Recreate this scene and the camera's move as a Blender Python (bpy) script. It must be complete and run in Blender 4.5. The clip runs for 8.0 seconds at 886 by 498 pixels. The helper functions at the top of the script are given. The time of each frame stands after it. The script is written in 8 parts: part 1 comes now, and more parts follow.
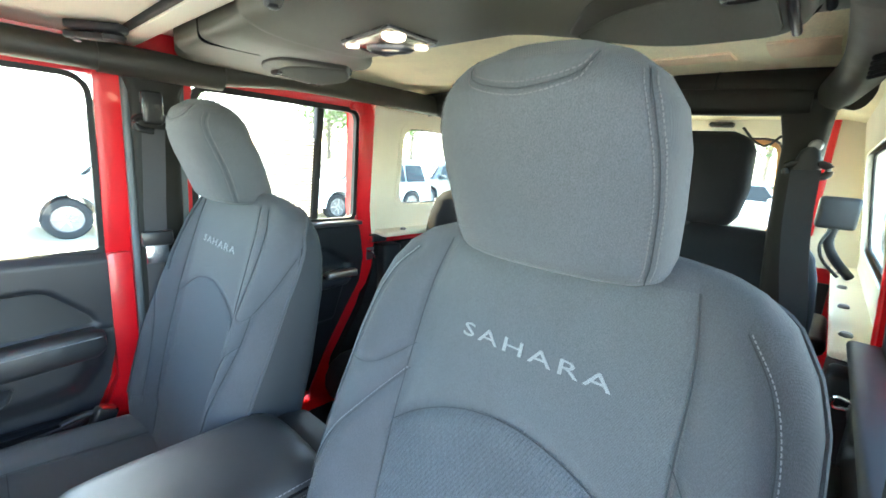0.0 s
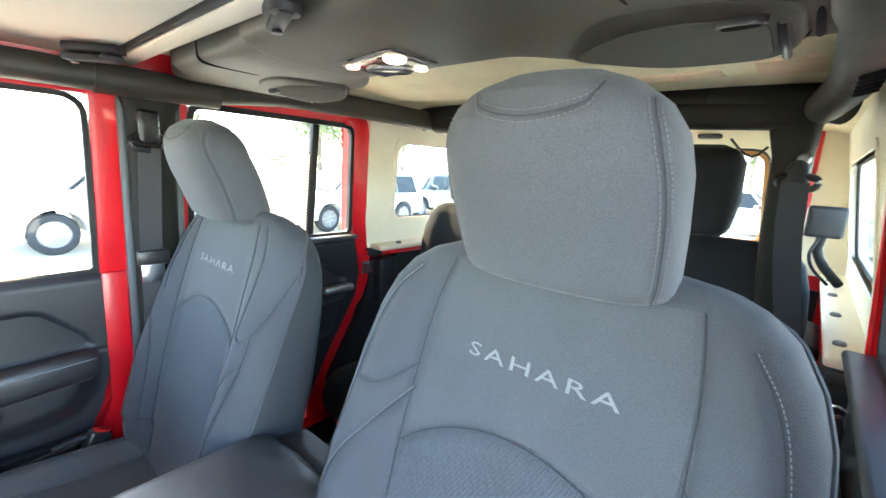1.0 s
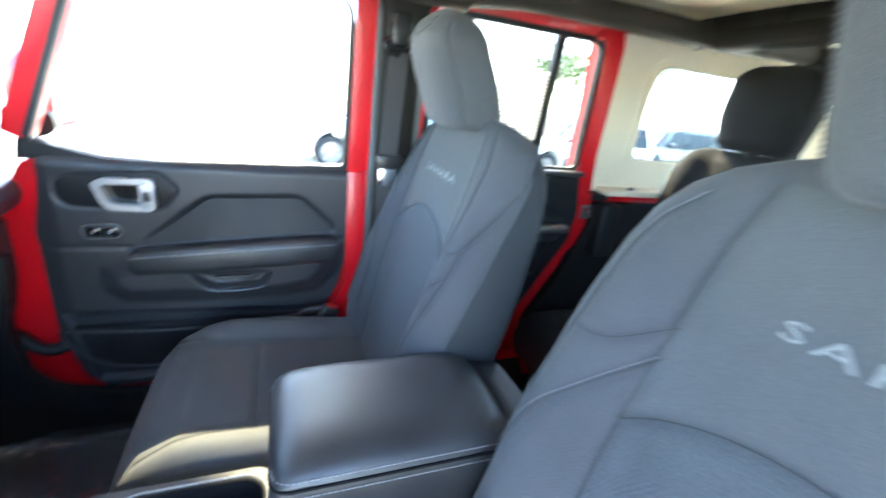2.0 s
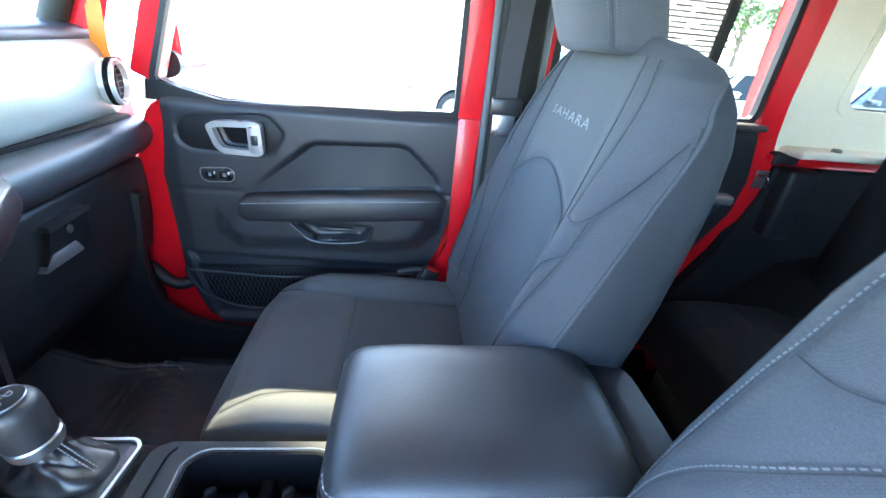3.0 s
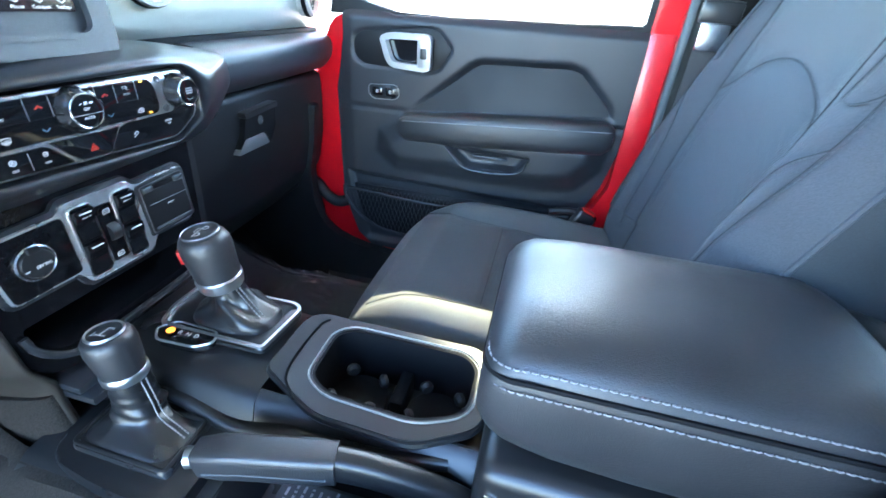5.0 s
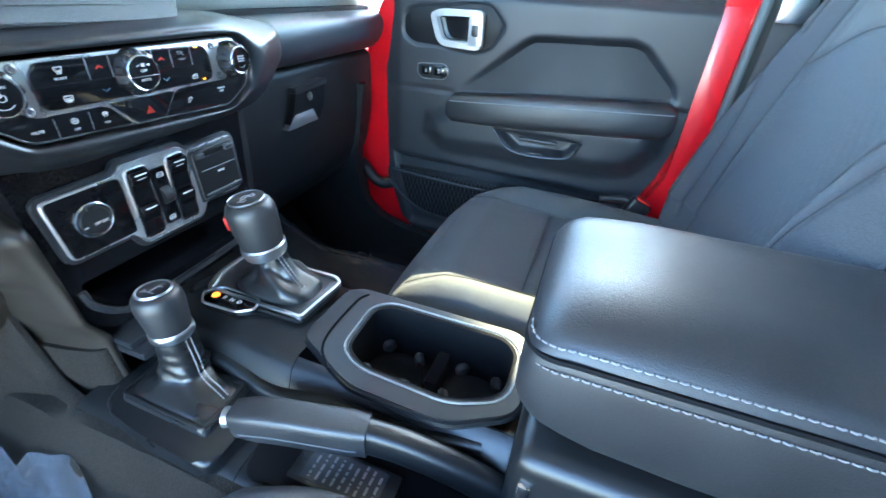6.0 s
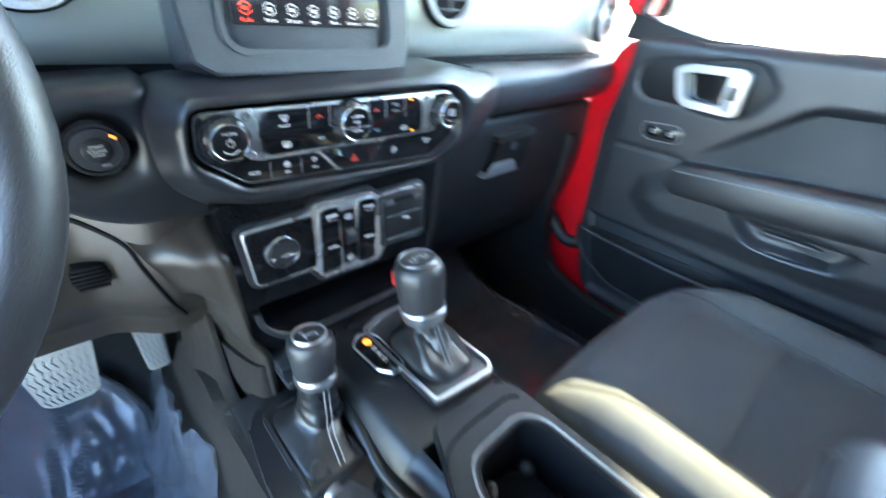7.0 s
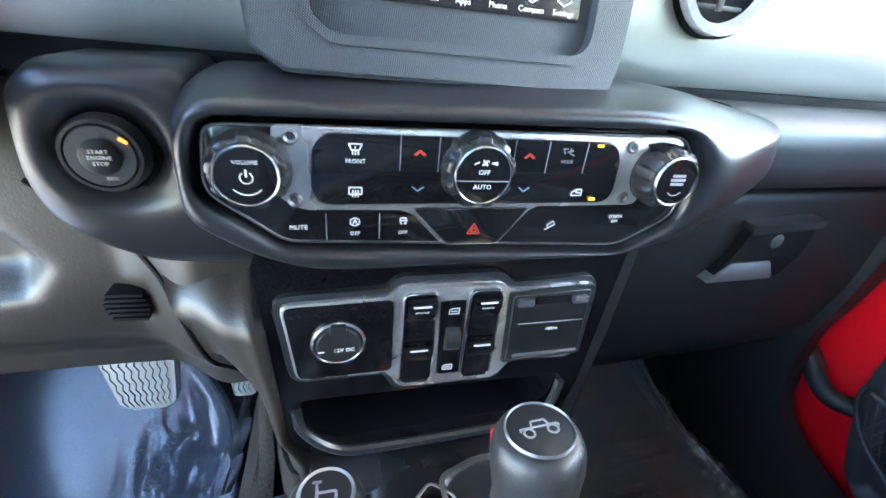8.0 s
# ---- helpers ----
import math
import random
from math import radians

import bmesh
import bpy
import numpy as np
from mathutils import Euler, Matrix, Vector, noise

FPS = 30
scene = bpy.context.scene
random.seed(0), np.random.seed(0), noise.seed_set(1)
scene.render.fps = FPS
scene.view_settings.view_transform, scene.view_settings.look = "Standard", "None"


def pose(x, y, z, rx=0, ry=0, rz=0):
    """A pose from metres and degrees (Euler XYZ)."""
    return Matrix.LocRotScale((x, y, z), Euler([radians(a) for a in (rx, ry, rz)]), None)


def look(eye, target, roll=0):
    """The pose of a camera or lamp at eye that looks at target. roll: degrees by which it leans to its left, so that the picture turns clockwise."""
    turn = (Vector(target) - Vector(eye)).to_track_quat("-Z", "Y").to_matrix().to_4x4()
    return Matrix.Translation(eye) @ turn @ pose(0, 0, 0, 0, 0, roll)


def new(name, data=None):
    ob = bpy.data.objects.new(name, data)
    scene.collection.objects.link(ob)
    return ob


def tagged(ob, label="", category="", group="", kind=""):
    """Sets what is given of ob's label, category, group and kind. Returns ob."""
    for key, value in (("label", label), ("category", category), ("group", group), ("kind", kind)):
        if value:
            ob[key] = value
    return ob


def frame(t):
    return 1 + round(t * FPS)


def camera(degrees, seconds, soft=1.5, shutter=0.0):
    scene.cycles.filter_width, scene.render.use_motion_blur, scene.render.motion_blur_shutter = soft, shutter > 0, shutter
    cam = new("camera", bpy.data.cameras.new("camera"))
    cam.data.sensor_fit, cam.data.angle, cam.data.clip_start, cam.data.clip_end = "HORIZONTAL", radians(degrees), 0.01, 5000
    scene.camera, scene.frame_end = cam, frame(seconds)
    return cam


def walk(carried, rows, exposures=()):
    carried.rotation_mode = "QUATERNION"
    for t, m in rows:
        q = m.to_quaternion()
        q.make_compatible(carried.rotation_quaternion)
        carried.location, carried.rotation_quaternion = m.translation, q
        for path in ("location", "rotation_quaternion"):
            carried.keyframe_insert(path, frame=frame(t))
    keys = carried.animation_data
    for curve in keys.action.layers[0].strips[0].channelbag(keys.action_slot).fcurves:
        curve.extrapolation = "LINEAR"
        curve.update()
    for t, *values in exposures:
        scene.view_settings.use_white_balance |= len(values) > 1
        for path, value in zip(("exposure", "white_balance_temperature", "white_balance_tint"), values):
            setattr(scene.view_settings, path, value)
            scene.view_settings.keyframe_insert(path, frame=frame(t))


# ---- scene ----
cam = camera(92.7, 8.0, shutter=0.5)
PATH = [
    (0, (-0.595, 0.352, 1.6), (0.705, -1.108, 1.175), 4.0),
    (0.5, (-0.584, 0.361, 1.612), (0.669, -1.151, 1.234), 3.4),
    (1, (-0.584, 0.364, 1.612), (0.696, -1.126, 1.235), 3.4),
    (1.5, (-0.566, 0.357, 1.595), (0.913, -0.91, 1.138), 4.6),
    (2, (-0.47, 0.318, 1.533), (1.274, -0.387, 0.854), 7.0),
    (2.2, (-0.432, 0.305, 1.512), (1.345, -0.201, 0.746), 6.9),
    (3.3, (-0.315, 0.263, 1.478), (1.459, 0.099, 0.569), 5.0),
    (3.5, (-0.31, 0.26, 1.478), (1.458, 0.119, 0.555), 4.9),
    (4, (-0.312, 0.257, 1.478), (1.445, 0.237, 0.523), 4.8),
    (4.5, (-0.342, 0.282, 1.42), (1.388, 0.474, 0.435), 4.7),
    (5, (-0.33, 0.323, 1.338), (1.358, 0.689, 0.33), 4.3),
    (6.5, (-0.316, 0.326, 1.311), (1.196, 1.105, 0.259), 3.9),
    (7, (-0.231, 0.394, 1.332), (0.991, 1.623, 0.333), 4.8),
    (7.5, (-0.128, 0.514, 1.312), (0.601, 2.127, 0.381), 5.5),
    (8, (-0.08, 0.553, 1.294), (0.43, 2.245, 0.358), 6.2),
]
EXPOSURES = [(0, 4.36, 6450, 4), (1.2, 4.36, 6500, 12), (2, 4.28, 6000, 10), (4, 4.66, 5500, 9), (6.5, 4.77, 5700, 2), (8, 4.95, 6150, 8)]
walk(cam, [(t, look(eye, target, roll)) for t, eye, target, roll in PATH], EXPOSURES)

# ---- daylight ----
SUN_EL, SUN_AZ = radians(40), radians(97)   # height, and turn from straight ahead towards the passenger side
world = bpy.data.worlds.new("sky")
scene.world = world
world.use_nodes = True
wn = world.node_tree.nodes
sky = wn.new("ShaderNodeTexSky")
sky.sky_type, sky.sun_disc = 'NISHITA', False
sky.sun_elevation, sky.sun_rotation = SUN_EL, SUN_AZ
sky.air_density, sky.dust_density, sky.ozone_density = 1.0, 0.7, 1.0
wn["Background"].inputs["Strength"].default_value = 0.15
world.node_tree.links.new(sky.outputs[0], wn["Background"].inputs[0])
sun_data = bpy.data.lights.new("sun", 'SUN')
sun_data.energy, sun_data.angle, sun_data.color = 1.7, radians(0.6), (1.0, 0.85, 0.51)
sun = new("sun", sun_data)
sun_way = Vector((math.sin(SUN_AZ) * math.cos(SUN_EL), math.cos(SUN_AZ) * math.cos(SUN_EL), math.sin(SUN_EL)))
sun.matrix_world = look(sun_way * 30, (0, 0, 0))

# ---- tools ----
def smooth(a, b, x):
    t = np.clip((np.asarray(x, float) - a) / (b - a), 0, 1)
    return t * t * (3 - 2 * t)


def thing(name, base, label, category, group="", kind=""):
    ob = new(name)
    ob.empty_display_size = 0.05
    ob.matrix_basis = Matrix.Translation(base)
    return tagged(ob, label, category, group, kind)


def to_mesh(name, shape, sharp=38):
    """A mesh from a bmesh or from a pair of corners and faces, closed sides turned outward."""
    bm = shape
    if isinstance(shape, tuple):
        bm = bmesh.new()
        vs = [bm.verts.new(v) for v in shape[0]]
        for f in shape[1]:
            if len(set(f)) > 2:
                try:
                    bm.faces.new([vs[i] for i in f])
                except ValueError:
                    pass
    bmesh.ops.recalc_face_normals(bm, faces=bm.faces)
    me = bpy.data.meshes.new(name)
    bm.to_mesh(me)
    bm.free()
    me.polygons.foreach_set("use_smooth", [True] * len(me.polygons))
    me.set_sharp_from_angle(angle=radians(sharp))
    return me


def part(name, shape, material, parent=None, label="", sharp=38, kind=""):
    """Links a shape, given in world places, as one mesh under a thing or a part."""
    me = shape if isinstance(shape, bpy.types.Mesh) else to_mesh(name, shape, sharp)
    if not me.materials:
        me.materials.append(material)
    ob = new(name, me)
    if parent is not None:
        ob.parent = parent
        if parent.parent is None and parent.type == 'EMPTY':
            ob.matrix_parent_inverse = parent.matrix_basis.inverted()
    return tagged(ob, label, kind=kind)


def solo(name, shape, material, label, category, group="", kind="", sharp=38):
    ob = part(name, shape, material, sharp=sharp)
    return tagged(ob, label, category, group, kind)


def merge(*shapes):
    vs, fs = [], []
    for s in shapes:
        if isinstance(s, tuple):
            v, f = s
        else:
            s.verts.index_update()
            v = [tuple(p.co) for p in s.verts]
            f = [[p.index for p in q.verts] for q in s.faces]
            s.free()
        n = len(vs)
        vs.extend(v)
        fs.extend([[i + n for i in q] for q in f])
    return vs, fs


def moved(shape, m):
    if isinstance(shape, tuple):
        return [tuple(m @ Vector(v)) for v in shape[0]], shape[1]
    bmesh.ops.transform(shape, matrix=m, verts=shape.verts)
    return shape


def box(x0, x1, y0, y1, z0, z1, r=0.004, seg=2):
    bm = bmesh.new()
    bmesh.ops.create_cube(bm, size=1)
    bmesh.ops.transform(bm, verts=bm.verts, matrix=Matrix.Translation(((x0 + x1) / 2, (y0 + y1) / 2, (z0 + z1) / 2)) @ Matrix.Diagonal((abs(x1 - x0), abs(y1 - y0), abs(z1 - z0), 1)))
    if r > 0:
        r = min(r, 0.49 * min(abs(x1 - x0), abs(y1 - y0), abs(z1 - z0)))
        bmesh.ops.bevel(bm, geom=bm.edges[:], offset=r, segments=seg, profile=0.5, affect='EDGES')
    return bm


AXIS = {"x": lambda a, b, d: (d, a, b), "y": lambda a, b, d: (a, d, b), "z": lambda a, b, d: (a, b, d)}


def rounded(poly, r, seg=4):
    """A polygon with its corners rounded; r is one radius or one for each corner."""
    out, n = [], len(poly)
    for i in range(n):
        p, a, b = Vector(poly[i]), Vector(poly[i - 1]), Vector(poly[(i + 1) % n])
        rad = r[i] if isinstance(r, (list, tuple)) else r
        da, db = a - p, b - p
        k = min(rad, 0.49 * da.length, 0.49 * db.length)
        if k <= 1e-6:
            out.append(tuple(p))
            continue
        s, e = p + da.normalized() * k, p + db.normalized() * k
        for j in range(seg + 1):
            t = j / seg
            out.append(tuple(s * (1 - t) ** 2 + p * 2 * t * (1 - t) + e * t * t))
    return out


def prism(poly, axis, d0, d1, bevel=0.002, seg=2):
    """A polygon drawn across an axis, from depth d0 to d1, its rims bevelled."""
    bm = bmesh.new()
    to = AXIS[axis]
    low = [bm.verts.new(to(a, b, d0)) for a, b in poly]
    high = [bm.verts.new(to(a, b, d1)) for a, b in poly]
    bm.faces.new(low), bm.faces.new(high[::-1])
    n = len(poly)
    for i in range(n):
        bm.faces.new((low[i], high[i], high[(i + 1) % n], low[(i + 1) % n]))
    if bevel > 0:
        rim = [e for e in bm.edges if (e.verts[0] in low) == (e.verts[1] in low)]
        rim = [e for e in rim if len({id(v) for v in e.verts}) == 2]
        bmesh.ops.bevel(bm, geom=rim, offset=min(bevel, 0.45 * abs(d1 - d0)), segments=seg, profile=0.5, affect='EDGES', clamp_overlap=True)
    return bm


def band(outer, inner, axis, d0, d1):
    """A flat frame between two outlines of the same number of corners."""
    to, n = AXIS[axis], len(outer)
    vs = [to(a, b, d) for ring in (outer, inner) for d in (d0, d1) for a, b in ring]
    fs = []
    for i in range(n):
        j = (i + 1) % n
        fs += [(i, j, n + j, n + i), (2 * n + i, 3 * n + i, 3 * n + j, 2 * n + j), (n + i, n + j, 3 * n + j, 3 * n + i), (i, 2 * n + i, 2 * n + j, j)]
    return vs, fs


def inset(poly, d):
    """A convex-enough outline drawn in by d."""
    n, out = len(poly), []
    area = sum(poly[i][0] * poly[(i + 1) % n][1] - poly[(i + 1) % n][0] * poly[i][1] for i in range(n))
    sgn = 1 if area > 0 else -1
    for i in range(n):
        p, a, b = Vector(poly[i]), Vector(poly[i - 1]), Vector(poly[(i + 1) % n])
        e, g = (p - a).normalized(), (b - p).normalized()
        na, nb = Vector((-e.y, e.x)) * sgn, Vector((-g.y, g.x)) * sgn
        m = (na + nb)
        m = m.normalized() if m.length > 1e-6 else na
        out.append(tuple(p + m * d / max(0.5, m.dot(na))))
    return out


def loft(rings, cap=True, closed=True):
    n, vs, fs = len(rings[0]), [tuple(v) for r in rings for v in r], []
    for k in range(len(rings) - 1):
        for i in range(n if closed else n - 1):
            j = (i + 1) % n
            fs.append((k * n + i, k * n + j, (k + 1) * n + j, (k + 1) * n + i))
    if cap:
        fs += [tuple(range(n)), tuple(range((len(rings) - 1) * n, len(rings) * n))]
    return vs, fs


def lathe(profile, seg=32, m=None):
    """Turns (radius, height) pairs round z."""
    rings = [[(max(r, 1e-5) * math.cos(2 * math.pi * i / seg), max(r, 1e-5) * math.sin(2 * math.pi * i / seg), h) for i in range(seg)] for r, h in profile]
    shape = loft(rings)
    return moved(shape, m) if m is not None else shape


def curve_points(pts, step=0.01):
    """A smooth line through points (Catmull-Rom), resampled."""
    p = [Vector(q) for q in pts]
    if len(p) < 3:
        dense = p
    else:
        dense, e = [], [p[0] * 2 - p[1]] + p + [p[-1] * 2 - p[-2]]
        for i in range(1, len(e) - 2):
            for k in range(12):
                t = k / 12
                a, b, c, d = e[i - 1], e[i], e[i + 1], e[i + 2]
                dense.append(0.5 * (2 * b + (c - a) * t + (2 * a - 5 * b + 4 * c - d) * t * t + (3 * b - a - 3 * c + d) * t ** 3))
        dense.append(p[-1])
    length = [0.0]
    for a, b in zip(dense, dense[1:]):
        length.append(length[-1] + (b - a).length)
    n = max(2, int(length[-1] / step) + 1)
    out, k = [], 0
    for i in range(n):
        s = length[-1] * i / (n - 1)
        while k < len(dense) - 2 and length[k + 1] < s:
            k += 1
        w = (s - length[k]) / max(1e-9, length[k + 1] - length[k])
        out.append(dense[k].lerp(dense[k + 1], min(1, w)))
    return out


def sweep(pts, profile, up=(0, 0, 1), closed=False, scale=None):
    """Draws a closed profile of (side, up) pairs along points."""
    rings, n = [], len(pts)
    for i, p in enumerate(pts):
        a = pts[i - 1] if (i or closed) else pts[i]
        b = pts[(i + 1) % n] if (i < n - 1 or closed) else pts[i]
        t = (Vector(b) - Vector(a)).normalized()
        s = t.cross(Vector(up))
        s = s.normalized() if s.length > 1e-4 else Vector((1, 0, 0))
        u = s.cross(t)
        k = scale[i] if scale else 1
        rings.append([Vector(p) + s * x * k + u * y * k for x, y in profile])
    if closed:
        rings.append(rings[0])
    return loft(rings, cap=not closed)


def circle(r, n=12, ry=None):
    return [(r * math.cos(2 * math.pi * i / n), (ry or r) * math.sin(2 * math.pi * i / n)) for i in range(n)]


def tube(pts, r, n=12, step=0.02, up=(0, 0, 1), closed=False, scale=None):
    return sweep(curve_points(pts, step) if step else [Vector(p) for p in pts], circle(r, n), up, closed, scale)


def superring(n, power, w, d):
    """A rounded rectangle of half sizes w and d."""
    out = []
    for i in range(n):
        a = 2 * math.pi * i / n
        c, s = math.cos(a), math.sin(a)
        out.append((math.copysign(abs(c) ** (2 / power), c) * w, math.copysign(abs(s) ** (2 / power), s) * d))
    return out


def sheet(front, shift):
    """A closed slab from a grid of places [rows, columns, 3]; shift leads to its back."""
    front = np.asarray(front, float)
    nr, nc = front.shape[:2]
    vs = np.concatenate([front.reshape(-1, 3), (front + np.asarray(shift, float)).reshape(-1, 3)]).tolist()
    n, fs = nr * nc, []
    for r in range(nr - 1):
        for c in range(nc - 1):
            a = r * nc + c
            fs.append((a, a + 1, a + nc + 1, a + nc))
            fs.append((n + a, n + a + nc, n + a + nc + 1, n + a + 1))
    for r in range(nr - 1):
        for c in (0, nc - 1):
            a = r * nc + c
            fs.append((a, a + nc, n + a + nc, n + a))
    for c in range(nc - 1):
        for r in (0, nr - 1):
            a = r * nc + c
            fs.append((a, a + 1, n + a + 1, n + a))
    return [tuple(v) for v in vs], fs


def reach(points, poly):
    """How far points lie inside a polygon (outside: minus)."""
    P, V = np.asarray(points, float), np.asarray(poly, float)
    best, inside = np.full(len(P), 1e9), np.zeros(len(P), bool)
    for i in range(len(V)):
        a, b = V[i], V[(i + 1) % len(V)]
        e, w = b - a, P - a
        t = np.clip((w @ e) / max(1e-12, e @ e), 0, 1)
        best = np.minimum(best, np.hypot(*(w - t[:, None] * e).T))
        hit = (a[1] > P[:, 1]) != (b[1] > P[:, 1])
        with np.errstate(divide="ignore", invalid="ignore"):
            cut = (b[0] - a[0]) * (P[:, 1] - a[1]) / (b[1] - a[1]) + a[0]
        inside ^= hit & (P[:, 0] < cut)
    return np.where(inside, best, -best)


def near_line(points, line):
    P, V, best = np.asarray(points, float), np.asarray(line, float), np.full(len(points), 1e9)
    for a, b in zip(V, V[1:]):
        e, w = b - a, P - a
        t = np.clip((w @ e) / max(1e-12, e @ e), 0, 1)
        best = np.minimum(best, np.hypot(*(w - t[:, None] * e).T))
    return best


def stitches(at, line, length=0.0042, gap=0.0062, r=0.0007):
    """Short threads along a line; at(p, q) gives the place and the normal."""
    pts = curve_points([(p, q, 0) for p, q in line], gap)
    shapes = []
    for a, b in zip(pts, pts[1:]):
        m = a.lerp(b, length / gap)
        (pa, na), (pb, nb) = at(a.x, a.y), at(m.x, m.y)
        pa, pb = Vector(pa) + Vector(na) * r * 0.6, Vector(pb) + Vector(nb) * r * 0.6
        mid = (pa + pb) / 2 + Vector(na) * r * 0.6
        shapes.append(sweep([pa, mid, pb], circle(r, 5), up=na))
    return merge(*shapes)


def lettering(name, text, size, material, parent, m, label="", depth=0.0006, spread=1.0, bend=None, align='CENTER'):
    """Raised letters in the built-in font; m turns their plane (x right, y up) into place."""
    cu = bpy.data.curves.new(name, 'FONT')
    cu.body, cu.size, cu.extrude, cu.space_character = text, size, depth, spread
    cu.align_x, cu.align_y, cu.resolution_u = align, 'CENTER', 2
    tmp = new(name, cu)
    bpy.context.view_layer.update()
    me = bpy.data.meshes.new_from_object(tmp)
    bpy.data.objects.remove(tmp)
    if bend:
        for v in me.vertices:
            v.co = bend(v.co)
    me.transform(m)
    me.materials.clear()
    me.materials.append(material)
    ob = new(name, me)
    if parent is not None:
        ob.parent = parent
        if parent.type == 'EMPTY':
            ob.matrix_parent_inverse = parent.matrix_basis.inverted()
    return tagged(ob, label)

# ---- materials ----
def mat(name, base, rough=0.6, metal=0.0, var=0.15, var_scale=8.0, grain=0.1, grain_scale=400.0, bump=0.0, bump_scale=600.0, pattern="noise", coat=0.0, sheen=0.0, spec=0.5, emit=None, power=0.0, rough_var=0.08):
    """A surface with broad tone changes, fine grain and fine relief, in metres."""
    m = bpy.data.materials.new(name)
    m.use_nodes = True
    n, l = m.node_tree.nodes, m.node_tree.links
    b = n["Principled BSDF"]
    co = n.new("ShaderNodeTexCoord").outputs["Object"]
    broad, fine = n.new("ShaderNodeTexNoise"), n.new("ShaderNodeTexNoise")
    for t, s, d in ((broad, var_scale, 4), (fine, grain_scale, 2)):
        t.inputs["Scale"].default_value, t.inputs["Detail"].default_value = s, d
        l.new(co, t.inputs["Vector"])
    lo = n.new("ShaderNodeMapRange")
    lo.inputs["To Min"].default_value, lo.inputs["To Max"].default_value = 1 - var, 1 + var
    lo.inputs["From Min"].default_value, lo.inputs["From Max"].default_value = 0.3, 0.7
    l.new(broad.outputs[0], lo.inputs[0])
    hi = n.new("ShaderNodeMapRange")
    hi.inputs["To Min"].default_value, hi.inputs["To Max"].default_value = 1 - grain, 1 + grain
    hi.inputs["From Min"].default_value, hi.inputs["From Max"].default_value = 0.3, 0.7
    l.new(fine.outputs[0], hi.inputs[0])
    mul = n.new("ShaderNodeMath")
    mul.operation = 'MULTIPLY'
    l.new(lo.outputs[0], mul.inputs[0]), l.new(hi.outputs[0], mul.inputs[1])
    tint = n.new("ShaderNodeVectorMath")
    tint.operation = 'SCALE'
    tint.inputs[0].default_value = base[:3]
    l.new(mul.outputs[0], tint.inputs["Scale"])
    l.new(tint.outputs[0], b.inputs["Base Color"])
    rr = n.new("ShaderNodeMapRange")
    rr.inputs["From Min"].default_value, rr.inputs["From Max"].default_value = 0.3, 0.7
    rr.inputs["To Min"].default_value, rr.inputs["To Max"].default_value = max(0.02, rough - rough_var), min(1, rough + rough_var)
    l.new(broad.outputs[0], rr.inputs[0])
    l.new(rr.outputs[0], b.inputs["Roughness"])
    b.inputs["Metallic"].default_value = metal
    b.inputs["Specular IOR Level"].default_value = spec
    b.inputs["Coat Weight"].default_value = coat
    b.inputs["Coat Roughness"].default_value = 0.06
    b.inputs["Sheen Weight"].default_value = sheen
    b.inputs["Sheen Roughness"].default_value = 0.45
    if emit:
        b.inputs["Emission Color"].default_value, b.inputs["Emission Strength"].default_value = (*emit, 1), power
    if bump > 0:
        bp = n.new("ShaderNodeBump")
        bp.inputs["Strength"].default_value, bp.inputs["Distance"].default_value = bump, 0.001
        if pattern == "noise":
            src = n.new("ShaderNodeTexNoise")
            src.inputs["Scale"].default_value, src.inputs["Detail"].default_value = bump_scale, 3
            l.new(co, src.inputs["Vector"])
            out = src.outputs[0]
        elif pattern == "leather":
            src = n.new("ShaderNodeTexVoronoi")
            src.feature = 'DISTANCE_TO_EDGE'
            src.inputs["Scale"].default_value = bump_scale
            l.new(co, src.inputs["Vector"])
            ramp = n.new("ShaderNodeMapRange")
            ramp.inputs["From Max"].default_value = 0.18
            l.new(src.outputs["Distance"], ramp.inputs[0])
            out = ramp.outputs[0]
        else:   # weave: two crossing sets of ribs
            outs = []
            for turn in ((0, 0, 0.785), (0, 0.785, -0.785)):
                mp = n.new("ShaderNodeMapping")
                mp.inputs["Rotation"].default_value = turn
                w = n.new("ShaderNodeTexWave")
                w.inputs["Scale"].default_value, w.inputs["Distortion"].default_value = bump_scale, 0.4
                l.new(co, mp.inputs["Vector"]), l.new(mp.outputs[0], w.inputs["Vector"])
                outs.append(w.outputs["Fac"])
            mx = n.new("ShaderNodeMath")
            mx.operation = 'MULTIPLY'
            l.new(outs[0], mx.inputs[0]), l.new(outs[1], mx.inputs[1])
            out = mx.outputs[0]
        l.new(out, bp.inputs["Height"])
        l.new(bp.outputs[0], b.inputs["Normal"])
    return m


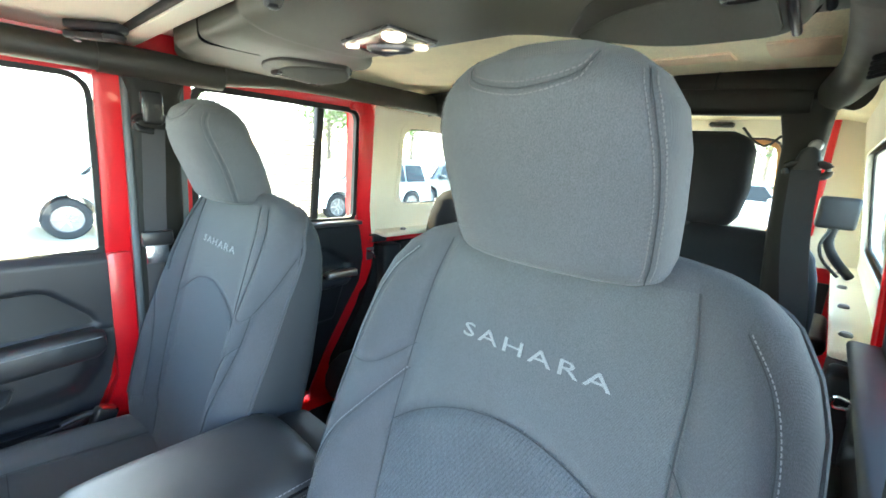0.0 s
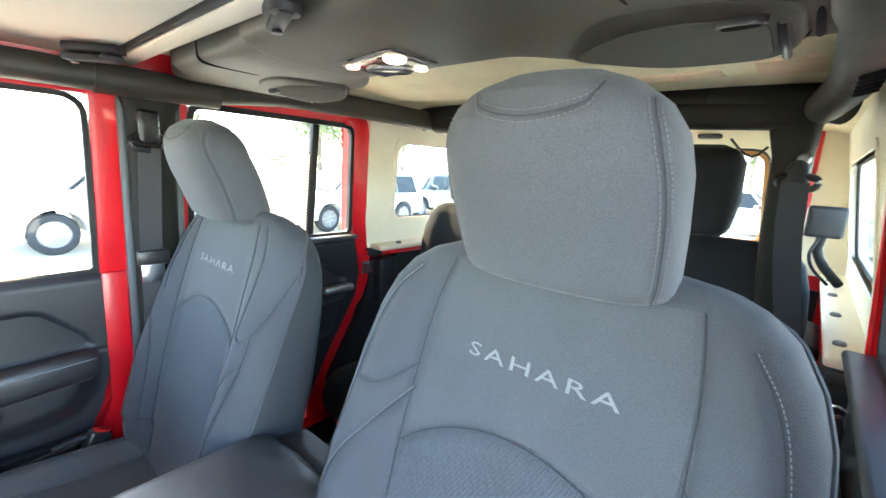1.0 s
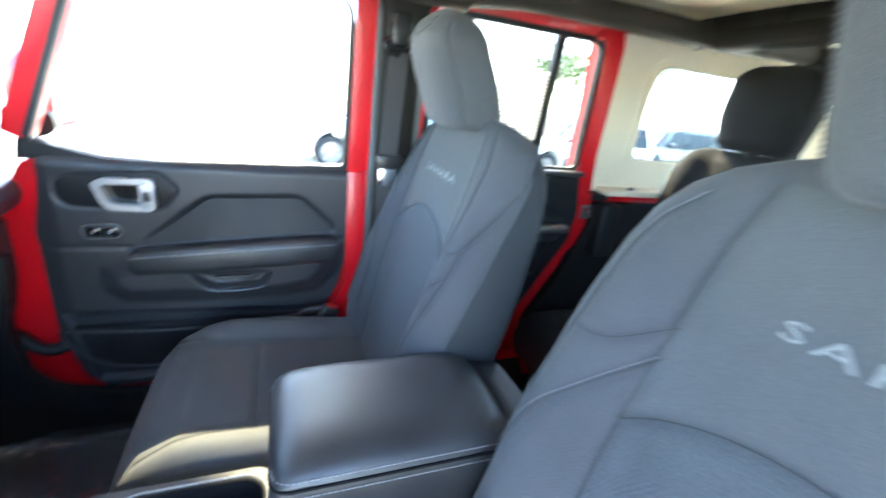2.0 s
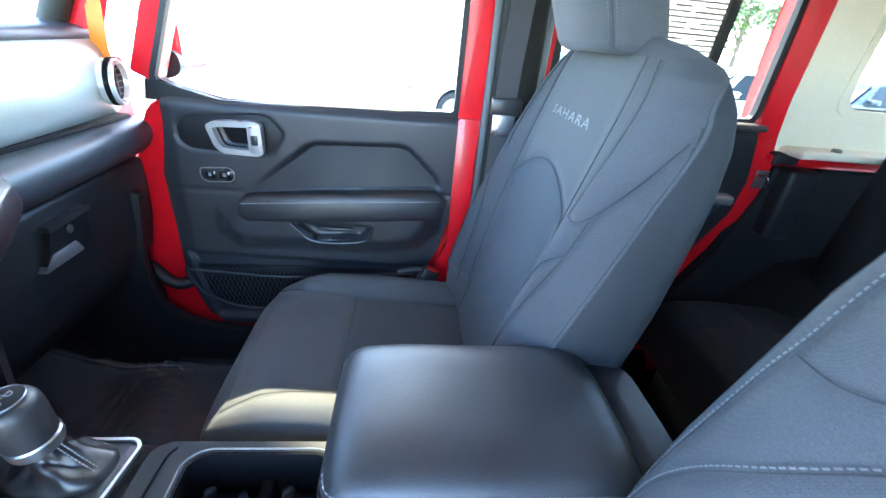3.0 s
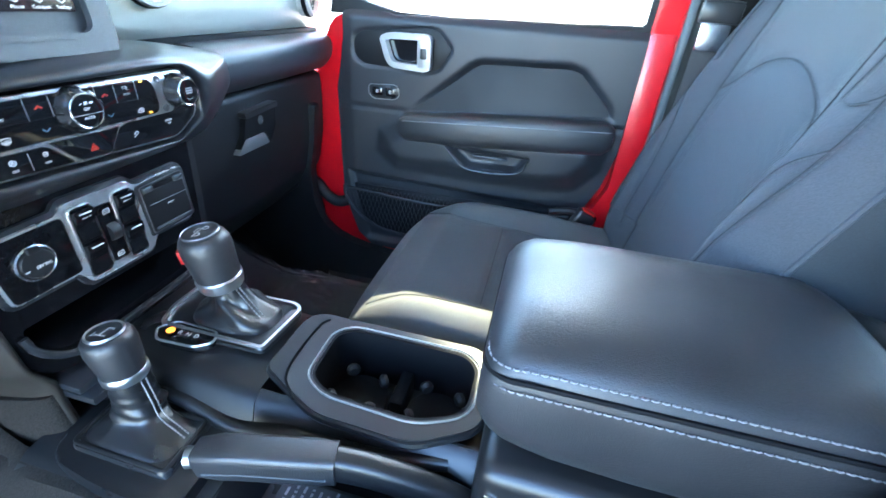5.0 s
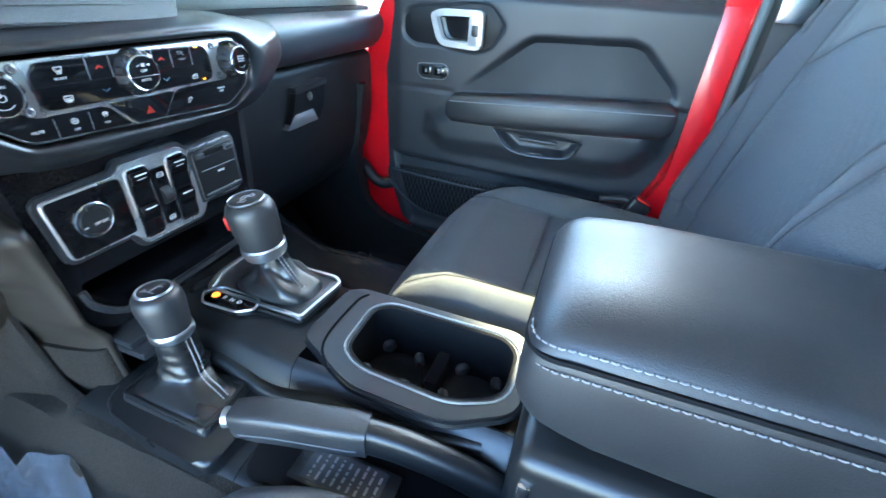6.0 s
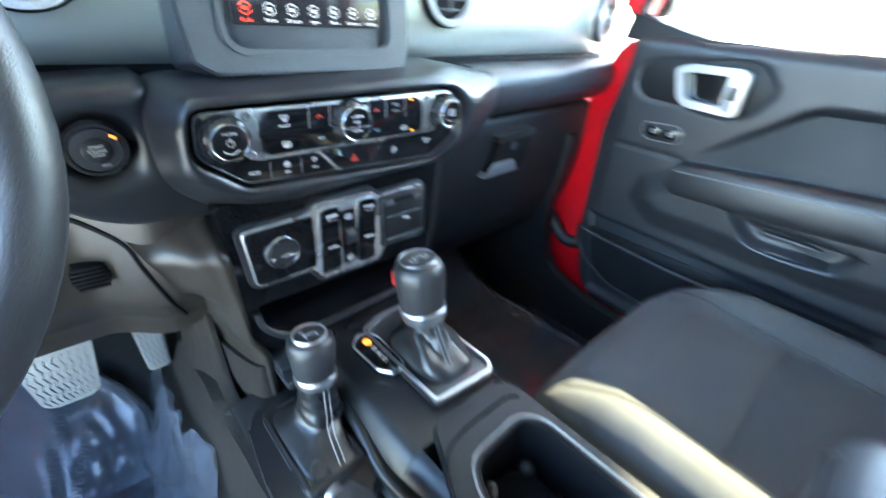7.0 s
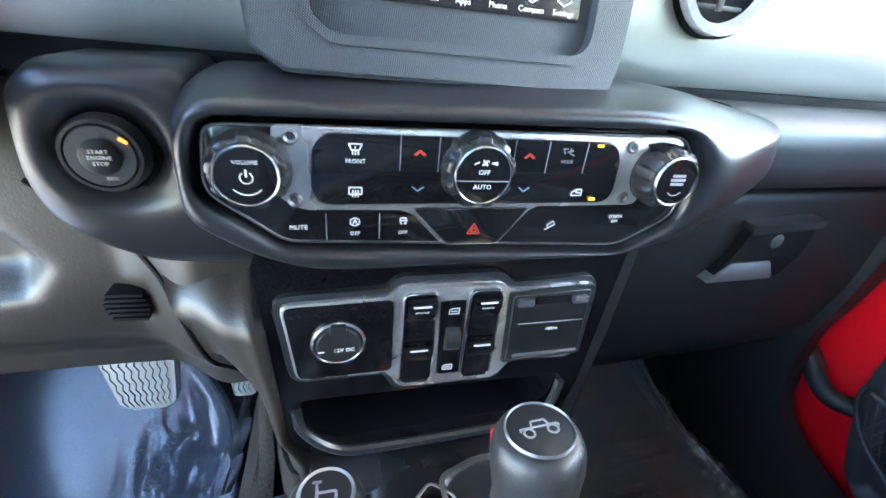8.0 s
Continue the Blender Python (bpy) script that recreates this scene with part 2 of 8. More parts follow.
def glass_mat(name, tint=(0.9, 0.95, 0.93), gloss=1.0, rough=0.02):
    m = bpy.data.materials.new(name)
    m.use_nodes = True
    n, l = m.node_tree.nodes, m.node_tree.links
    n.clear()
    out, mix = n.new("ShaderNodeOutputMaterial"), n.new("ShaderNodeMixShader")
    clear, shine, fr = n.new("ShaderNodeBsdfTransparent"), n.new("ShaderNodeBsdfGlossy"), n.new("ShaderNodeLayerWeight")
    clear.inputs[0].default_value = (*tint, 1)
    shine.inputs["Roughness"].default_value = rough
    fr.inputs[0].default_value = 0.5
    rise, amount = n.new("ShaderNodeMath"), n.new("ShaderNodeMath")
    rise.operation, rise.inputs[1].default_value = 'POWER', 4.0
    amount.operation, amount.inputs[1].default_value, amount.inputs[2].default_value = 'MULTIPLY_ADD', 0.45 * gloss, 0.035 * gloss
    l.new(fr.outputs["Facing"], rise.inputs[0]), l.new(rise.outputs[0], amount.inputs[0])
    l.new(amount.outputs[0], mix.inputs[0]), l.new(clear.outputs[0], mix.inputs[1]), l.new(shine.outputs[0], mix.inputs[2])
    l.new(mix.outputs[0], out.inputs[0])
    return m


CLOTH = mat("seat_cloth", (0.078, 0.083, 0.088), 0.85, var=0.10, var_scale=9, grain=0.22, grain_scale=900, bump=0.35, bump_scale=260, pattern="weave", sheen=0.12, spec=0.25)
# seat cloth toned down on the bolsters, in place of missing shade
CLOTH_BOLSTER = mat("bolster_cloth_toned_down", (0.067, 0.070, 0.077), 0.85, var=0.10, var_scale=9, grain=0.20, grain_scale=900, bump=0.32, bump_scale=260, pattern="weave", sheen=0.08, spec=0.25)
CLOTH_MESH = mat("seat_mesh_cloth", (0.068, 0.075, 0.083), 0.8, var=0.10, grain=0.30, grain_scale=700, bump=0.8, bump_scale=120, pattern="weave", sheen=0.1, spec=0.25)
# rear cloth far darker than the front seats', the rear's shade in its colour
CLOTH_REAR = mat("shaded_rear_cloth", (0.017, 0.018, 0.020), 0.85, var=0.12, grain=0.22, grain_scale=800, bump=0.35, bump_scale=220, pattern="weave", sheen=0.05, spec=0.2)
THREAD = mat("light_thread", (0.25, 0.245, 0.25), 0.7, var=0.1, bump=0.3, bump_scale=1500)
THREAD_DARK = mat("grey_thread", (0.19, 0.195, 0.205), 0.75, var=0.1, bump=0.3, bump_scale=1500)
EMBROIDERY = mat("silver_embroidery", (0.21, 0.215, 0.22), 0.55, var=0.1, grain=0.3, grain_scale=1500, bump=0.6, bump_scale=1200)
LEATHER = mat("black_leatherette", (0.023, 0.023, 0.025), 0.42, var=0.12, var_scale=14, grain=0.12, grain_scale=500, bump=0.15, bump_scale=420, pattern="leather", spec=0.68)
BOOT = mat("black_boot_leather", (0.011, 0.011, 0.012), 0.34, var=0.12, var_scale=14, grain=0.10, grain_scale=500, bump=0.12, bump_scale=420, pattern="leather", spec=0.75)
PLASTIC = mat("black_grained_plastic", (0.016, 0.0165, 0.018), 0.46, spec=0.32, var=0.10, var_scale=7, grain=0.12, grain_scale=800, bump=0.22, bump_scale=850)
# base raised and blued so the dash ledge's highlight sits in the colour
PLASTIC_SOFT = mat("soft_touch_plastic", (0.042, 0.046, 0.052), 0.46, spec=0.5, var=0.08, var_scale=6, grain=0.1, grain_scale=700, bump=0.18, bump_scale=700)
# warm light bounced in from the driver's side is put into this brown
PLASTIC_WARM = mat("warm_lit_knee_plastic", (0.027, 0.022, 0.017), 0.40, var=0.10, var_scale=6, grain=0.14, grain_scale=700, bump=0.25, bump_scale=700)
PLASTIC_SMOOTH = mat("satin_black_plastic", (0.02, 0.02, 0.021), 0.3, var=0.1, grain=0.06, bump=0.05, bump_scale=500)
GLOSS = mat("gloss_black", (0.008, 0.008, 0.009), 0.12, var=0.1, coat=0.6, rough_var=0.04)
# near-black for hollows, gaps and seams, their shade put into the colour
RECESS = mat("recess_shade_black", (0.006, 0.006, 0.007), 0.75, var=0.1, spec=0.15)
SILVER = mat("satin_silver_paint", (0.50, 0.54, 0.49), 0.38, 0.5, var=0.04, var_scale=5, grain=0.05, grain_scale=1500, bump=0.04, bump_scale=1200)
CHROME = mat("satin_chrome", (0.72, 0.72, 0.73), 0.2, 1.0, var=0.05, grain=0.03, rough_var=0.05)
ALU = mat("brushed_aluminium", (0.6, 0.61, 0.62), 0.34, 1.0, var=0.06, grain=0.05, grain_scale=900)
STEEL = mat("dark_steel", (0.22, 0.22, 0.23), 0.4, 1.0, var=0.15)
RED = mat("red_car_paint", (0.66, 0.004, 0.012), 0.32, 0.0, var=0.04, var_scale=5, coat=0.35, grain=0.03, rough_var=0.04)
ORANGE = mat("orange_label", (0.9, 0.25, 0.01), 0.5, var=0.05)
CREAM = mat("hardtop_lining", (0.86, 0.79, 0.63), 0.8, var=0.05, var_scale=4, grain=0.08, grain_scale=500, bump=0.3, bump_scale=260)
CREAM_ROUGH = mat("headliner_felt", (0.95, 0.88, 0.62), 0.9, var=0.08, var_scale=7, grain=0.14, grain_scale=380, bump=0.6, bump_scale=300)
# bar padding in two tones: darkened for the shaded bars, lighter for sunlit ones
SHADED_PAD = mat("shaded_bar_padding", (0.013, 0.0125, 0.010), 0.6, var=0.10, var_scale=7, grain=0.08, bump=0.2, bump_scale=700, spec=0.3)
PADDING = mat("roll_bar_vinyl", (0.034, 0.032, 0.024), 0.55, var=0.10, var_scale=7, grain=0.08, bump=0.2, bump_scale=700)
SOUND = mat("overhead_bar_plastic", (0.074, 0.072, 0.052), 0.55, var=0.06, var_scale=5, grain=0.08, bump=0.2, bump_scale=800)
SPEAKER = mat("speaker_cloth", (0.070, 0.072, 0.058), 0.85, var=0.06, grain=0.3, grain_scale=900, bump=0.8, bump_scale=220, pattern="weave")
CARPET = mat("black_carpet", (0.018, 0.0175, 0.017), 0.95, var=0.25, var_scale=12, grain=0.5, grain_scale=600, bump=1.0, bump_scale=420, spec=0.2)
MAT = mat("rubber_backed_carpet_mat", (0.026, 0.027, 0.030), 0.9, var=0.2, var_scale=10, grain=0.3, grain_scale=500, bump=0.3, bump_scale=380, spec=0.15)
WEB = mat("grey_belt_webbing", (0.055, 0.053, 0.055), 0.65, var=0.06, grain=0.2, grain_scale=900, bump=0.6, bump_scale=300, pattern="weave")
RUBBER = mat("black_rubber", (0.013, 0.013, 0.013), 0.6, var=0.1, bump=0.1)
PEDAL = mat("grey_pedal_rubber", (0.30, 0.30, 0.29), 0.55, var=0.1, bump=0.2)
WHITE_MARK = mat("white_marking", (0.55, 0.55, 0.56), 0.5, var=0.02, emit=(0.8, 0.85, 0.9), power=0.012)
GREY_MARK = mat("grey_marking", (0.28, 0.28, 0.29), 0.5, var=0.02)
RED_MARK = mat("red_marking", (0.22, 0.02, 0.015), 0.5, var=0.02, emit=(1, 0.08, 0.03), power=0.012)
BLUE_MARK = mat("blue_marking", (0.2, 0.35, 0.5), 0.5, var=0.02)
AMBER = mat("amber_lamp", (1.0, 0.45, 0.03), 0.4, var=0.02, emit=(1.0, 0.42, 0.03), power=0.10)
ORANGE_LAMP = mat("orange_lamp", (1.0, 0.3, 0.03), 0.4, var=0.02, emit=(1.0, 0.22, 0.02), power=0.14)
SCREEN = mat("display_glass", (0.006, 0.006, 0.007), 0.12, var=0.05, emit=(0.02, 0.02, 0.025), power=0.06)
LAMP = mat("lit_lens", (1, 0.95, 0.85), 0.3, var=0.02, emit=(1.0, 0.82, 0.52), power=0.30)
RED_PLASTIC = mat("red_button_plastic", (0.5, 0.012, 0.01), 0.4, var=0.05)
NET = mat("black_net_cord", (0.05, 0.05, 0.052), 0.7, var=0.1)
FILM_INK = mat("dark_print", (0.02, 0.02, 0.025), 0.6, var=0.1)
GLASS = glass_mat("window_glass")
TINTED = glass_mat("tinted_glass", (0.8, 0.83, 0.8))

KNOB_BLACK = mat("glossy_knob_plastic", (0.022, 0.022, 0.023), 0.2, 0.0, var=0.06, spec=0.55)
KNOB_GREY = mat("grey_satin_plastic", (0.20, 0.20, 0.195), 0.35, var=0.06, grain=0.05)
# pillar seals: blue-grey daylight put into the rubber's colour
SEAL_LIT = mat("daylit_rubber_seal", (0.10, 0.115, 0.12), 0.55, var=0.12, grain=0.1)
CLIP_GREY = mat("smooth_grey_plastic", (0.10, 0.105, 0.11), 0.28, 0.3, var=0.05, spec=0.6)
CHROME_DIM = mat("bright_lamp_tray", (0.30, 0.28, 0.24), 0.25, 0.7, var=0.05)
# oval lens: pale colour with a weak glow added
LENS_DIM = mat("pale_glowing_lens", (0.6, 0.55, 0.45), 0.2, var=0.05, emit=(1.0, 0.85, 0.6), power=0.05)
WEB_DARK = mat("dark_belt_webbing", (0.02, 0.027, 0.036), 0.55, var=0.06, grain=0.2, grain_scale=900, bump=0.5, bump_scale=300, pattern="weave")
THREAD_HEAD = mat("soft_grey_thread", (0.13, 0.125, 0.13), 0.75, var=0.1)
TAN_FELT = mat("tan_lining_felt", (0.88, 0.70, 0.48), 0.9, var=0.08, var_scale=7, grain=0.14, grain_scale=380, bump=0.4, bump_scale=300)
# red opening edge in the sun, its orange-tan cast put into the colour
SUNLIT_EDGE = mat("sunlit_red_as_tan", (0.50, 0.24, 0.09), 0.45, var=0.1, grain=0.06)

STACK_BLACK = mat("satin_black_moulding", (0.017, 0.018, 0.021), 0.31, spec=0.7, var=0.08, var_scale=6, grain=0.06, bump=0.08, bump_scale=900)
PIANO = mat("gloss_black_panel", (0.006, 0.006, 0.007), 0.16, var=0.08, spec=0.22, rough_var=0.05)
CONSOLE = mat("satin_console_plastic", (0.012, 0.012, 0.013), 0.32, spec=0.5, var=0.10, var_scale=9, grain=0.08, grain_scale=800, bump=0.10, bump_scale=850, rough_var=0.06)
DOOR_PANEL = mat("black_door_plastic", (0.027, 0.028, 0.032), 0.40, var=0.08, var_scale=6, grain=0.1, grain_scale=700, bump=0.18, bump_scale=700)
SATIN = mat("satin_silver_plastic", (0.56, 0.56, 0.56), 0.28, 0.75, var=0.04, grain=0.03, rough_var=0.05)
DOOR_VINYL = mat("dark_door_vinyl", (0.010, 0.010, 0.0115), 0.48, spec=0.3, var=0.10, var_scale=8, grain=0.1, grain_scale=600, bump=0.14, bump_scale=700, pattern="leather")
SEAM_THREAD = mat("charcoal_thread", (0.075, 0.08, 0.085), 0.8, var=0.1)
SEAM = mat("dark_seam", (0.032, 0.035, 0.040), 0.9, var=0.1)
CLOTH_SIDE = mat("dark_side_cloth", (0.027, 0.031, 0.035), 0.7, var=0.10, grain=0.2, grain_scale=900, bump=0.3, bump_scale=260, pattern="weave", spec=0.35)
CUP_TRIM = mat("cup_holder_trim", (0.010, 0.0105, 0.012), 0.4, var=0.08, spec=0.35, grain=0.06, bump=0.06, bump_scale=900)
# tunnel carpet, browned to carry the warm bounced light
TUNNEL = mat("warm_lit_black_carpet", (0.024, 0.020, 0.017), 0.95, var=0.2, var_scale=9, grain=0.45, grain_scale=600, bump=1.0, bump_scale=420, spec=0.15)


def film_mat(name, tint, sky_haze, gloss=5.0, rough=0.06):
    """Crinkled wrapping film: mostly clear, glossy, a little bluish milk standing in for reflected sky."""
    m = glass_mat(name, tint, gloss, rough)
    n, l = m.node_tree.nodes, m.node_tree.links
    out = next(k for k in n if k.type == 'OUTPUT_MATERIAL')
    milk, mix = n.new("ShaderNodeBsdfDiffuse"), n.new("ShaderNodeMixShader")
    milk.inputs[0].default_value = (0.36, 0.37, 0.41, 1)
    mix.inputs[0].default_value = sky_haze
    first = out.inputs[0].links[0].from_socket
    l.new(first, mix.inputs[1]), l.new(milk.outputs[0], mix.inputs[2]), l.new(mix.outputs[0], out.inputs[0])
    return m


# the passenger mat's film gets more painted-in sky sheen than the driver's
CRINKLE = film_mat("crinkled_film", (0.93, 0.94, 0.97), 0.10, 6.0, 0.04)
FILM = film_mat("clear_film", (0.84, 0.86, 0.91), 0.075, 0.7, 0.20)
FILM_PALE = film_mat("sky_hazed_film", (0.84, 0.86, 0.91), 0.20, 2.4, 0.08)

# ---- outside ----
GROUND = mat("pale_asphalt", (0.58, 0.52, 0.42), 0.9, var=0.15, var_scale=0.6, grain=0.2, grain_scale=60, bump=0.3, bump_scale=80)
solo("ground", box(-400, 400, -400, 400, -0.55, -0.25, 0), GROUND, "pale asphalt car park around the vehicle", "ground", kind="structure")

# unseen flat roof, added to keep the high sun off the console and the seats; its edge runs askew to the vehicle
sun_block = thing("canopy", (-0.71, 3.37, -0.25), "added unseen flat roof on three posts, shading the cabin", "canopy")
EDGE, ALONG, INWARD = Vector((3.89, -0.113, 4.2)), Vector((0.6, 0.8, 0)), Vector((-0.8, 0.6, 0))
corner = lambda u, n, z=0.0: tuple(EDGE + ALONG * u + INWARD * n + Vector((0, 0, z)))
SUN_BLOCK = mat("grey_sun_block", (0.42, 0.42, 0.40), 0.6, var=0.12, var_scale=2, bump=0.2, bump_scale=40)
part("sun_block_slab", loft([[corner(u, n, z) for u, n in ((-1.7, 0), (1.2, 0), (1.2, 6.2), (-1.7, 6.2))] for z in (0, 0.09)]), SUN_BLOCK, sun_block, sharp=30)
part("sun_block_edge", loft([[corner(u, n, z) for u, n in ((-1.72, -0.03), (1.22, -0.03), (1.22, -0.004), (-1.72, -0.004))] for z in (0.0, 0.16)]), SUN_BLOCK, sun_block, sharp=30)
for u, n in ((-1.4, 5.8), (0.8, 5.8), (0.8, 3.2)):
    x, y, z = corner(u, n)
    part("post", tube([(x, y, -0.25), (x, y, z)], 0.06, 12, None), STEEL, sun_block)

# ---- the cabin's shell ----
solo("floor", merge(box(-0.72, 0.72, -1.80, 1.05, 0.50, 0.58, 0.01), loft([[(x, y, z) for x, z in ((-0.17, 0.575), (-0.13, 0.70), (-0.08, 0.755), (0.07, 0.755), (0.12, 0.70), (0.16, 0.575))] for y in (-0.6, 0.3, 1.25)])), CARPET, "black carpeted cabin floor with centre tunnel", "floor", kind="structure")
toe = [(0.98, 0.58), (1.06, 0.60), (1.28, 0.88), (1.33, 1.34), (1.40, 1.34), (1.40, 0.5), (0.98, 0.5)]
solo("wall_front", prism(toe, "x", -0.75, 0.75, 0.004), CARPET, "black carpeted toe board below the dashboard", "wall", kind="structure")

BELT = 1.315            # height of the doors' window sills
RAIL = 1.28             # height of the rear tub's rim


def strip(name, pts, prof, material, parent, label="", up=(0, 0, 1), step=0.02):
    return part(name, sweep(curve_points(pts, step) if step else [Vector(p) for p in pts], prof, up), material, parent, label)


def flat(w, h):
    return [(-w, -h), (w, -h), (w, h), (-w, h)]


def leaned(shape, s, lean=0.10):
    vs, fs = shape if isinstance(shape, tuple) else merge(shape)
    return [(s * (x - lean * max(0, z - BELT)), y, z) for x, y, z in vs], fs


def front_door(s):
    """A closed front door: painted shell and frame, glass, inner trim and fittings. Built for the passenger side (s = 1)."""
    door = thing("front_door", (s * 0.72, 0.5, 0.7), "red front door with black inner trim, closed, window up", "car door", "side doors")
    # lower shell and window frame, painted
    low = rounded([(0.10, 1.296), (0.86, 1.30), (0.905, 1.20), (0.955, 0.98), (0.957, 0.72), (0.93, 0.658), (0.2, 0.658), (0.10, 0.76)], 0.03, 4)
    part("door_shell", leaned(prism(low, "x", 0.722, 0.80, 0.006), s), RED, door)
    part("rear_post", leaned(prism(rounded([(0.100, 1.30), (0.100, 1.765), (0.150, 1.765), (0.152, 1.30)], 0.004), "x", 0.705, 0.775, 0.007, 3), s), RED, door)
    part("top_frame", leaned(prism(rounded([(0.15, 1.728), (0.15, 1.766), (0.69, 1.766), (0.682, 1.728)], 0.004), "x", 0.705, 0.775, 0.007, 3), s), RED, door)
    part("front_post", leaned(prism(rounded([(0.66, 1.765), (0.70, 1.765), (0.875, 1.36), (0.838, 1.342)], 0.004), "x", 0.705, 0.775, 0.007, 3), s), RED, door)
    edge = rounded([(0.103, 0.80), (0.103, 1.31), (0.152, 1.31), (0.152, 0.98), (0.20, 0.86)], 0.004)
    part("rear_edge", prism([(y, z) for y, z in edge], "x", s * 0.69, s * 0.725, 0.005, 3), RED, door)
    part("sill_seal", leaned(prism([(0.15, 1.290), (0.15, 1.319), (0.58, 1.310), (0.70, 1.308), (0.80, 1.335), (0.85, 1.345), (0.86, 1.30)], "x", 0.704, 0.736, 0.003), s), RUBBER, door, "black rubber sill seal")
    # glass and its seal
    part("glass", leaned(prism([(0.150, 1.30), (0.150, 1.735), (0.688, 1.735), (0.855, 1.335)], "x", 0.738, 0.743, 0), s), GLASS, door).visible_shadow = False
    seal = [Vector((s * (0.712 - 0.1 * max(0, z - BELT)), y, z)) for y, z in rounded([(0.158, 1.318), (0.158, 1.722), (0.678, 1.722), (0.835, 1.345)], [0.01, 0.05, 0.05, 0.01], 5)]
    part("seal", sweep(seal, flat(0.006, 0.008), (1, 0, 0)), RUBBER, door)
    # trim: one moulded panel with scoop, ledge and lower bulge
    zs, us = np.linspace(0.70, 1.318, 118), np.linspace(0, 1, 126)
    Y0 = np.interp(zs, (0.70, 0.80, 0.90, 0.976, 1.06, 1.318), (0.30, 0.255, 0.205, 0.172, 0.153, 0.152))
    Y1 = np.interp(zs, (0.70, 0.735, 0.80, 0.88, 1.134, 1.244, 1.318), (0.76, 0.80, 0.828, 0.846, 0.850, 0.826, 0.824))
    yy = Y0[:, None] + (Y1 - Y0)[:, None] * us[None]
    zz = np.repeat(zs[:, None], len(us), 1)
    zz = zz + np.clip((zs[:, None] - 1.2) / 0.118, 0, 1) * np.interp(yy, (0.15, 0.58, 0.70, 0.76, 0.83), (0.004, -0.008, -0.012, 0.004, 0.03))
    pts = np.c_[yy.ravel(), zz.ravel()]
    deep = np.zeros(len(pts))          # towards the seats
    scoop = reach(pts, [(0.668, 1.098), (0.512, 1.222), (0.49, 1.232), (0.29, 1.240), (0.262, 1.232), (0.19, 1.165), (0.176, 1.13)])
    deep -= 0.025 * smooth(-0.003, 0.016, scoop) * np.clip((pts[:, 1] - 1.095) / 0.125, 0.10, 1)
    bulge = reach(pts, [(0.735, 1.05), (0.745, 0.99), (0.69, 0.945), (0.32, 0.945), (0.23, 0.96), (0.176, 1.02), (0.172, 1.11), (0.66, 1.09)])
    deep += 0.030 * smooth(-0.006, 0.055, bulge)
    shelf = reach(pts, [(0.83, 0.925), (0.20, 0.905), (0.26, 0.72), (0.78, 0.72)])
    deep -= 0.016 * smooth(-0.004, 0.012, shelf)
    plate = reach(pts, rounded([(0.80, 1.255), (0.775, 1.272), (0.62, 1.288), (0.59, 1.284), (0.555, 1.245), (0.585, 1.198), (0.62, 1.188), (0.775, 1.196), (0.80, 1.215)], 0.012, 3))
    deep -= 0.007 * smooth(-0.002, 0.004, plate)
    deep -= 0.004 * np.exp(-(near_line(pts, [(0.855, 1.098), (0.668, 1.098)]) / 0.004) ** 2) + 0.004 * np.exp(-(near_line(pts, [(0.176, 1.118), (0.145, 1.118)]) / 0.004) ** 2)
    cup = reach(pts, rounded([(0.552, 1.036), (0.345, 1.032), (0.375, 0.992), (0.495, 0.988)], 0.012, 3))
    deep -= 0.024 * smooth(-0.002, 0.010, cup)
    top = smooth(1.285, 1.318, zz.ravel())
    xx = 0.690 - deep + 0.018 * top ** 2 + 0.01 * smooth(0.80, 0.85, yy.ravel())
    grid = np.stack([s * xx.reshape(yy.shape), yy, zz], -1)
    trim = part("trim_panel", sheet(grid, (s * 0.03, 0, 0)), DOOR_PANEL, door, "black soft plastic", sharp=50)
    # darker padded insert in the scoop, and the plate round the latch handle
    pad_in = rounded(inset([(0.668, 1.098), (0.512, 1.222), (0.49, 1.232), (0.29, 1.240), (0.262, 1.232), (0.19, 1.165), (0.176, 1.13)], 0.008), 0.008, 4)
    part("insert", loft([[(s * (0.690 + 0.025 * min(1, max(0.10, (z - 1.095) / 0.125)) + k), y, z) for y, z in pad_in] for k in (-0.0022, 0.004)]), DOOR_VINYL, door, "dark padded insert", sharp=50)
    plate_in = rounded(inset([(0.80, 1.255), (0.775, 1.272), (0.62, 1.288), (0.59, 1.284), (0.555, 1.245), (0.585, 1.198), (0.62, 1.188), (0.775, 1.196), (0.80, 1.215)], 0.003), 0.010, 3)
    part("handle_plate", prism(plate_in, "x", s * 0.6945, s * 0.700, 0.001), DOOR_VINYL, door, "dark plate round the latch handle")
    # padded armrest
    rings = []
    for y, w, h in ((0.672, 0.004, 0.004), (0.668, 0.018, 0.020), (0.65, 0.027, 0.032), (0.5, 0.03, 0.038), (0.3, 0.03, 0.038), (0.195, 0.029, 0.036), (0.178, 0.02, 0.024), (0.174, 0.004, 0.004)):
        zc = 1.069 + (0.672 - y) * 0.066
        rings.append([(s * (0.662 - a), y, zc + b) for a, b in superring(28, 3.2, w, h)])
    pad = part("armrest", loft(rings), LEATHER, door, "black padded leatherette")
    line = [Vector((s * 0.6335, y, 1.088 + (0.672 - y) * 0.066)) for y in np.linspace(0.655, 0.185, 24)]
    part("stitching", sweep(line, circle(0.0012, 6)), THREAD_DARK, pad, "pale seam thread", kind="stuff")
    # pull rim below the armrest
    rim = [(0.552, 1.034), (0.495, 0.988), (0.375, 0.992), (0.347, 1.030)]
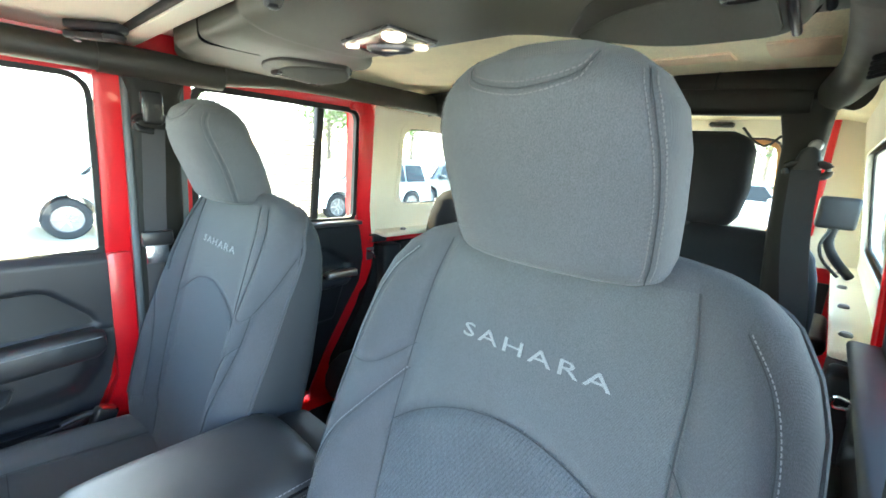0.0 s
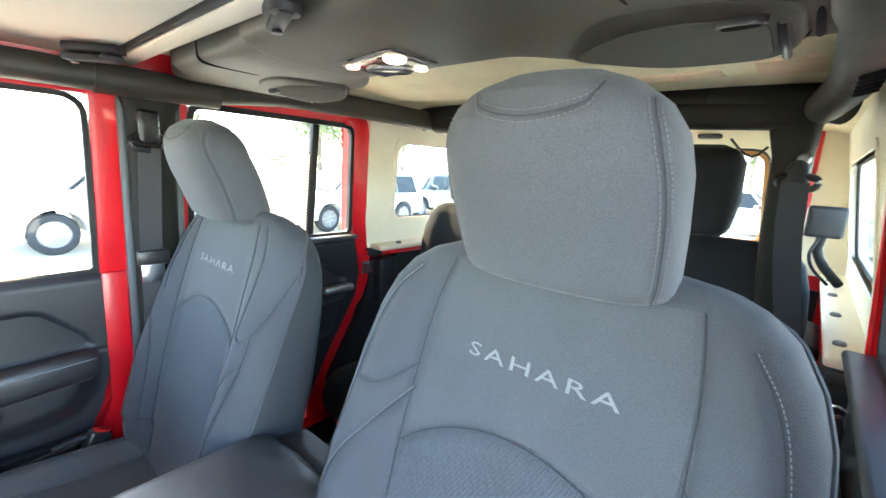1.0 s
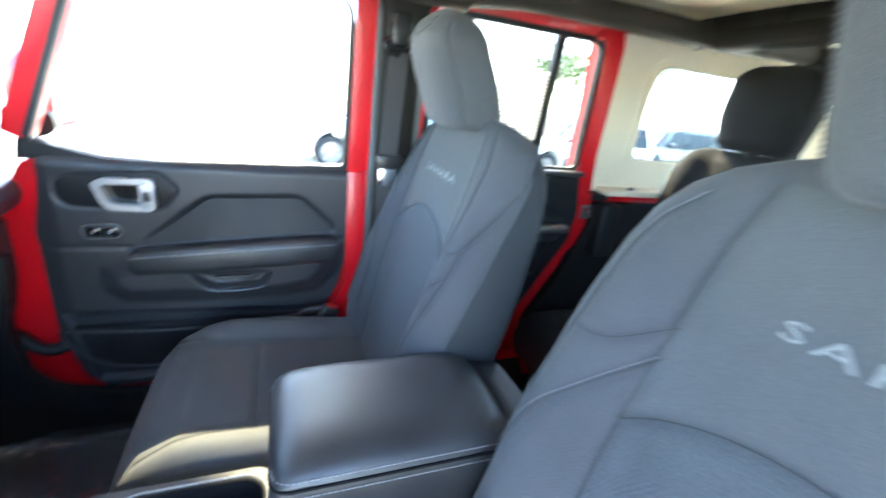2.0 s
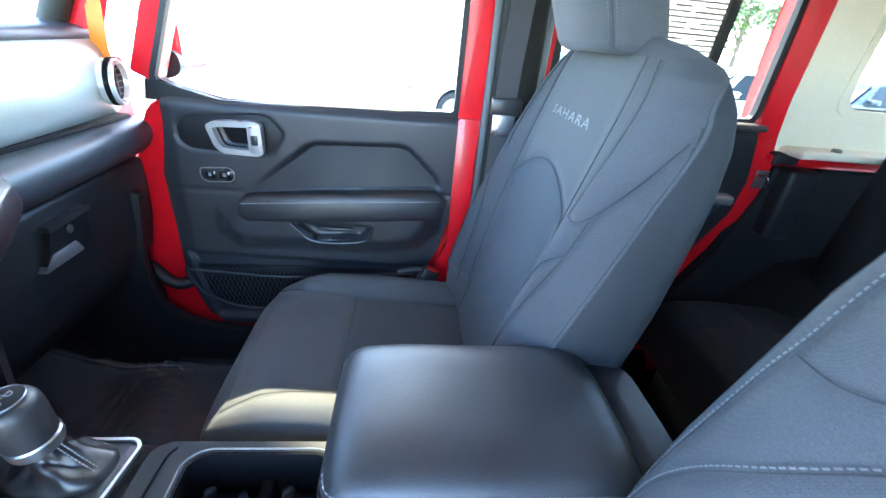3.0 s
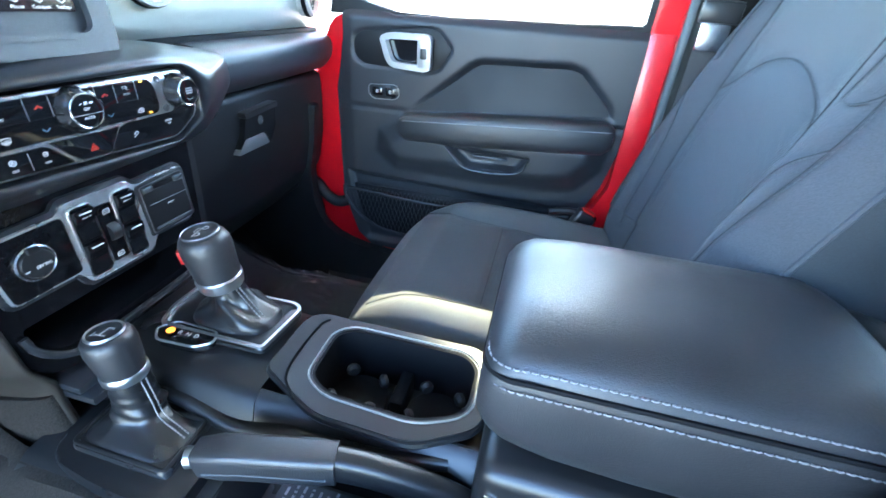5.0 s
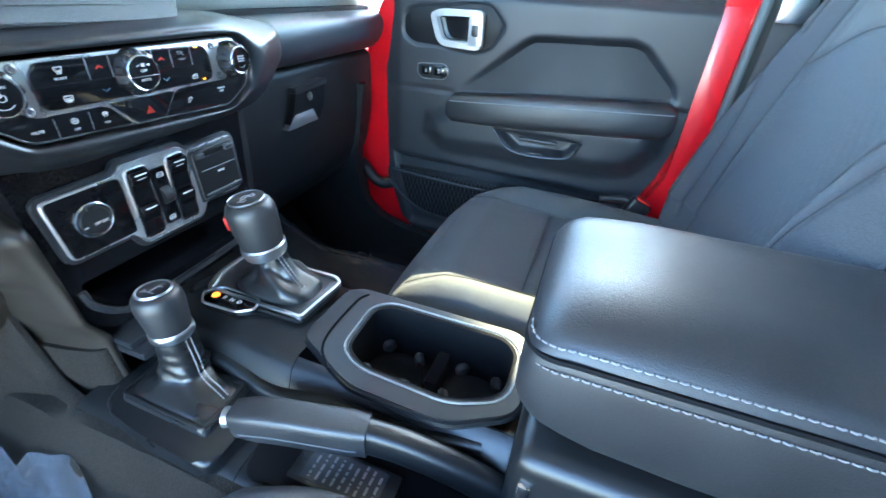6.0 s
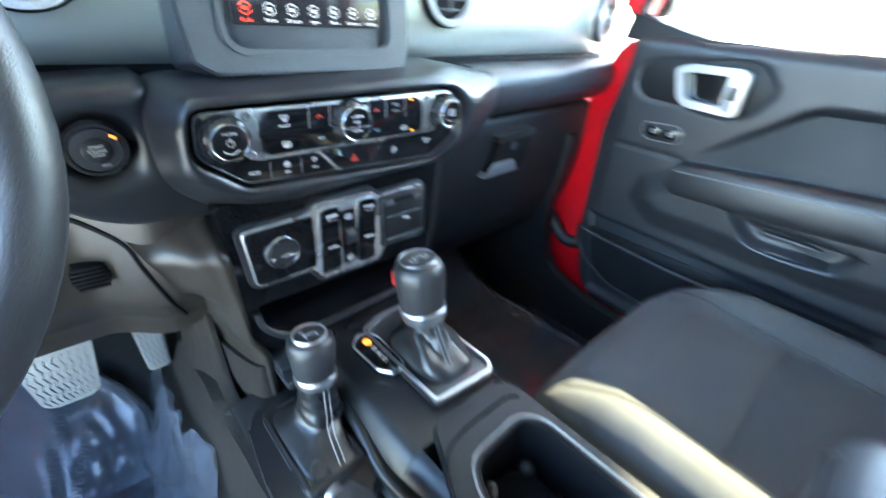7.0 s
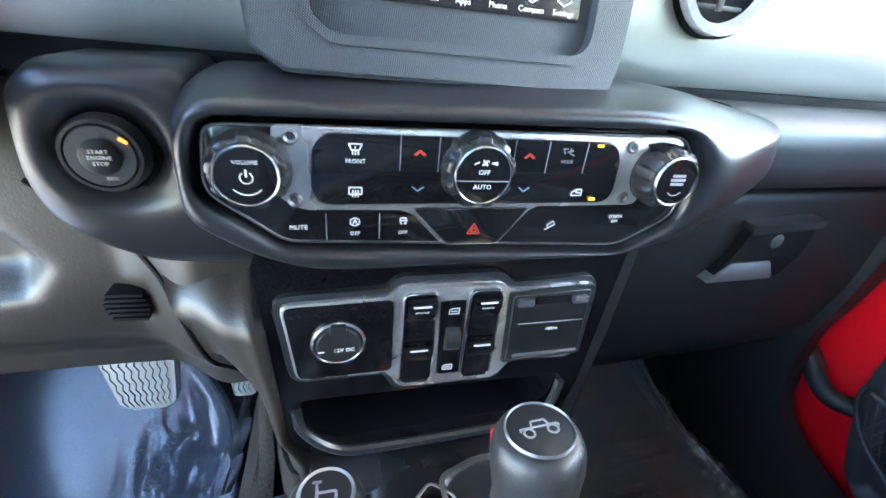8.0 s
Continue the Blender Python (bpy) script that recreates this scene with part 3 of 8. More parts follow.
    part("pull_rim", tube([(s * 0.656, y, z) for y, z in rim], 0.0035, 8, 0.006), PLASTIC_SMOOTH, door, "glossy black pull-pocket rim")
    part("pull_insert", box(s * 0.672, s * 0.682, 0.40, 0.49, 1.012, 1.020, 0.003), DOOR_PANEL, door)
    # latch handle with its surround
    hp = rounded([(0.722, 1.262), (0.700, 1.272), (0.612, 1.274), (0.600, 1.268), (0.600, 1.202), (0.612, 1.196), (0.690, 1.199), (0.706, 1.212)], 0.010, 4)
    hole2 = inset(hp, 0.013)
    handle = part("latch_handle", band(hp, hole2, "x", s * 0.683, s * 0.662), SATIN, door, "satin chrome inside handle", sharp=30)
    part("grip", prism(rounded([(0.628, 1.266), (0.598, 1.266), (0.598, 1.204), (0.628, 1.204)], 0.004), "x", s * 0.676, s * 0.654, 0.004), SATIN, handle)
    part("lock_slider", prism(rounded([(0.621, 1.246), (0.606, 1.246), (0.606, 1.224), (0.621, 1.224)], 0.002), "x", s * 0.658, s * 0.6525, 0.0015), PLASTIC_SMOOTH, handle)
    part("handle_cup", prism(hole2, "x", s * 0.70, s * 0.688, 0.001), GLOSS, handle)
    # window lock switch
    sw = rounded([(0.758, 1.155), (0.69, 1.159), (0.680, 1.150), (0.680, 1.133), (0.690, 1.124), (0.745, 1.122), (0.758, 1.132)], 0.008, 3)
    switch = part("lock_switch", prism(sw, "x", s * 0.692, s * 0.684, 0.003), PLASTIC_SMOOTH, door, "gloss black lock switch")
    part("switch_rim", sweep([Vector((s * 0.6838, y, z)) for y, z in sw], circle(0.0012, 6), (1, 0, 0), closed=True), KNOB_GREY, switch, "thin grey rim")
    for y in (0.735, 0.702):
        part("button", box(s * 0.686, s * 0.681, y - 0.013, y + 0.013, 1.131, 1.150, 0.003), GLOSS, switch)
        part("mark", box(s * 0.6815, s * 0.6805, y - 0.003, y + 0.003, 1.137, 1.145, 0), GREY_MARK, switch)
    part("door_check", tube([(s * 0.712, 0.95, 0.868), (s * 0.698, 0.925, 0.862), (s * 0.695, 0.895, 0.832), (s * 0.700, 0.868, 0.818), (s * 0.712, 0.842, 0.822)], 0.016, 10, 0.01), RUBBER, door, "black rubber check strap")
    part("check_bolt", lathe([(0, 0), (0.006, 0), (0.006, 0.004), (0, 0.005)], 10, Matrix.Translation((s * 0.704, 0.915, 0.852)) @ pose(0, 0, 0, 0, -90 * s, 0)), STEEL, door)
    # net pocket
    mouth = rounded([(0.838, 0.884), (0.842, 0.852), (0.808, 0.798), (0.735, 0.757), (0.62, 0.748), (0.30, 0.750), (0.235, 0.888)], [0.004, 0.02, 0.03, 0.03, 0.03, 0.03, 0.004], 4)
    # dark sheet added in the recess to deepen the net pocket
    part("pocket_back", prism(mouth, "x", s * 0.7015, s * 0.7045, 0.001), DOOR_VINYL, door, "dark sheet added behind the net")
    part("pocket_rim", sweep([Vector((s * 0.690, y, z)) for y, z in mouth[4:-2]], circle(0.0042, 8), (1, 0, 0)), DOOR_PANEL, door, "raised rim of the net pocket")
    cords = []
    for k in range(60):
        y0 = 0.20 + k * 0.0115
        for d in (-1, 1):
            a, b = Vector((s * 0.690, y0, 0.752)), Vector((s * 0.682, y0 + d * 0.045, 0.885))
            lim = np.interp(a.y, (0.25, 0.62, 0.735, 0.808, 0.842), (0.752, 0.752, 0.760, 0.802, 0.855))
            if 0.25 < b.y < 0.832 and 0.27 < a.y < 0.835:
                cords.append(sweep([a.lerp(b, max(0.0, (float(lim) - 0.752) / 0.133)), (a + b) / 2 + Vector((-s * 0.004, 0, 0)), b], circle(0.0008, 4)))
    part("net", merge(*cords), NET, door, "black diamond net pocket", kind="stuff")
    part("net_hem", tube([(s * 0.678, 0.825, 0.878), (s * 0.674, 0.55, 0.868), (s * 0.678, 0.23, 0.893)], 0.004, 8), NET, door)
    return door


front_door(1)


def rear_door(s):
    door = thing("rear_door", (s * 0.72, -0.3, 0.7), "red rear door with black inner trim, closed, fixed quarter glass", "car door", "side doors")
    part("door_shell", prism(rounded([(-0.03, 1.335), (-0.03, 0.74), (-0.08, 0.67), (-0.42, 0.67), (-0.52, 0.84), (-0.585, 1.0), (-0.655, 1.12), (-0.66, 1.335)], 0.02, 4), "x", s * 0.730, s * 0.80, 0.006), RED, door)
    part("front_post", leaned(prism(rounded([(-0.05, 1.30), (-0.05, 1.765), (0.0, 1.765), (0.0, 1.30)], 0.004), "x", 0.708, 0.775, 0.007, 3), s), RED, door)
    part("top_frame", leaned(prism(rounded([(-0.05, 1.738), (-0.05, 1.768), (-0.56, 1.775), (-0.56, 1.738)], 0.004), "x", 0.708, 0.775, 0.006, 3), s), RED, door)
    rear = [(-0.60, 1.776), (-0.54, 1.76), (-0.535, 1.735), (-0.578, 1.735), (-0.598, 1.40), (-0.605, 1.36), (-0.625, 1.28), (-0.634, 1.23), (-0.628, 1.14), (-0.60, 1.08), (-0.53, 0.985), (-0.46, 0.90), (-0.48, 0.86), (-0.60, 1.03), (-0.672, 1.11), (-0.693, 1.17), (-0.692, 1.23), (-0.672, 1.30), (-0.656, 1.40), (-0.64, 1.72), (-0.625, 1.765)]
    part("rear_post", leaned(prism(rounded(rear, 0.012, 3), "x", 0.700, 0.775, 0.006, 3), s), RED, door)
    part("divider", leaned(box(0.722, 0.75, -0.450, -0.425, 1.33, 1.745, 0.004), s), RUBBER, door, "black window divider bar")
    part("glass", leaned(box(0.738, 0.742, -0.59, -0.02, 1.31, 1.75, 0), s), TINTED, door).visible_shadow = False
    seal = [Vector((s * (0.715 - 0.1 * max(0, z - BELT)), y, z)) for y, z in rounded([(-0.055, 1.35), (-0.055, 1.735), (-0.573, 1.735), (-0.594, 1.35)], [0.03, 0.04, 0.04, 0.03], 5)]
    part("seal", sweep(seal, flat(0.008, 0.009), (1, 0, 0), closed=True), RUBBER, door)
    zs, us = np.linspace(0.72, 1.352, 70), np.linspace(0, 1, 70)
    Y0 = np.interp(zs, (0.72, 0.86, 0.98, 1.11, 1.2, 1.352), (-0.40, -0.465, -0.535, -0.615, -0.630, -0.606))
    Y1 = np.full_like(zs, -0.03)
    yy = Y0[:, None] + (Y1 - Y0)[:, None] * us[None]
    zz = np.repeat(zs[:, None], len(us), 1)
    pts = np.c_[yy.ravel(), zz.ravel()]
    deep = 0.02 * smooth(-0.004, 0.02, reach(pts, [(-0.08, 1.14), (-0.56, 1.16), (-0.50, 0.98), (-0.10, 0.95)]))
    deep -= 0.02 * smooth(-0.004, 0.012, reach(pts, [(-0.10, 1.16), (-0.20, 1.25), (-0.48, 1.25), (-0.57, 1.19), (-0.56, 1.165)]))
    xx = 0.692 - deep + 0.022 * smooth(1.30, 1.352, zz.ravel()) ** 2
    part("trim_panel", sheet(np.stack([s * xx.reshape(yy.shape), yy, zz], -1), (s * 0.028, 0, 0)), PLASTIC, door, "black plastic trim", sharp=50)
    rings = []
    for y, w, h in ((-0.10, 0.01, 0.01), (-0.12, 0.026, 0.024), (-0.40, 0.028, 0.026), (-0.53, 0.026, 0.022), (-0.555, 0.008, 0.008)):
        rings.append([(s * (0.668 - a), y, 1.125 + (0 - y) * 0.03 + b) for a, b in superring(24, 3.2, w, h)])
    part("armrest", loft(rings), LEATHER, door, "black padded leatherette")
    part("pull_handle", box(s * 0.628, s * 0.668, -0.565, -0.44, 1.152, 1.178, 0.009, 3), ALU, door, "satin silver pull handle", sharp=30)
    # black trim top in a greyer plastic, the sun's sheen put into its colour
    part("sill_cap", box(s * 0.662, s * 0.726, -0.606, -0.035, 1.334, 1.350, 0.007, 3), PLASTIC_SOFT, door, "top of the door trim, greyed in place of sun sheen")
    st = part("striker_plate", box(s * 0.694, s * 0.699, -0.69, -0.65, 1.185, 1.235, 0.004), STEEL, door)
    part("striker", tube([(s * 0.695, -0.655, 1.222), (s * 0.672, -0.662, 1.222), (s * 0.672, -0.678, 1.198), (s * 0.695, -0.685, 1.198)], 0.004, 8, 0.004), CHROME, st, "bright steel striker loop")
    return door


rear_door(1)
rear_door(-1)

# ---- rear tub, hard top sides and tailgate ----
for s, xw in ((1, 0.715), (-1, 0.732)):
    nm = "wall_right" if s > 0 else "wall_left"
    wall = thing(nm, (s * xw, -1.2, 0.6), "black lined rear tub side with red painted rim", "wall", kind="structure")
    part("tub_side", prism(rounded([(-1.84, 0.58), (-1.84, RAIL - 0.02), (-0.655, RAIL - 0.02), (-0.65, 1.16), (-0.60, 1.02), (-0.50, 0.86), (-0.42, 0.70), (-0.42, 0.58)], 0.02, 3), "x", s * (xw + 0.005), s * (xw + 0.07), 0.004), RED, wall)
    part("liner", prism(rounded([(-1.80, 0.58), (-1.80, RAIL - 0.035), (-0.685, RAIL - 0.035), (-0.68, 1.16), (-0.62, 1.0), (-0.50, 0.80), (-0.50, 0.58)], 0.012, 3), "x", s * (xw - 0.03), s * (xw + 0.004), 0.006), CARPET, wall, "black carpeted tub liner")
    part("wheel_house", loft([[(s * x, y, z) for x, z in ((xw - 0.02, 0.57), (xw - 0.19, 0.57), (xw - 0.20, 0.60 + h), (xw - 0.17, 0.63 + h), (xw - 0.02, 0.63 + h))] for y, h in ((-0.62, 0.02), (-0.70, 0.22), (-0.82, 0.34), (-1.0, 0.38), (-1.2, 0.38), (-1.4, 0.30), (-1.5, 0.1))]), CARPET, wall, "black carpeted wheel housing")
    part("rim", box(s * (xw - 0.035), s * (xw + 0.06), -1.84, -0.66, RAIL - 0.022, RAIL, 0.006, 3), RED, wall, "red painted tub rim")
    part("corner_trim", box(s * (xw - 0.075), s * (xw - 0.008), -0.785, -0.697, 1.06, 1.250, 0.012, 3), PLASTIC, wall, "black plastic corner trim")
    part("rim_cap", box(s * (xw - 0.04), s * (xw + 0.03), -0.735, -0.664, RAIL - 0.024, RAIL + 0.006, 0.006, 3), PLASTIC, wall, "black rim end cap")
    # hard top side: cream panel round a quarter window
    panel = [(-0.665, RAIL + 0.004), (-0.64, 1.80), (-1.84, 1.82), (-1.84, RAIL + 0.004)]
    win = [(-0.80, 1.40), (-0.79, 1.70), (-1.60, 1.70), (-1.62, 1.40)]
    po, wi = rounded(panel, 0.03, 4), rounded(win, [0.05, 0.06, 0.06, 0.05], 4)
    lean = 0.10 if s > 0 else 0.16
    up = thing("wall_hard_top_right" if s > 0 else "wall_hard_top_left", (s * xw, -1.25, RAIL), "cream inner side of the hard top round a quarter window", "wall", kind="structure")
    part("side_panel", leaned(band(po, wi, "x", xw - 0.012, xw + 0.03), s, lean), CREAM, up)
    inner = rounded([(y + (0.02 if y > -1.2 else -0.02), z + (0.02 if z > 1.5 else -0.02)) for y, z in win], [0.05, 0.06, 0.06, 0.05], 4)
    part("window_lip", leaned(band(inner, wi, "x", xw - 0.016, xw + 0.002), s, lean), CREAM, up, "raised cream window surround")
    part("quarter_glass", leaned(prism(inset(wi, -0.01), "x", xw + 0.020, xw + 0.024, 0), s, lean), GLASS, up).visible_shadow = False
    part("gasket", sweep([Vector((s * (xw + 0.004 - lean * max(0, z - BELT)), y, z)) for y, z in wi], circle(0.005, 6), (1, 0, 0), closed=True), RUBBER, up)
    part("foot", box(s * (xw - 0.085), s * (xw + 0.02), -1.84, -0.69, RAIL + 0.002, RAIL + 0.022, 0.008, 3), CREAM, up, "cream flange of the hard top")
    for k in range(4):
        y = -0.80 - 0.27 * k
        part("fixing_screw", lathe([(0, 0), (0.011, 0), (0.012, 0.003), (0.009, 0.008), (0, 0.009)], 14, Matrix.Translation((s * (xw - 0.06), y, RAIL + 0.022))), STEEL, up, "black screw head")
tail = thing("tailgate", (0, -1.84, 0.6), "red tailgate under a wide rear window", "tailgate")
part("gate_panel", box(-0.72, 0.72, -1.90, -1.84, 0.58, RAIL, 0.02, 3), RED, tail)
part("inner_trim", box(-0.66, 0.66, -1.845, -1.83, 0.66, 1.22, 0.01), PLASTIC, tail, "black plastic trim")
rear_wall = thing("wall_rear", (0, -1.84, RAIL), "cream rear frame of the hard top with lift glass", "wall", kind="structure")
ro = rounded([(-0.74, RAIL + 0.003), (-0.68, 1.84), (0.68, 1.84), (0.74, RAIL + 0.003)], 0.02, 4)
ri = rounded([(-0.462, 1.36), (-0.425, 1.765), (0.425, 1.765), (0.462, 1.36)], 0.07, 4)
part("rear_frame", band(ro, ri, "y", -1.87, -1.80), CREAM, rear_wall)
part("opening_edge", band(inset(ri, -0.002), inset(ri, 0.026), "y", -1.872, -1.845), SUNLIT_EDGE, rear_wall, "opening edge, red paint tinted tan as if sunlit")
part("rear_glass", prism(inset(ri, -0.01), "y", -1.882, -1.876, 0), GLASS, rear_wall).visible_shadow = False
for s in (-1, 1):
    part("corner_seam", box(s * 0.545, s * 0.574, -1.80, -1.785, 1.40, 1.83, 0.004), RED, rear_wall, "red painted seam beside the rear window")
part("glass_seal", sweep([Vector((x, -1.838, z)) for x, z in ri], circle(0.009, 6), (0, 1, 0), closed=True), RUBBER, rear_wall)

# ---- roof ----
roof_f = thing("ceiling", (0, 0.3, 1.86), "cream lined removable front roof panels, closed", "ceiling", kind="structure")
for s in (-1, 1):
    part("roof_panel", box(s * 0.004, s * 0.70, 0.118, 0.86, 1.806, 1.90, 0.014, 3), CREAM, roof_f)
    part("panel_rib", box(s * 0.06, s * 0.56, 0.30, 0.34, 1.800, 1.812, 0.006, 2), CREAM, roof_f)
part("panel_flange", box(-0.66, 0.66, 0.066, 0.106, 1.800, 1.83, 0.005), CREAM, roof_f, "pale rear flange of the roof panels")
part("panel_seal", box(-0.66, 0.66, 0.107, 0.117, 1.803, 1.84, 0.003), RUBBER, roof_f)
part("flange_top", box(-0.70, 0.70, -0.13, 0.117, 1.842, 1.90, 0.003), CREAM, roof_f)
part("header", box(-0.70, 0.70, 0.80, 0.90, 1.77, 1.87, 0.02, 3), PADDING, roof_f, "black windscreen header")
zr = []
for i in range(40):
    y = -0.115 - (1.84 - 0.115) * i / 39
    row = []
    for j in range(36):
        x = -0.70 + 1.40 * j / 35
        ribs = 0.006 * math.cos(2 * math.pi * (y + 0.2) / 0.30) * float(smooth(0.70, 0.5, abs(x)))
        row.append((x, y, 1.835 + ribs - 0.025 * float(smooth(0.55, 0.70, abs(x)))))
    zr.append(row)
solo("ceiling_rear", sheet(np.array(zr), (0, 0, 0.05)), CREAM_ROUGH, "cream moulded lining of the hard top", "ceiling", kind="structure")
for x0, x1, y0, y1 in ((-0.405, -0.12, -0.715, -0.635), (-0.56, -0.462, -0.745, -0.60)):
    solo("ceiling_plate", sheet(np.array([[(x0 + (x1 - x0) * i / 8, y0 + (y1 - y0) * j / 4, 1.835 + 0.006 * math.cos(2 * math.pi * (y0 + (y1 - y0) * j / 4 + 0.2) / 0.30) * float(smooth(0.70, 0.5, abs(x0 + (x1 - x0) * i / 8))) - 0.025 * float(smooth(0.55, 0.70, abs(x0 + (x1 - x0) * i / 8))) - 0.004) for i in range(9)] for j in range(5)]), (0, 0, 0.006)), TAN_FELT, "tan felt plate on the cream lining", "ceiling plate")
for s in (-1, 1):
    solo("trim", leaned(box(0.715, 0.79, -1.84, 0.88, 1.765, 1.86, 0.01), s), RED, "red roof side rail above the doors", "roof rail", kind="structure")

# padded roll cage: side bars, overhead bar with lamp and speakers, rear hoop
cage = thing("roll_cage", (0, -0.3, 1.3), "black padded sport bar with overhead sound bar", "roll bar")
for s in (-1, 1):
    part("side_bar", tube([(s * 0.585, 0.88, 1.752), (s * 0.60, 0.5, 1.759), (s * 0.60, 0.10, 1.758)], 0.029, 18, 0.03), PADDING, cage)
    part("side_bar_sleeve", tube([(s * 0.60, 0.15, 1.758), (s * 0.60, -0.10, 1.757)], 0.0325, 18, 0.03), PADDING, cage)
    part("rear_side_bar", tube([(s * 0.60, -0.10, 1.770), (s * 0.605, -0.3, 1.79), (s * 0.60, -0.60, 1.790), (s * 0.565, -0.86, 1.782)], 0.034, 18, 0.03), PADDING, cage)
    part("b_pillar_cover", loft([[(s * (0.684 - 0.07 * (z - 1.3) + a), 0.036 + b, z) for a, b in superring(28, 4, 0.024, w)] for z, w in ((0.66, 0.060), (1.0, 0.057), (1.3, 0.052), (1.55, 0.050), (1.70, 0.053), (1.765, 0.075))]), SHADED_PAD, cage)
    if s > 0:
        leg = ((0.525, -1.295, 1.80, 0.075), (0.523, -1.305, 1.73, 0.058), (0.528, -1.31, 1.66, 0.048), (0.545, -1.32, 1.5, 0.046), (0.575, -1.35, 1.2, 0.05), (0.59, -1.37, 0.92, 0.055))
    else:
        leg = ((0.520, -0.875, 1.80, 0.062), (0.525, -0.885, 1.745, 0.047), (0.531, -0.89, 1.68, 0.038), (0.535, -0.90, 1.5, 0.036), (0.565, -0.93, 1.2, 0.045), (0.59, -0.95, 0.92, 0.055))
    part("rear_leg", loft([[(s * (x + a), y + b, z) for a, b in superring(28, 3.4, w, 0.045)] for x, y, z, w in leg]), SHADED_PAD, cage)
    knob = part("leg_knob", lathe([(0, 0), (0.012, 0), (0.013, 0.006), (0.009, 0.012), (0, 0.013)], 16, Matrix.Translation((s * (0.553 - (0.01 if s > 0 else 0)), -0.84 - (0.42 if s > 0 else 0), 1.675)) @ pose(0, 0, 0, -90)), STEEL, cage, "small grey cap")
for k in range(5):
    part("vent_slot", moved(box(-0.015, 0.015, -0.004, 0.004, -0.003, 0.004, 0.003), Matrix.Translation((-0.614, -0.40 - k * 0.032, 1.7555)) @ pose(0, 0, 0, 0, 18, 12)), RECESS, cage, "black slot under the side bar")
part("rear_side_bar", tube([(0.565, -0.86, 1.782), (0.55, -1.08, 1.786), (0.527, -1.30, 1.788)], 0.034, 18, 0.03), PADDING, cage)
rings = []
for x in np.linspace(-0.62, 0.56, 119):
    u = abs(x + 0.05)
    front = 0.064 - 0.020 * float(smooth(0.100, 0.108, x)) - 0.03 * float(smooth(0.50, 0.57, u))
    rear = -0.205 - 0.085 * float(smooth(0.16, 0.30, u))
    square = 3.2 + 4.0 * float(smooth(0.20, 0.34, u))
    low = 1.765 + 0.004 * float(smooth(0.100, 0.108, x)) + 0.008 * float(smooth(0.20, 0.34, u))
    mid, half = (front + rear) / 2, (front - rear) / 2
    rings.append([(x, mid + a, low + 0.045 + b) for a, b in superring(44, square, half, 0.045)])
bar = part("sound_bar", loft(rings), SOUND, cage, "dark grey overhead moulding", sharp=55)
for x0, x1 in ((-0.4215, -0.4185), (0.318, 0.321)):
    low = 1.777 if x0 > 0 else 1.773
    front = 0.045 if x0 > 0 else 0.0645
    part("cover_joint", loft([[(x, (front - 0.09) / 2 + a, low + 0.0445 + b) for a, b in superring(44, 7.2, (front + 0.091) / 2, 0.0455)] for x in (x0, x1)]), RECESS, cage)
part("rear_hoop", tube([(-0.60, -0.84, 1.785), (-0.54, -0.865, 1.795), (-0.25, -0.88, 1.806), (0.25, -0.88, 1.806), (0.54, -0.865, 1.795), (0.60, -0.84, 1.785)], 0.040, 18, 0.03), SHADED_PAD, cage)
part("hoop_cover", loft([[(x, -0.862 + a, 1.780 - 0.10 * x * x + 0.22 * x ** 4 + b) for a, b in superring(28, 3.0, 0.036, 0.030)] for x in np.linspace(-0.53, 0.53, 24)]), SHADED_PAD, cage, "cover along the hoop, padding darkened for shade")
for s in (-1, 1):
    part("hoop_joint", tube([(s * 0.348, -0.874, 1.804), (s * 0.351, -0.874, 1.804)], 0.0412, 18, None), RECESS, cage)
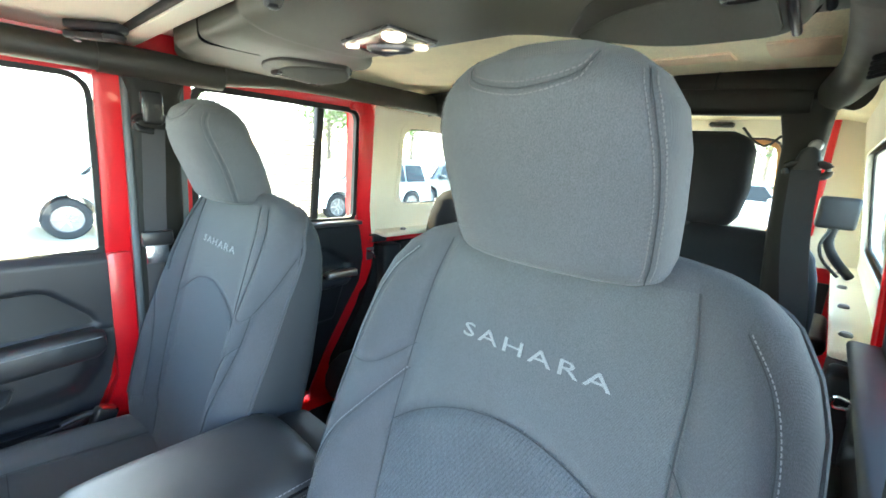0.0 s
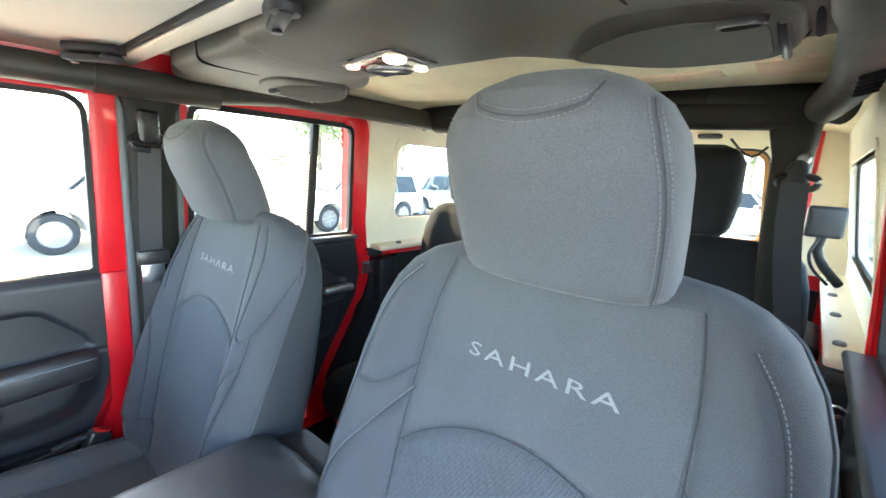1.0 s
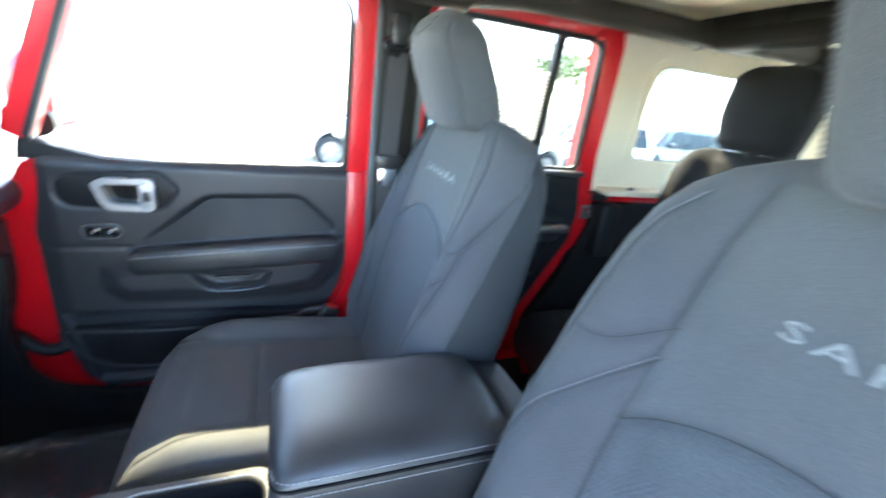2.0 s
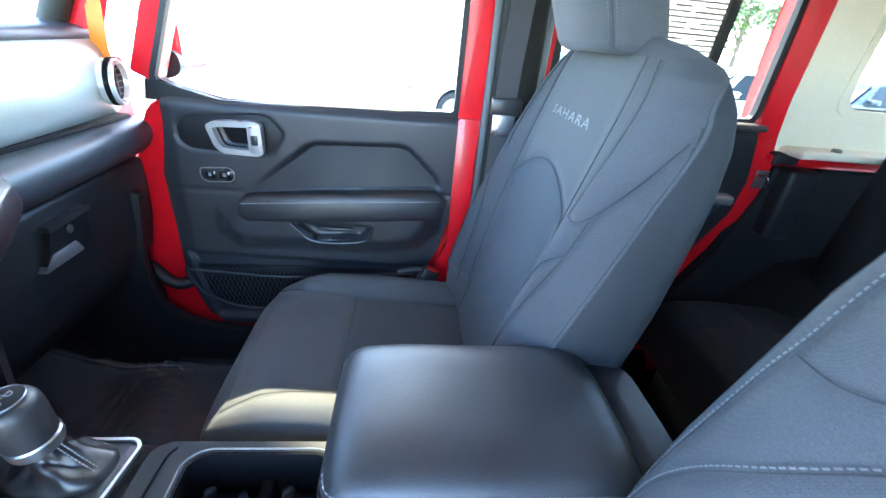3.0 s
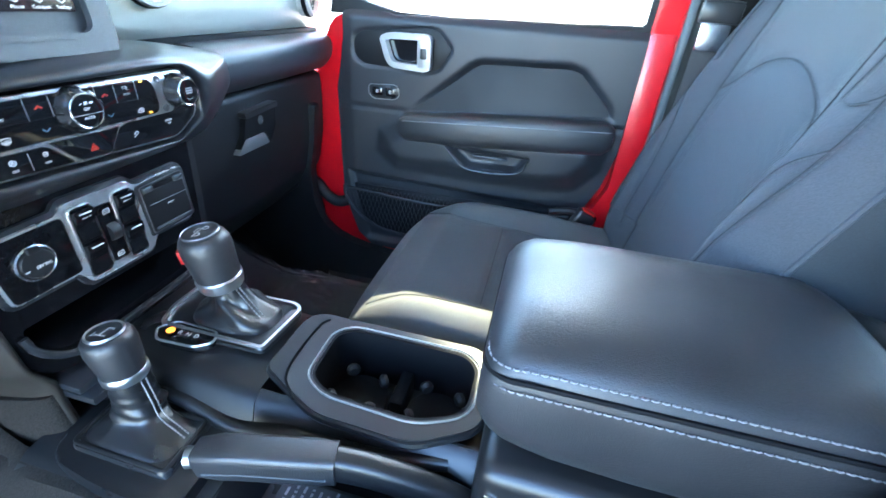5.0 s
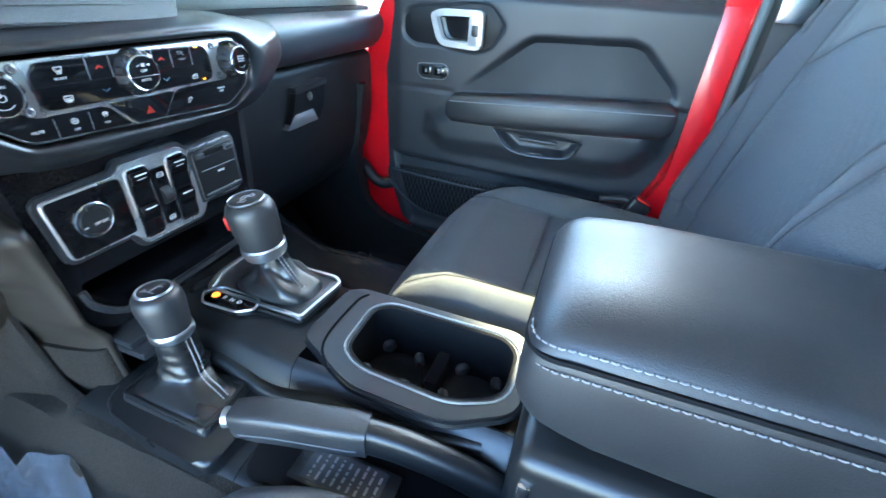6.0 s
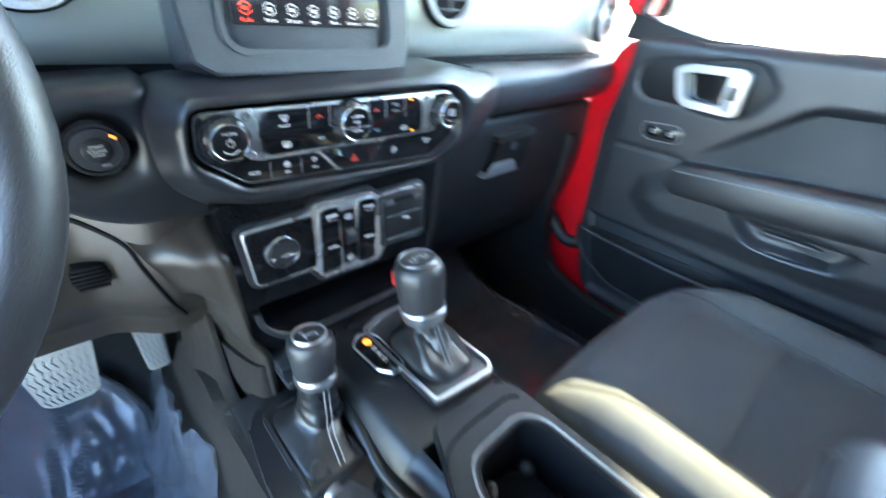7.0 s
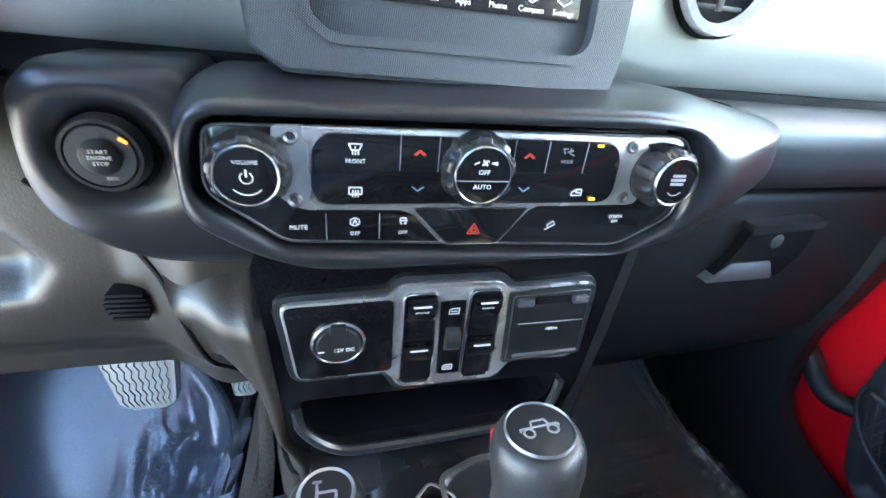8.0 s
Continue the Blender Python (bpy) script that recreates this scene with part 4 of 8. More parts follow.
for s in (-1, 1):
    # outline of the driver-side pod, mirrored about the middle of the moulding for the other one
    c = Vector((-0.05 + s * 0.375, -0.195, 1.779))
    turn = Matrix.Translation(c) @ pose(0, 0, 0, 4)
    outline = rounded([(-0.130, -0.004), (-0.050, 0.100), (0.035, 0.102), (0.100, 0.074), (0.127, 0.050), (0.125, -0.056), (0.098, -0.092), (-0.022, -0.092)], [0.02, 0.05, 0.05, 0.04, 0.02, 0.03, 0.03, 0.07], 6)
    rim = [(s * a, b) for a, b in outline]
    cut = [(s * a, b - 0.020) for a, b in rounded([(-0.120, 0.010), (-0.042, 0.072), (0.035, 0.080), (0.082, 0.060), (0.098, 0.045), (0.098, -0.045), (0.082, -0.062), (-0.022, -0.062)], [0.02, 0.05, 0.05, 0.03, 0.01, 0.02, 0.03, 0.07], 6)]
    pod = part("speaker_rim", moved(loft([[(a * k, b * k, h) for a, b in rim] for k, h in ((1.0, 0.02), (1.0, -0.003), (0.975, -0.012), (0.95, -0.014))] + [[(a, b, h) for a, b in cut] for h in (-0.0145, -0.008)]), turn), PADDING, cage, "raised speaker surround", sharp=40)
    part("groove", moved(loft([[(a * k, b * k, h) for a, b in rim] for k, h in ((1.0, 0.004), (1.028, -0.0005), (1.022, -0.0030), (0.996, -0.001))], cap=False), turn), RECESS, pod)
    mx, my = sum(a for a, b in cut) / len(cut), sum(b for a, b in cut) / len(cut)
    part("grille", moved(loft([[(mx + (a - mx) * k, my + (b - my) * k, h) for a, b in cut] for k, h in ((0.99, -0.008), (0.985, -0.0155), (0.93, -0.0175), (0.5, -0.019), (0.02, -0.0195))]), turn), SPEAKER, pod, "grey speaker cloth")
    part("tweeter", moved(loft([[(s * 0.078 + a * k, 0.046 + b * k, h) for a, b in superring(28, 2.6, 0.022, 0.007)] for k, h in ((1, -0.012), (1.0, -0.020), (0.9, -0.0225), (0.75, -0.0225), (0.7, -0.018))]), turn), PLASTIC_SMOOTH, pod, "oval black tweeter cover")
    part("end_clip", moved(box(s * 0.104, s * 0.113, -0.085, 0.028, -0.0175, -0.009, 0.003), turn), PLASTIC_SMOOTH, pod, "shiny dark end clip")
    part("end_slot", moved(box(s * 0.1305, s * 0.1395, -0.050, 0.036, -0.0085, 0.004, 0.004), turn), RECESS, pod, "black slot beside the speaker")
# lamp in the overhead bar
lamp = thing("dome_light", (0, -0.14, 1.79), "lit roof lamp with round and oval lenses in a chrome rim", "ceiling light")
lc = Matrix.Translation((-0.055, -0.092, 1.7690))
lo = rounded([(-0.073, 0.057), (0.071, 0.038), (0.071, -0.060), (-0.073, -0.044)], [0.010, 0.012, 0.010, 0.012], 5)
part("bezel", moved(prism(lo, "z", -0.006, 0.02, 0.003), lc), PLASTIC_SMOOTH, lamp)
part("chrome_rim", moved(band(inset(lo, 0.002), inset(lo, 0.0045), "z", -0.0085, -0.003), lc), STEEL, lamp)
well = inset(lo, 0.012)
part("tray", moved(loft([[(a * k, b * k, h) for a, b in well] for k, h in ((1, -0.0055), (0.98, -0.0075), (0.93, -0.0080))]), lc), CHROME_DIM, lamp, "bright lamp tray", sharp=30)
part("lens", moved(lathe([(0, -0.015), (0.012, -0.0145), (0.0165, -0.012), (0.0175, -0.007), (0, -0.007)], 24, Matrix.Translation((-0.047, 0.025, 0))), lc), LAMP, lamp, "lit round lens")
oval = Matrix.Translation((0.010, -0.018, 0)) @ pose(0, 0, 0, 0, 0, 29) @ Matrix.Diagonal((1.35, 0.62, 1, 1))
part("lens_ring", moved(lathe([(0.022, -0.012), (0.025, -0.0145), (0.029, -0.011), (0.029, -0.007), (0.022, -0.007)], 28, oval), lc), STEEL, lamp)
part("lens", moved(lathe([(0, -0.0125), (0.020, -0.0115), (0.0215, -0.007), (0, -0.007)], 24, oval), lc), LENS_DIM, lamp, "pale oval lens")
for x, y in ((0.056, 0.020), (-0.036, -0.040)):
    part("lens", moved(lathe([(0, -0.0125), (0.0075, -0.0115), (0.0090, -0.007), (0, -0.007)], 18, Matrix.Translation((x, y, 0)) @ pose(0, 0, 0, 0, 0, 29) @ Matrix.Diagonal((1.3, 0.85, 1, 1))), lc), LAMP, lamp, "small lit corner lens")
# roof latches
for x, y, turn in ((0.482, 0.165, 48), (-0.072, 0.088, -20)):
    la = thing("roof_latch", (x, y, 1.80), "black plastic turning latch of a roof panel", "latch", "roof latches")
    m = Matrix.Translation((x, y, 1.79)) @ pose(0, 0, 0, 0, 0, turn)
    part("latch_base", moved(box(-0.05, 0.05, -0.016, 0.016, -0.004, 0.012, 0.005, 3), m), PLASTIC, la)
    part("latch_knob", moved(lathe([(0, 0), (0.016, 0), (0.019, 0.006), (0.017, 0.014), (0, 0.016)], 20, pose(-0.03, 0, -0.004, 180)), m), PLASTIC, la)
    part("latch_lever", moved(box(-0.045, 0.055, -0.011, 0.011, -0.020, -0.006, 0.005, 3), m), PLASTIC, la)
    part("latch_bolt", moved(lathe([(0, 0), (0.006, 0), (0.007, 0.004), (0, 0.006)], 12, pose(0.035, 0, -0.02, 180)), m), STEEL, la)

# body pillars behind the door joints
for s in (-1, 1):
    pil = thing("trim_pillar_right" if s > 0 else "trim_pillar_left", (s * 0.75, 0.03, 0.64), "red body pillar between the doors with rubber seals", "pillar", kind="structure")
    part("post", leaned(box(0.712, 0.772, -0.002, 0.099, 0.62, 1.78, 0.006), s), RED, pil)
    for y0, y1 in ((0.084, 0.101), (-0.03, -0.013)):
        part("door_seal", leaned(box(0.694, 0.714, y0, y1, 0.66, 1.75, 0.007, 3), s), SEAL_LIT, pil, "rubber door seal, blue-grey daylight in its colour")

# sills, cowl sides, windscreen
for s in (-1, 1):
    nm = "trim_sill_right" if s > 0 else "trim_sill_left"
    sill = thing(nm, (s * 0.72, 0.3, 0.55), "red painted door sill with black scuff plate", "sill", kind="structure")
    part("sill_body", loft([[(s * x, y, z) for x, z in ((0.66, 0.50), (0.655, 0.60), (0.675, 0.645), (0.72, 0.655), (0.79, 0.645), (0.80, 0.50))] for y in (-0.55, 0.4, 0.94)]), RED, sill)
    part("scuff_plate", loft([[(s * x, y, z) for x, z in ((0.62, 0.585), (0.64, 0.63), (0.668, 0.652), (0.674, 0.648), (0.648, 0.62), (0.63, 0.58))] for y in (-0.5, 0.3, 0.88)]), PLASTIC, sill, "black plastic scuff plate")
    cowl = thing("wall_cowl_right" if s > 0 else "wall_cowl_left", (s * 0.73, 1.1, 0.6), "red cowl side and windscreen pillar with black kick panel", "wall", kind="structure")
    part("cowl_panel", prism(rounded([(0.945, 0.60), (0.945, 1.38), (1.38, 1.42), (1.38, 0.60)], 0.01), "x", s * 0.735, s * 0.80, 0.004), RED, cowl)
    part("kick_panel", prism(rounded([(0.925, 0.585), (0.925, 0.78), (0.965, 0.95), (1.30, 0.95), (1.30, 0.60)], 0.02), "x", s * 0.668, s * 0.734, 0.006), PLASTIC, cowl, "black plastic kick panel")
    shroud = rounded([(0.880, 1.10), (0.895, 0.985), (0.908, 0.93), (0.906, 0.83), (0.885, 0.78), (0.85, 0.75), (0.79, 0.727), (0.70, 0.714), (0.30, 0.705), (0.10, 0.70), (0.10, 0.58), (1.28, 0.58), (1.28, 1.10)], [0.01, 0.03, 0.04, 0.05, 0.04, 0.04, 0.04, 0.04, 0.04, 0.01, 0.01, 0.01, 0.01], 5)
    part("sill_trim", prism(shroud, "x", s * 0.634, s * 0.662, 0.009, 3), PLASTIC, cowl, "black plastic trim curving from the cowl side to the sill")
    part("pillar", sweep([Vector((s * 0.735, 1.02, 1.33)), Vector((s * 0.725, 0.95, 1.50)), Vector((s * 0.70, 0.86, 1.72)), Vector((s * 0.69, 0.83, 1.82))], [(-0.035, -0.03), (0.035, -0.03), (0.035, 0.03), (-0.035, 0.03)], (0, 1, 0)), RED, cowl, "red windscreen pillar")
    part("pillar_trim", sweep([Vector((s * 0.69, 1.02, 1.40)), Vector((s * 0.682, 0.95, 1.52)), Vector((s * 0.662, 0.86, 1.72)), Vector((s * 0.655, 0.83, 1.80))], circle(0.026, 10), (0, 1, 0)), PADDING, cowl, "black grab-bar pillar trim")
    part("cowl_label", prism([(0.905, 1.37), (0.94, 1.37), (0.925, 1.50), (0.895, 1.50)], "x", s * 0.6915, s * 0.6925, 0), ORANGE, cowl, "orange warning label") if s > 0 else None
screen_g = thing("window_1", (0, 1.0, 1.45), "flat windscreen glass", "windscreen", kind="structure")
part("pane", loft([[(-0.68, 1.045, 1.40), (0.68, 1.045, 1.40), (0.64, 0.872, 1.80), (-0.64, 0.872, 1.80)], [(-0.68, 1.050, 1.40), (0.68, 1.050, 1.40), (0.64, 0.877, 1.80), (-0.64, 0.877, 1.80)]]), GLASS, screen_g).visible_shadow = False
solo("hood", loft([[(x, y, z) for x, z in ((-0.72, 1.20), (-0.66, 1.265), (-0.3, 1.30), (0.3, 1.30), (0.66, 1.265), (0.72, 1.20), (0.70, 1.0), (-0.70, 1.0))] for y in (1.42, 1.9, 2.5)]), RED, "red bonnet ahead of the windscreen", "bonnet")

# ---- seats ----
def skin(levels, ring, place, seams, groups, n=150, half=None):
    """A padded body drawn level by level. ring(level) gives dense outline points (p, q) from the middle of the face round the back and again to
    the face; place(p, q, level) a world place. seams: lines in (along the outline, level), pressed in. groups: name -> test on those."""
    A, L, P, N = [], [], [], []
    for lv in levels:
        d = np.asarray(ring(lv), float)
        step = np.hypot(*np.diff(np.vstack([d, d[:1]]), axis=0).T)
        s = np.r_[0, np.cumsum(step)]
        want = np.arange(n) / n * s[-1]
        dd = np.vstack([d, d[:1]])
        p, q = np.interp(want, s, dd[:, 0]), np.interp(want, s, dd[:, 1])
        along = np.where(want > s[-1] / 2, want - s[-1], want)
        tp, tq = np.roll(p, -1) - np.roll(p, 1), np.roll(q, -1) - np.roll(q, 1)
        ln = np.hypot(tp, tq) + 1e-9
        P.append(np.c_[p, q]), A.append(along), L.append(np.full(n, lv)), N.append(np.c_[tq / ln, -tp / ln])
    P, A, L, N = map(np.array, (P, A, L, N))
    if np.mean((P - P.mean(axis=1, keepdims=True)) * N) < 0:
        N = -N
    pq = np.c_[A.ravel(), L.ravel()]
    dent = np.zeros(len(pq))
    for line, deep, wide in seams:
        dent = np.maximum(dent, deep * np.exp(-(near_line(pq, line) / wide) ** 2))
    P2 = P.reshape(-1, 2) - dent[:, None] * N.reshape(-1, 2)
    V = [tuple(place(p, q, lv)) for (p, q), lv in zip(P2, L.ravel())]
    rows = len(levels)
    faces = {k: [] for k in groups}
    first = next(iter(groups))
    for r in range(rows - 1):
        for c in range(n):
            c2 = (c + 1) % n
            a, lv = A[r, c] + 0.5 * abs(A[r, 1]), (levels[r] + levels[r + 1]) / 2
            for k, test in groups.items():
                if k != first and test(a, lv):
                    faces[k].append((r * n + c, r * n + c2, (r + 1) * n + c2, (r + 1) * n + c))
                    break
            else:
                faces[first].append((r * n + c, r * n + c2, (r + 1) * n + c2, (r + 1) * n + c))
    faces[first] += [tuple(range(n)), tuple(range((rows - 1) * n, rows * n))]

    def at(a, lv):
        lv = min(max(lv, min(levels[0], levels[-1])), max(levels[0], levels[-1]))
        d = np.asarray(ring(lv), float)
        dd = np.vstack([d, d[:1]])
        s = np.r_[0, np.cumsum(np.hypot(*np.diff(dd, axis=0).T))]
        w = a % s[-1]
        p, q = np.interp(w, s, dd[:, 0]), np.interp(w, s, dd[:, 1])
        p2, q2 = np.interp((w + 0.002) % s[-1], s, dd[:, 0]), np.interp((w + 0.002) % s[-1], s, dd[:, 1])
        here = Vector(place(p, q, lv))
        t = Vector(place(p2, q2, lv)) - here
        up = Vector(place(p, q, lv + 0.002)) - here
        nn = t.cross(up).normalized()
        mid = Vector(place(d[:, 0].mean(), d[:, 1].mean(), lv))
        if nn.dot(here - mid) < 0:
            nn = -nn
        return here, nn
    out = {}
    for k, fs in faces.items():
        used = sorted({i for f in fs for i in f})
        index = {v: i for i, v in enumerate(used)}
        out[k] = ([V[i] for i in used], [tuple(index[i] for i in f) for f in fs])
    return out, at


def start_front(pts):
    """Turns an outline so that it begins in the middle of its face (largest q, p = 0)."""
    k = min(range(len(pts)), key=lambda i: abs(pts[i][0]) + (0 if pts[i][1] > 0 else 9))
    return pts[k:] + pts[:k]


def interp(x, xs, ys):
    return float(np.interp(x, xs, ys))


SEAT_X = 0.375
LEAN_BACK = math.tan(radians(15))


def back_half(z):
    return interp(z, (0.86, 0.95, 1.05, 1.2, 1.34, 1.41, 1.45, 1.48, 1.502, 1.516, 1.524), (0.250, 0.276, 0.290, 0.293, 0.285, 0.274, 0.258, 0.232, 0.196, 0.155, 0.115))


def back_ring(z):
    w = back_half(z)
    dep = interp(z, (0.86, 1.0, 1.08, 1.22, 1.355, 1.42, 1.46, 1.49, 1.512, 1.524), (0.125, 0.140, 0.142, 0.134, 0.120, 0.106, 0.094, 0.078, 0.055, 0.025))
    bol = interp(z, (0.86, 1.0, 1.15, 1.35, 1.46, 1.53), (0.03, 0.062, 0.060, 0.034, 0.012, 0.0))
    pts = []
    for x, d in superring(220, 3.3, w, dep / 2):
        u = abs(x) / 0.27
        front = d > 0
        y = (1.385 - z) * LEAN_BACK - dep / 2 + d
        if front:
            y += bol * float(smooth(0.46, 0.84, u)) * float(smooth(0.0, 0.9, d / (dep * 0.5))) + 0.010 * (1 - (x / w) ** 2) * (1 if z > 1.0 else 0.4)
        pts.append((x, y))
    mid = (1.385 - z) * LEAN_BACK - dep / 2
    pts = [(a, b - mid) for a, b in pts]
    pts = start_front(pts)
    return [(a, b + mid) for a, b in pts]


def head_ring(z):
    t = (z - 1.499) / (1.699 - 1.499)
    w = interp(t, (0, 0.02, 0.06, 0.12, 0.35, 0.6, 0.75, 0.87, 0.95, 1), (0.098, 0.107, 0.1115, 0.1135, 0.116, 0.117, 0.112, 0.097, 0.075, 0.045))
    dep = interp(t, (0, 0.02, 0.06, 0.15, 0.5, 0.8, 0.92, 1), (0.086, 0.100, 0.110, 0.117, 0.122, 0.108, 0.080, 0.03))
    mid = interp(t, (0, 0.15, 0.35, 0.65, 1), (-0.034, -0.026, -0.012, 0.012, 0.026))
    pts = start_front([(x, d + 0.008 * (1 - (x / w) ** 2) * (d > 0)) for x, d in superring(200, 3.2, w, dep / 2)])
    return [(a, b + mid) for a, b in pts]


def cushion_half(y):
    return interp(y, (0.02, 0.10, 0.3, 0.48, 0.55, 0.59, 0.612), (0.235, 0.25, 0.258, 0.25, 0.235, 0.205, 0.16))


def cushion_ring(y):
    w = cushion_half(y)
    top = interp(y, (0.02, 0.15, 0.35, 0.50, 0.56, 0.595, 0.612), (0.885, 0.89, 0.905, 0.91, 0.895, 0.865, 0.82))
    low = interp(y, (0.02, 0.5, 0.57, 0.612), (0.74, 0.735, 0.745, 0.77))
    mid, dep = (top + low) / 2, top - low
    pts = []
    for x, d in superring(220, 3.8, w, dep / 2):
        u = abs(x) / 0.255
        q = d + (0.042 * float(smooth(0.50, 0.84, u)) * min(1, d / (dep * 0.35)) * (1 if y < 0.45 else max(0, (0.615 - y) / 0.165)) if d > 0 else 0)
        pts.append((x, q))
    return [(a, b + mid) for a, b in start_front(pts)]


def cord(at, line, r=0.0008):
    """A thin dark line lying in a seam."""
    pts = []
    for p in curve_points([(a, b, 0) for a, b in line], 0.008):
        w, nrm = at(p.x, p.y)
        pts.append(Vector(w) + Vector(nrm) * 0.0002)
    return sweep(pts, circle(r, 6), up=(0, 1, 0))


def make_seat(cx, dy, label, sweep_line, drop=0.0, slide=0.0, wide=1.0):
    seat = thing("front_seat", (cx, 0.3 + dy, 0.56), label, "car seat", "front seats")
    slim = 0.048 if wide > 1 else 0.0     # the outboard bolster of this seat is narrower
    put_back = lambda p, q, z: (cx + p * wide + slim * smooth(0.10, 0.30, -p), q + dy, z - drop)
    put_head = lambda p, q, z: (cx + p, q + dy, z - drop)
    # seams of the backrest in (along the face, height)
    arch = [(a, 1.325 - 2.6 * a * a) for a in np.linspace(-0.155, 0.155, 13)]
    lines = []
    for s in (-1, 1):
        lines += [([(s * 0.138, 1.50), (s * 0.150, 1.44), (s * 0.154, 1.36), (s * 0.156, 1.25), (s * 0.150, 1.10), (s * 0.135, 0.93)], 0.0008, 0),
                  ([(s * 0.150, 1.362), (s * 0.20, 1.326), (s * 0.252, 1.314)], 0.0006, 0),
                  ([(s * 0.165, 1.485), (s * 0.190, 1.44), (s * 0.201, 1.385), (s * 0.206, 1.326)], 0.0006, 0.004),
                  ([(s * 0.19, 1.478), (s * 0.225, 1.44), (s * 0.245, 1.39), (s * 0.253, 1.33), (s * 0.264, 1.29), (s * 0.278, 1.22), (s * 0.296, 1.13), (s * 0.306, 1.0)], 0.0006, 0.004),
                  ([(s * a, z) for a, z in sweep_line], 0.0006, 0.004)]
    if wide > 1:   # this seat has a single stitched line beside the plain seam
        lines = [k for i, k in enumerate(lines) if i % 5 != 2]
    else:          # this one has long double seams over the bolsters
        lines = []
        for s in (-1, 1):
            lines += [([(s * a, z) for a, z in ((0.138, 1.50), (0.150, 1.44), (0.154, 1.36), (0.156, 1.25), (0.150, 1.10), (0.135, 0.93))], 0.0008, 0),
                      ([(s * a, z) for a, z in ((0.165, 1.498), (0.192, 1.45), (0.204, 1.39), (0.206, 1.335), (0.203, 1.305))], 0.0007, 0.004),
                      ([(s * a, z) for a, z in ((0.203, 1.305), (0.226, 1.303), (0.248, 1.318), (0.268, 1.36), (0.284, 1.42))], 0.0007, 0.004),
                      ([(s * a, z) for a, z in ((0.248, 1.318), (0.250, 1.26), (0.240, 1.18), (0.228, 1.08), (0.222, 0.98))], 0.0007, 0.004),
                      ([(s * a, z) for a, z in ((0.250, 1.265), (0.220, 1.235), (0.198, 1.18), (0.186, 1.10), (0.180, 0.98))], 0.0007, 0.004)]
    seams = [(arch, 0.004, 0.008)] + [(line, 0.0035 if wide > 1 else 0.0022, 0.008 if wide > 1 else 0.006) for line, r, o in lines]
    def centre(a, z):
        return abs(a) < interp(z, (0.93, 1.10, 1.25, 1.36, 1.44, 1.52), (0.135, 0.150, 0.160, 0.158, 0.150, 0.138))
    groups = {"backrest": None, "side_panel": lambda a, z: abs(a) > interp(z, (0.86, 1.0, 1.2, 1.4, 1.52), (0.315, 0.318, 0.312, 0.298, 0.25)), "mesh_insert": lambda a, z: centre(a, z) and z < 1.325 - 2.6 * a * a, "upper_insert": lambda a, z: centre(a, z) and z < 1.50}
    shapes, at = skin(np.r_[np.linspace(0.86, 1.46, 180), np.linspace(1.463, 1.524, 26)], back_ring, put_back, seams, groups, n=380)
    back = part("backrest", shapes["backrest"], CLOTH_BOLSTER, seat, sharp=60)
    part("mesh_insert", shapes["mesh_insert"], CLOTH_MESH, back, "perforated grey mesh cloth", sharp=60)
    part("upper_insert", shapes["upper_insert"], CLOTH, back, sharp=60)
    part("side_panel", shapes["side_panel"], CLOTH_SIDE, back, "darker cloth on the outer sides", sharp=60)
    cords = [cord(at, arch)] + [cord(at, line, r) for line, r, o in lines]
    edge = [(0.318, 1.0), (0.312, 1.2), (0.298, 1.4), (0.274, 1.46), (0.258, 1.50)]
    part("piping", merge(*[cord(at, [(s * a, z) for a, z in edge], 0.0032) for s in (-1, 1)]), CLOTH_BOLSTER, back, "piped edge", kind="stuff")
    part("seams", merge(*cords), SEAM, back, "sunken dark seams", kind="stuff")
    threads = [stitches(at, [(a + math.copysign(o, a), z) for a, z in line], length=0.003, gap=0.0048, r=0.0006) for line, r, o in lines if o > 0]
    part("stitching", merge(*threads), THREAD_DARK if wide > 1 else SEAM_THREAD, back, "fine grey thread", kind="stuff")

    def bend(co):
        p, nrm = at(co.x * 1.85, 1.402 + co.y)
        p2 = p + nrm * (0.0008 + co.z)
        return Vector(p2)
    lettering("lettering", "SAHARA", 0.0215, EMBROIDERY, back, Matrix.Identity(4), "raised silver embroidered word", depth=0.0005, spread=1.22, bend=bend)
    # headrest on two posts
    hs = [([(s * 0.100, 1.672), (s * 0.116, 1.60), (s * 0.113, 1.53), (s * 0.106, 1.503)], 0.003, 0.0035) for s in (-1, 1)]
    hs += [([(-0.060, 1.684), (-0.048, 1.667), (0, 1.658), (0.048, 1.667), (0.060, 1.684)], 0.0025, 0.0035)]
    hshapes, hat = skin(np.r_[np.linspace(1.499, 1.516, 12), np.linspace(1.519, 1.65, 34), np.linspace(1.654, 1.699, 20)], head_ring, put_head, hs, {"headrest": None}, n=150)
    head = part("headrest", hshapes["headrest"], CLOTH, seat, sharp=60)
    ht = []
    for s in (-1, 1):
        for o in (-0.0055, 0.0055):
            ht.append(stitches(hat, [(s * 0.100 + o, 1.671), (s * 0.116 + o, 1.60), (s * 0.113 + o, 1.53), (s * 0.106 + o, 1.506)], length=0.0028, gap=0.0044, r=0.0006))
    for o in (-0.005, 0.005):
        ht.append(stitches(hat, [(-0.058, 1.682 + o), (-0.048, 1.667 + o), (0, 1.658 + o), (0.048, 1.667 + o), (0.058, 1.682 + o)], length=0.0028, gap=0.0044, r=0.0006))
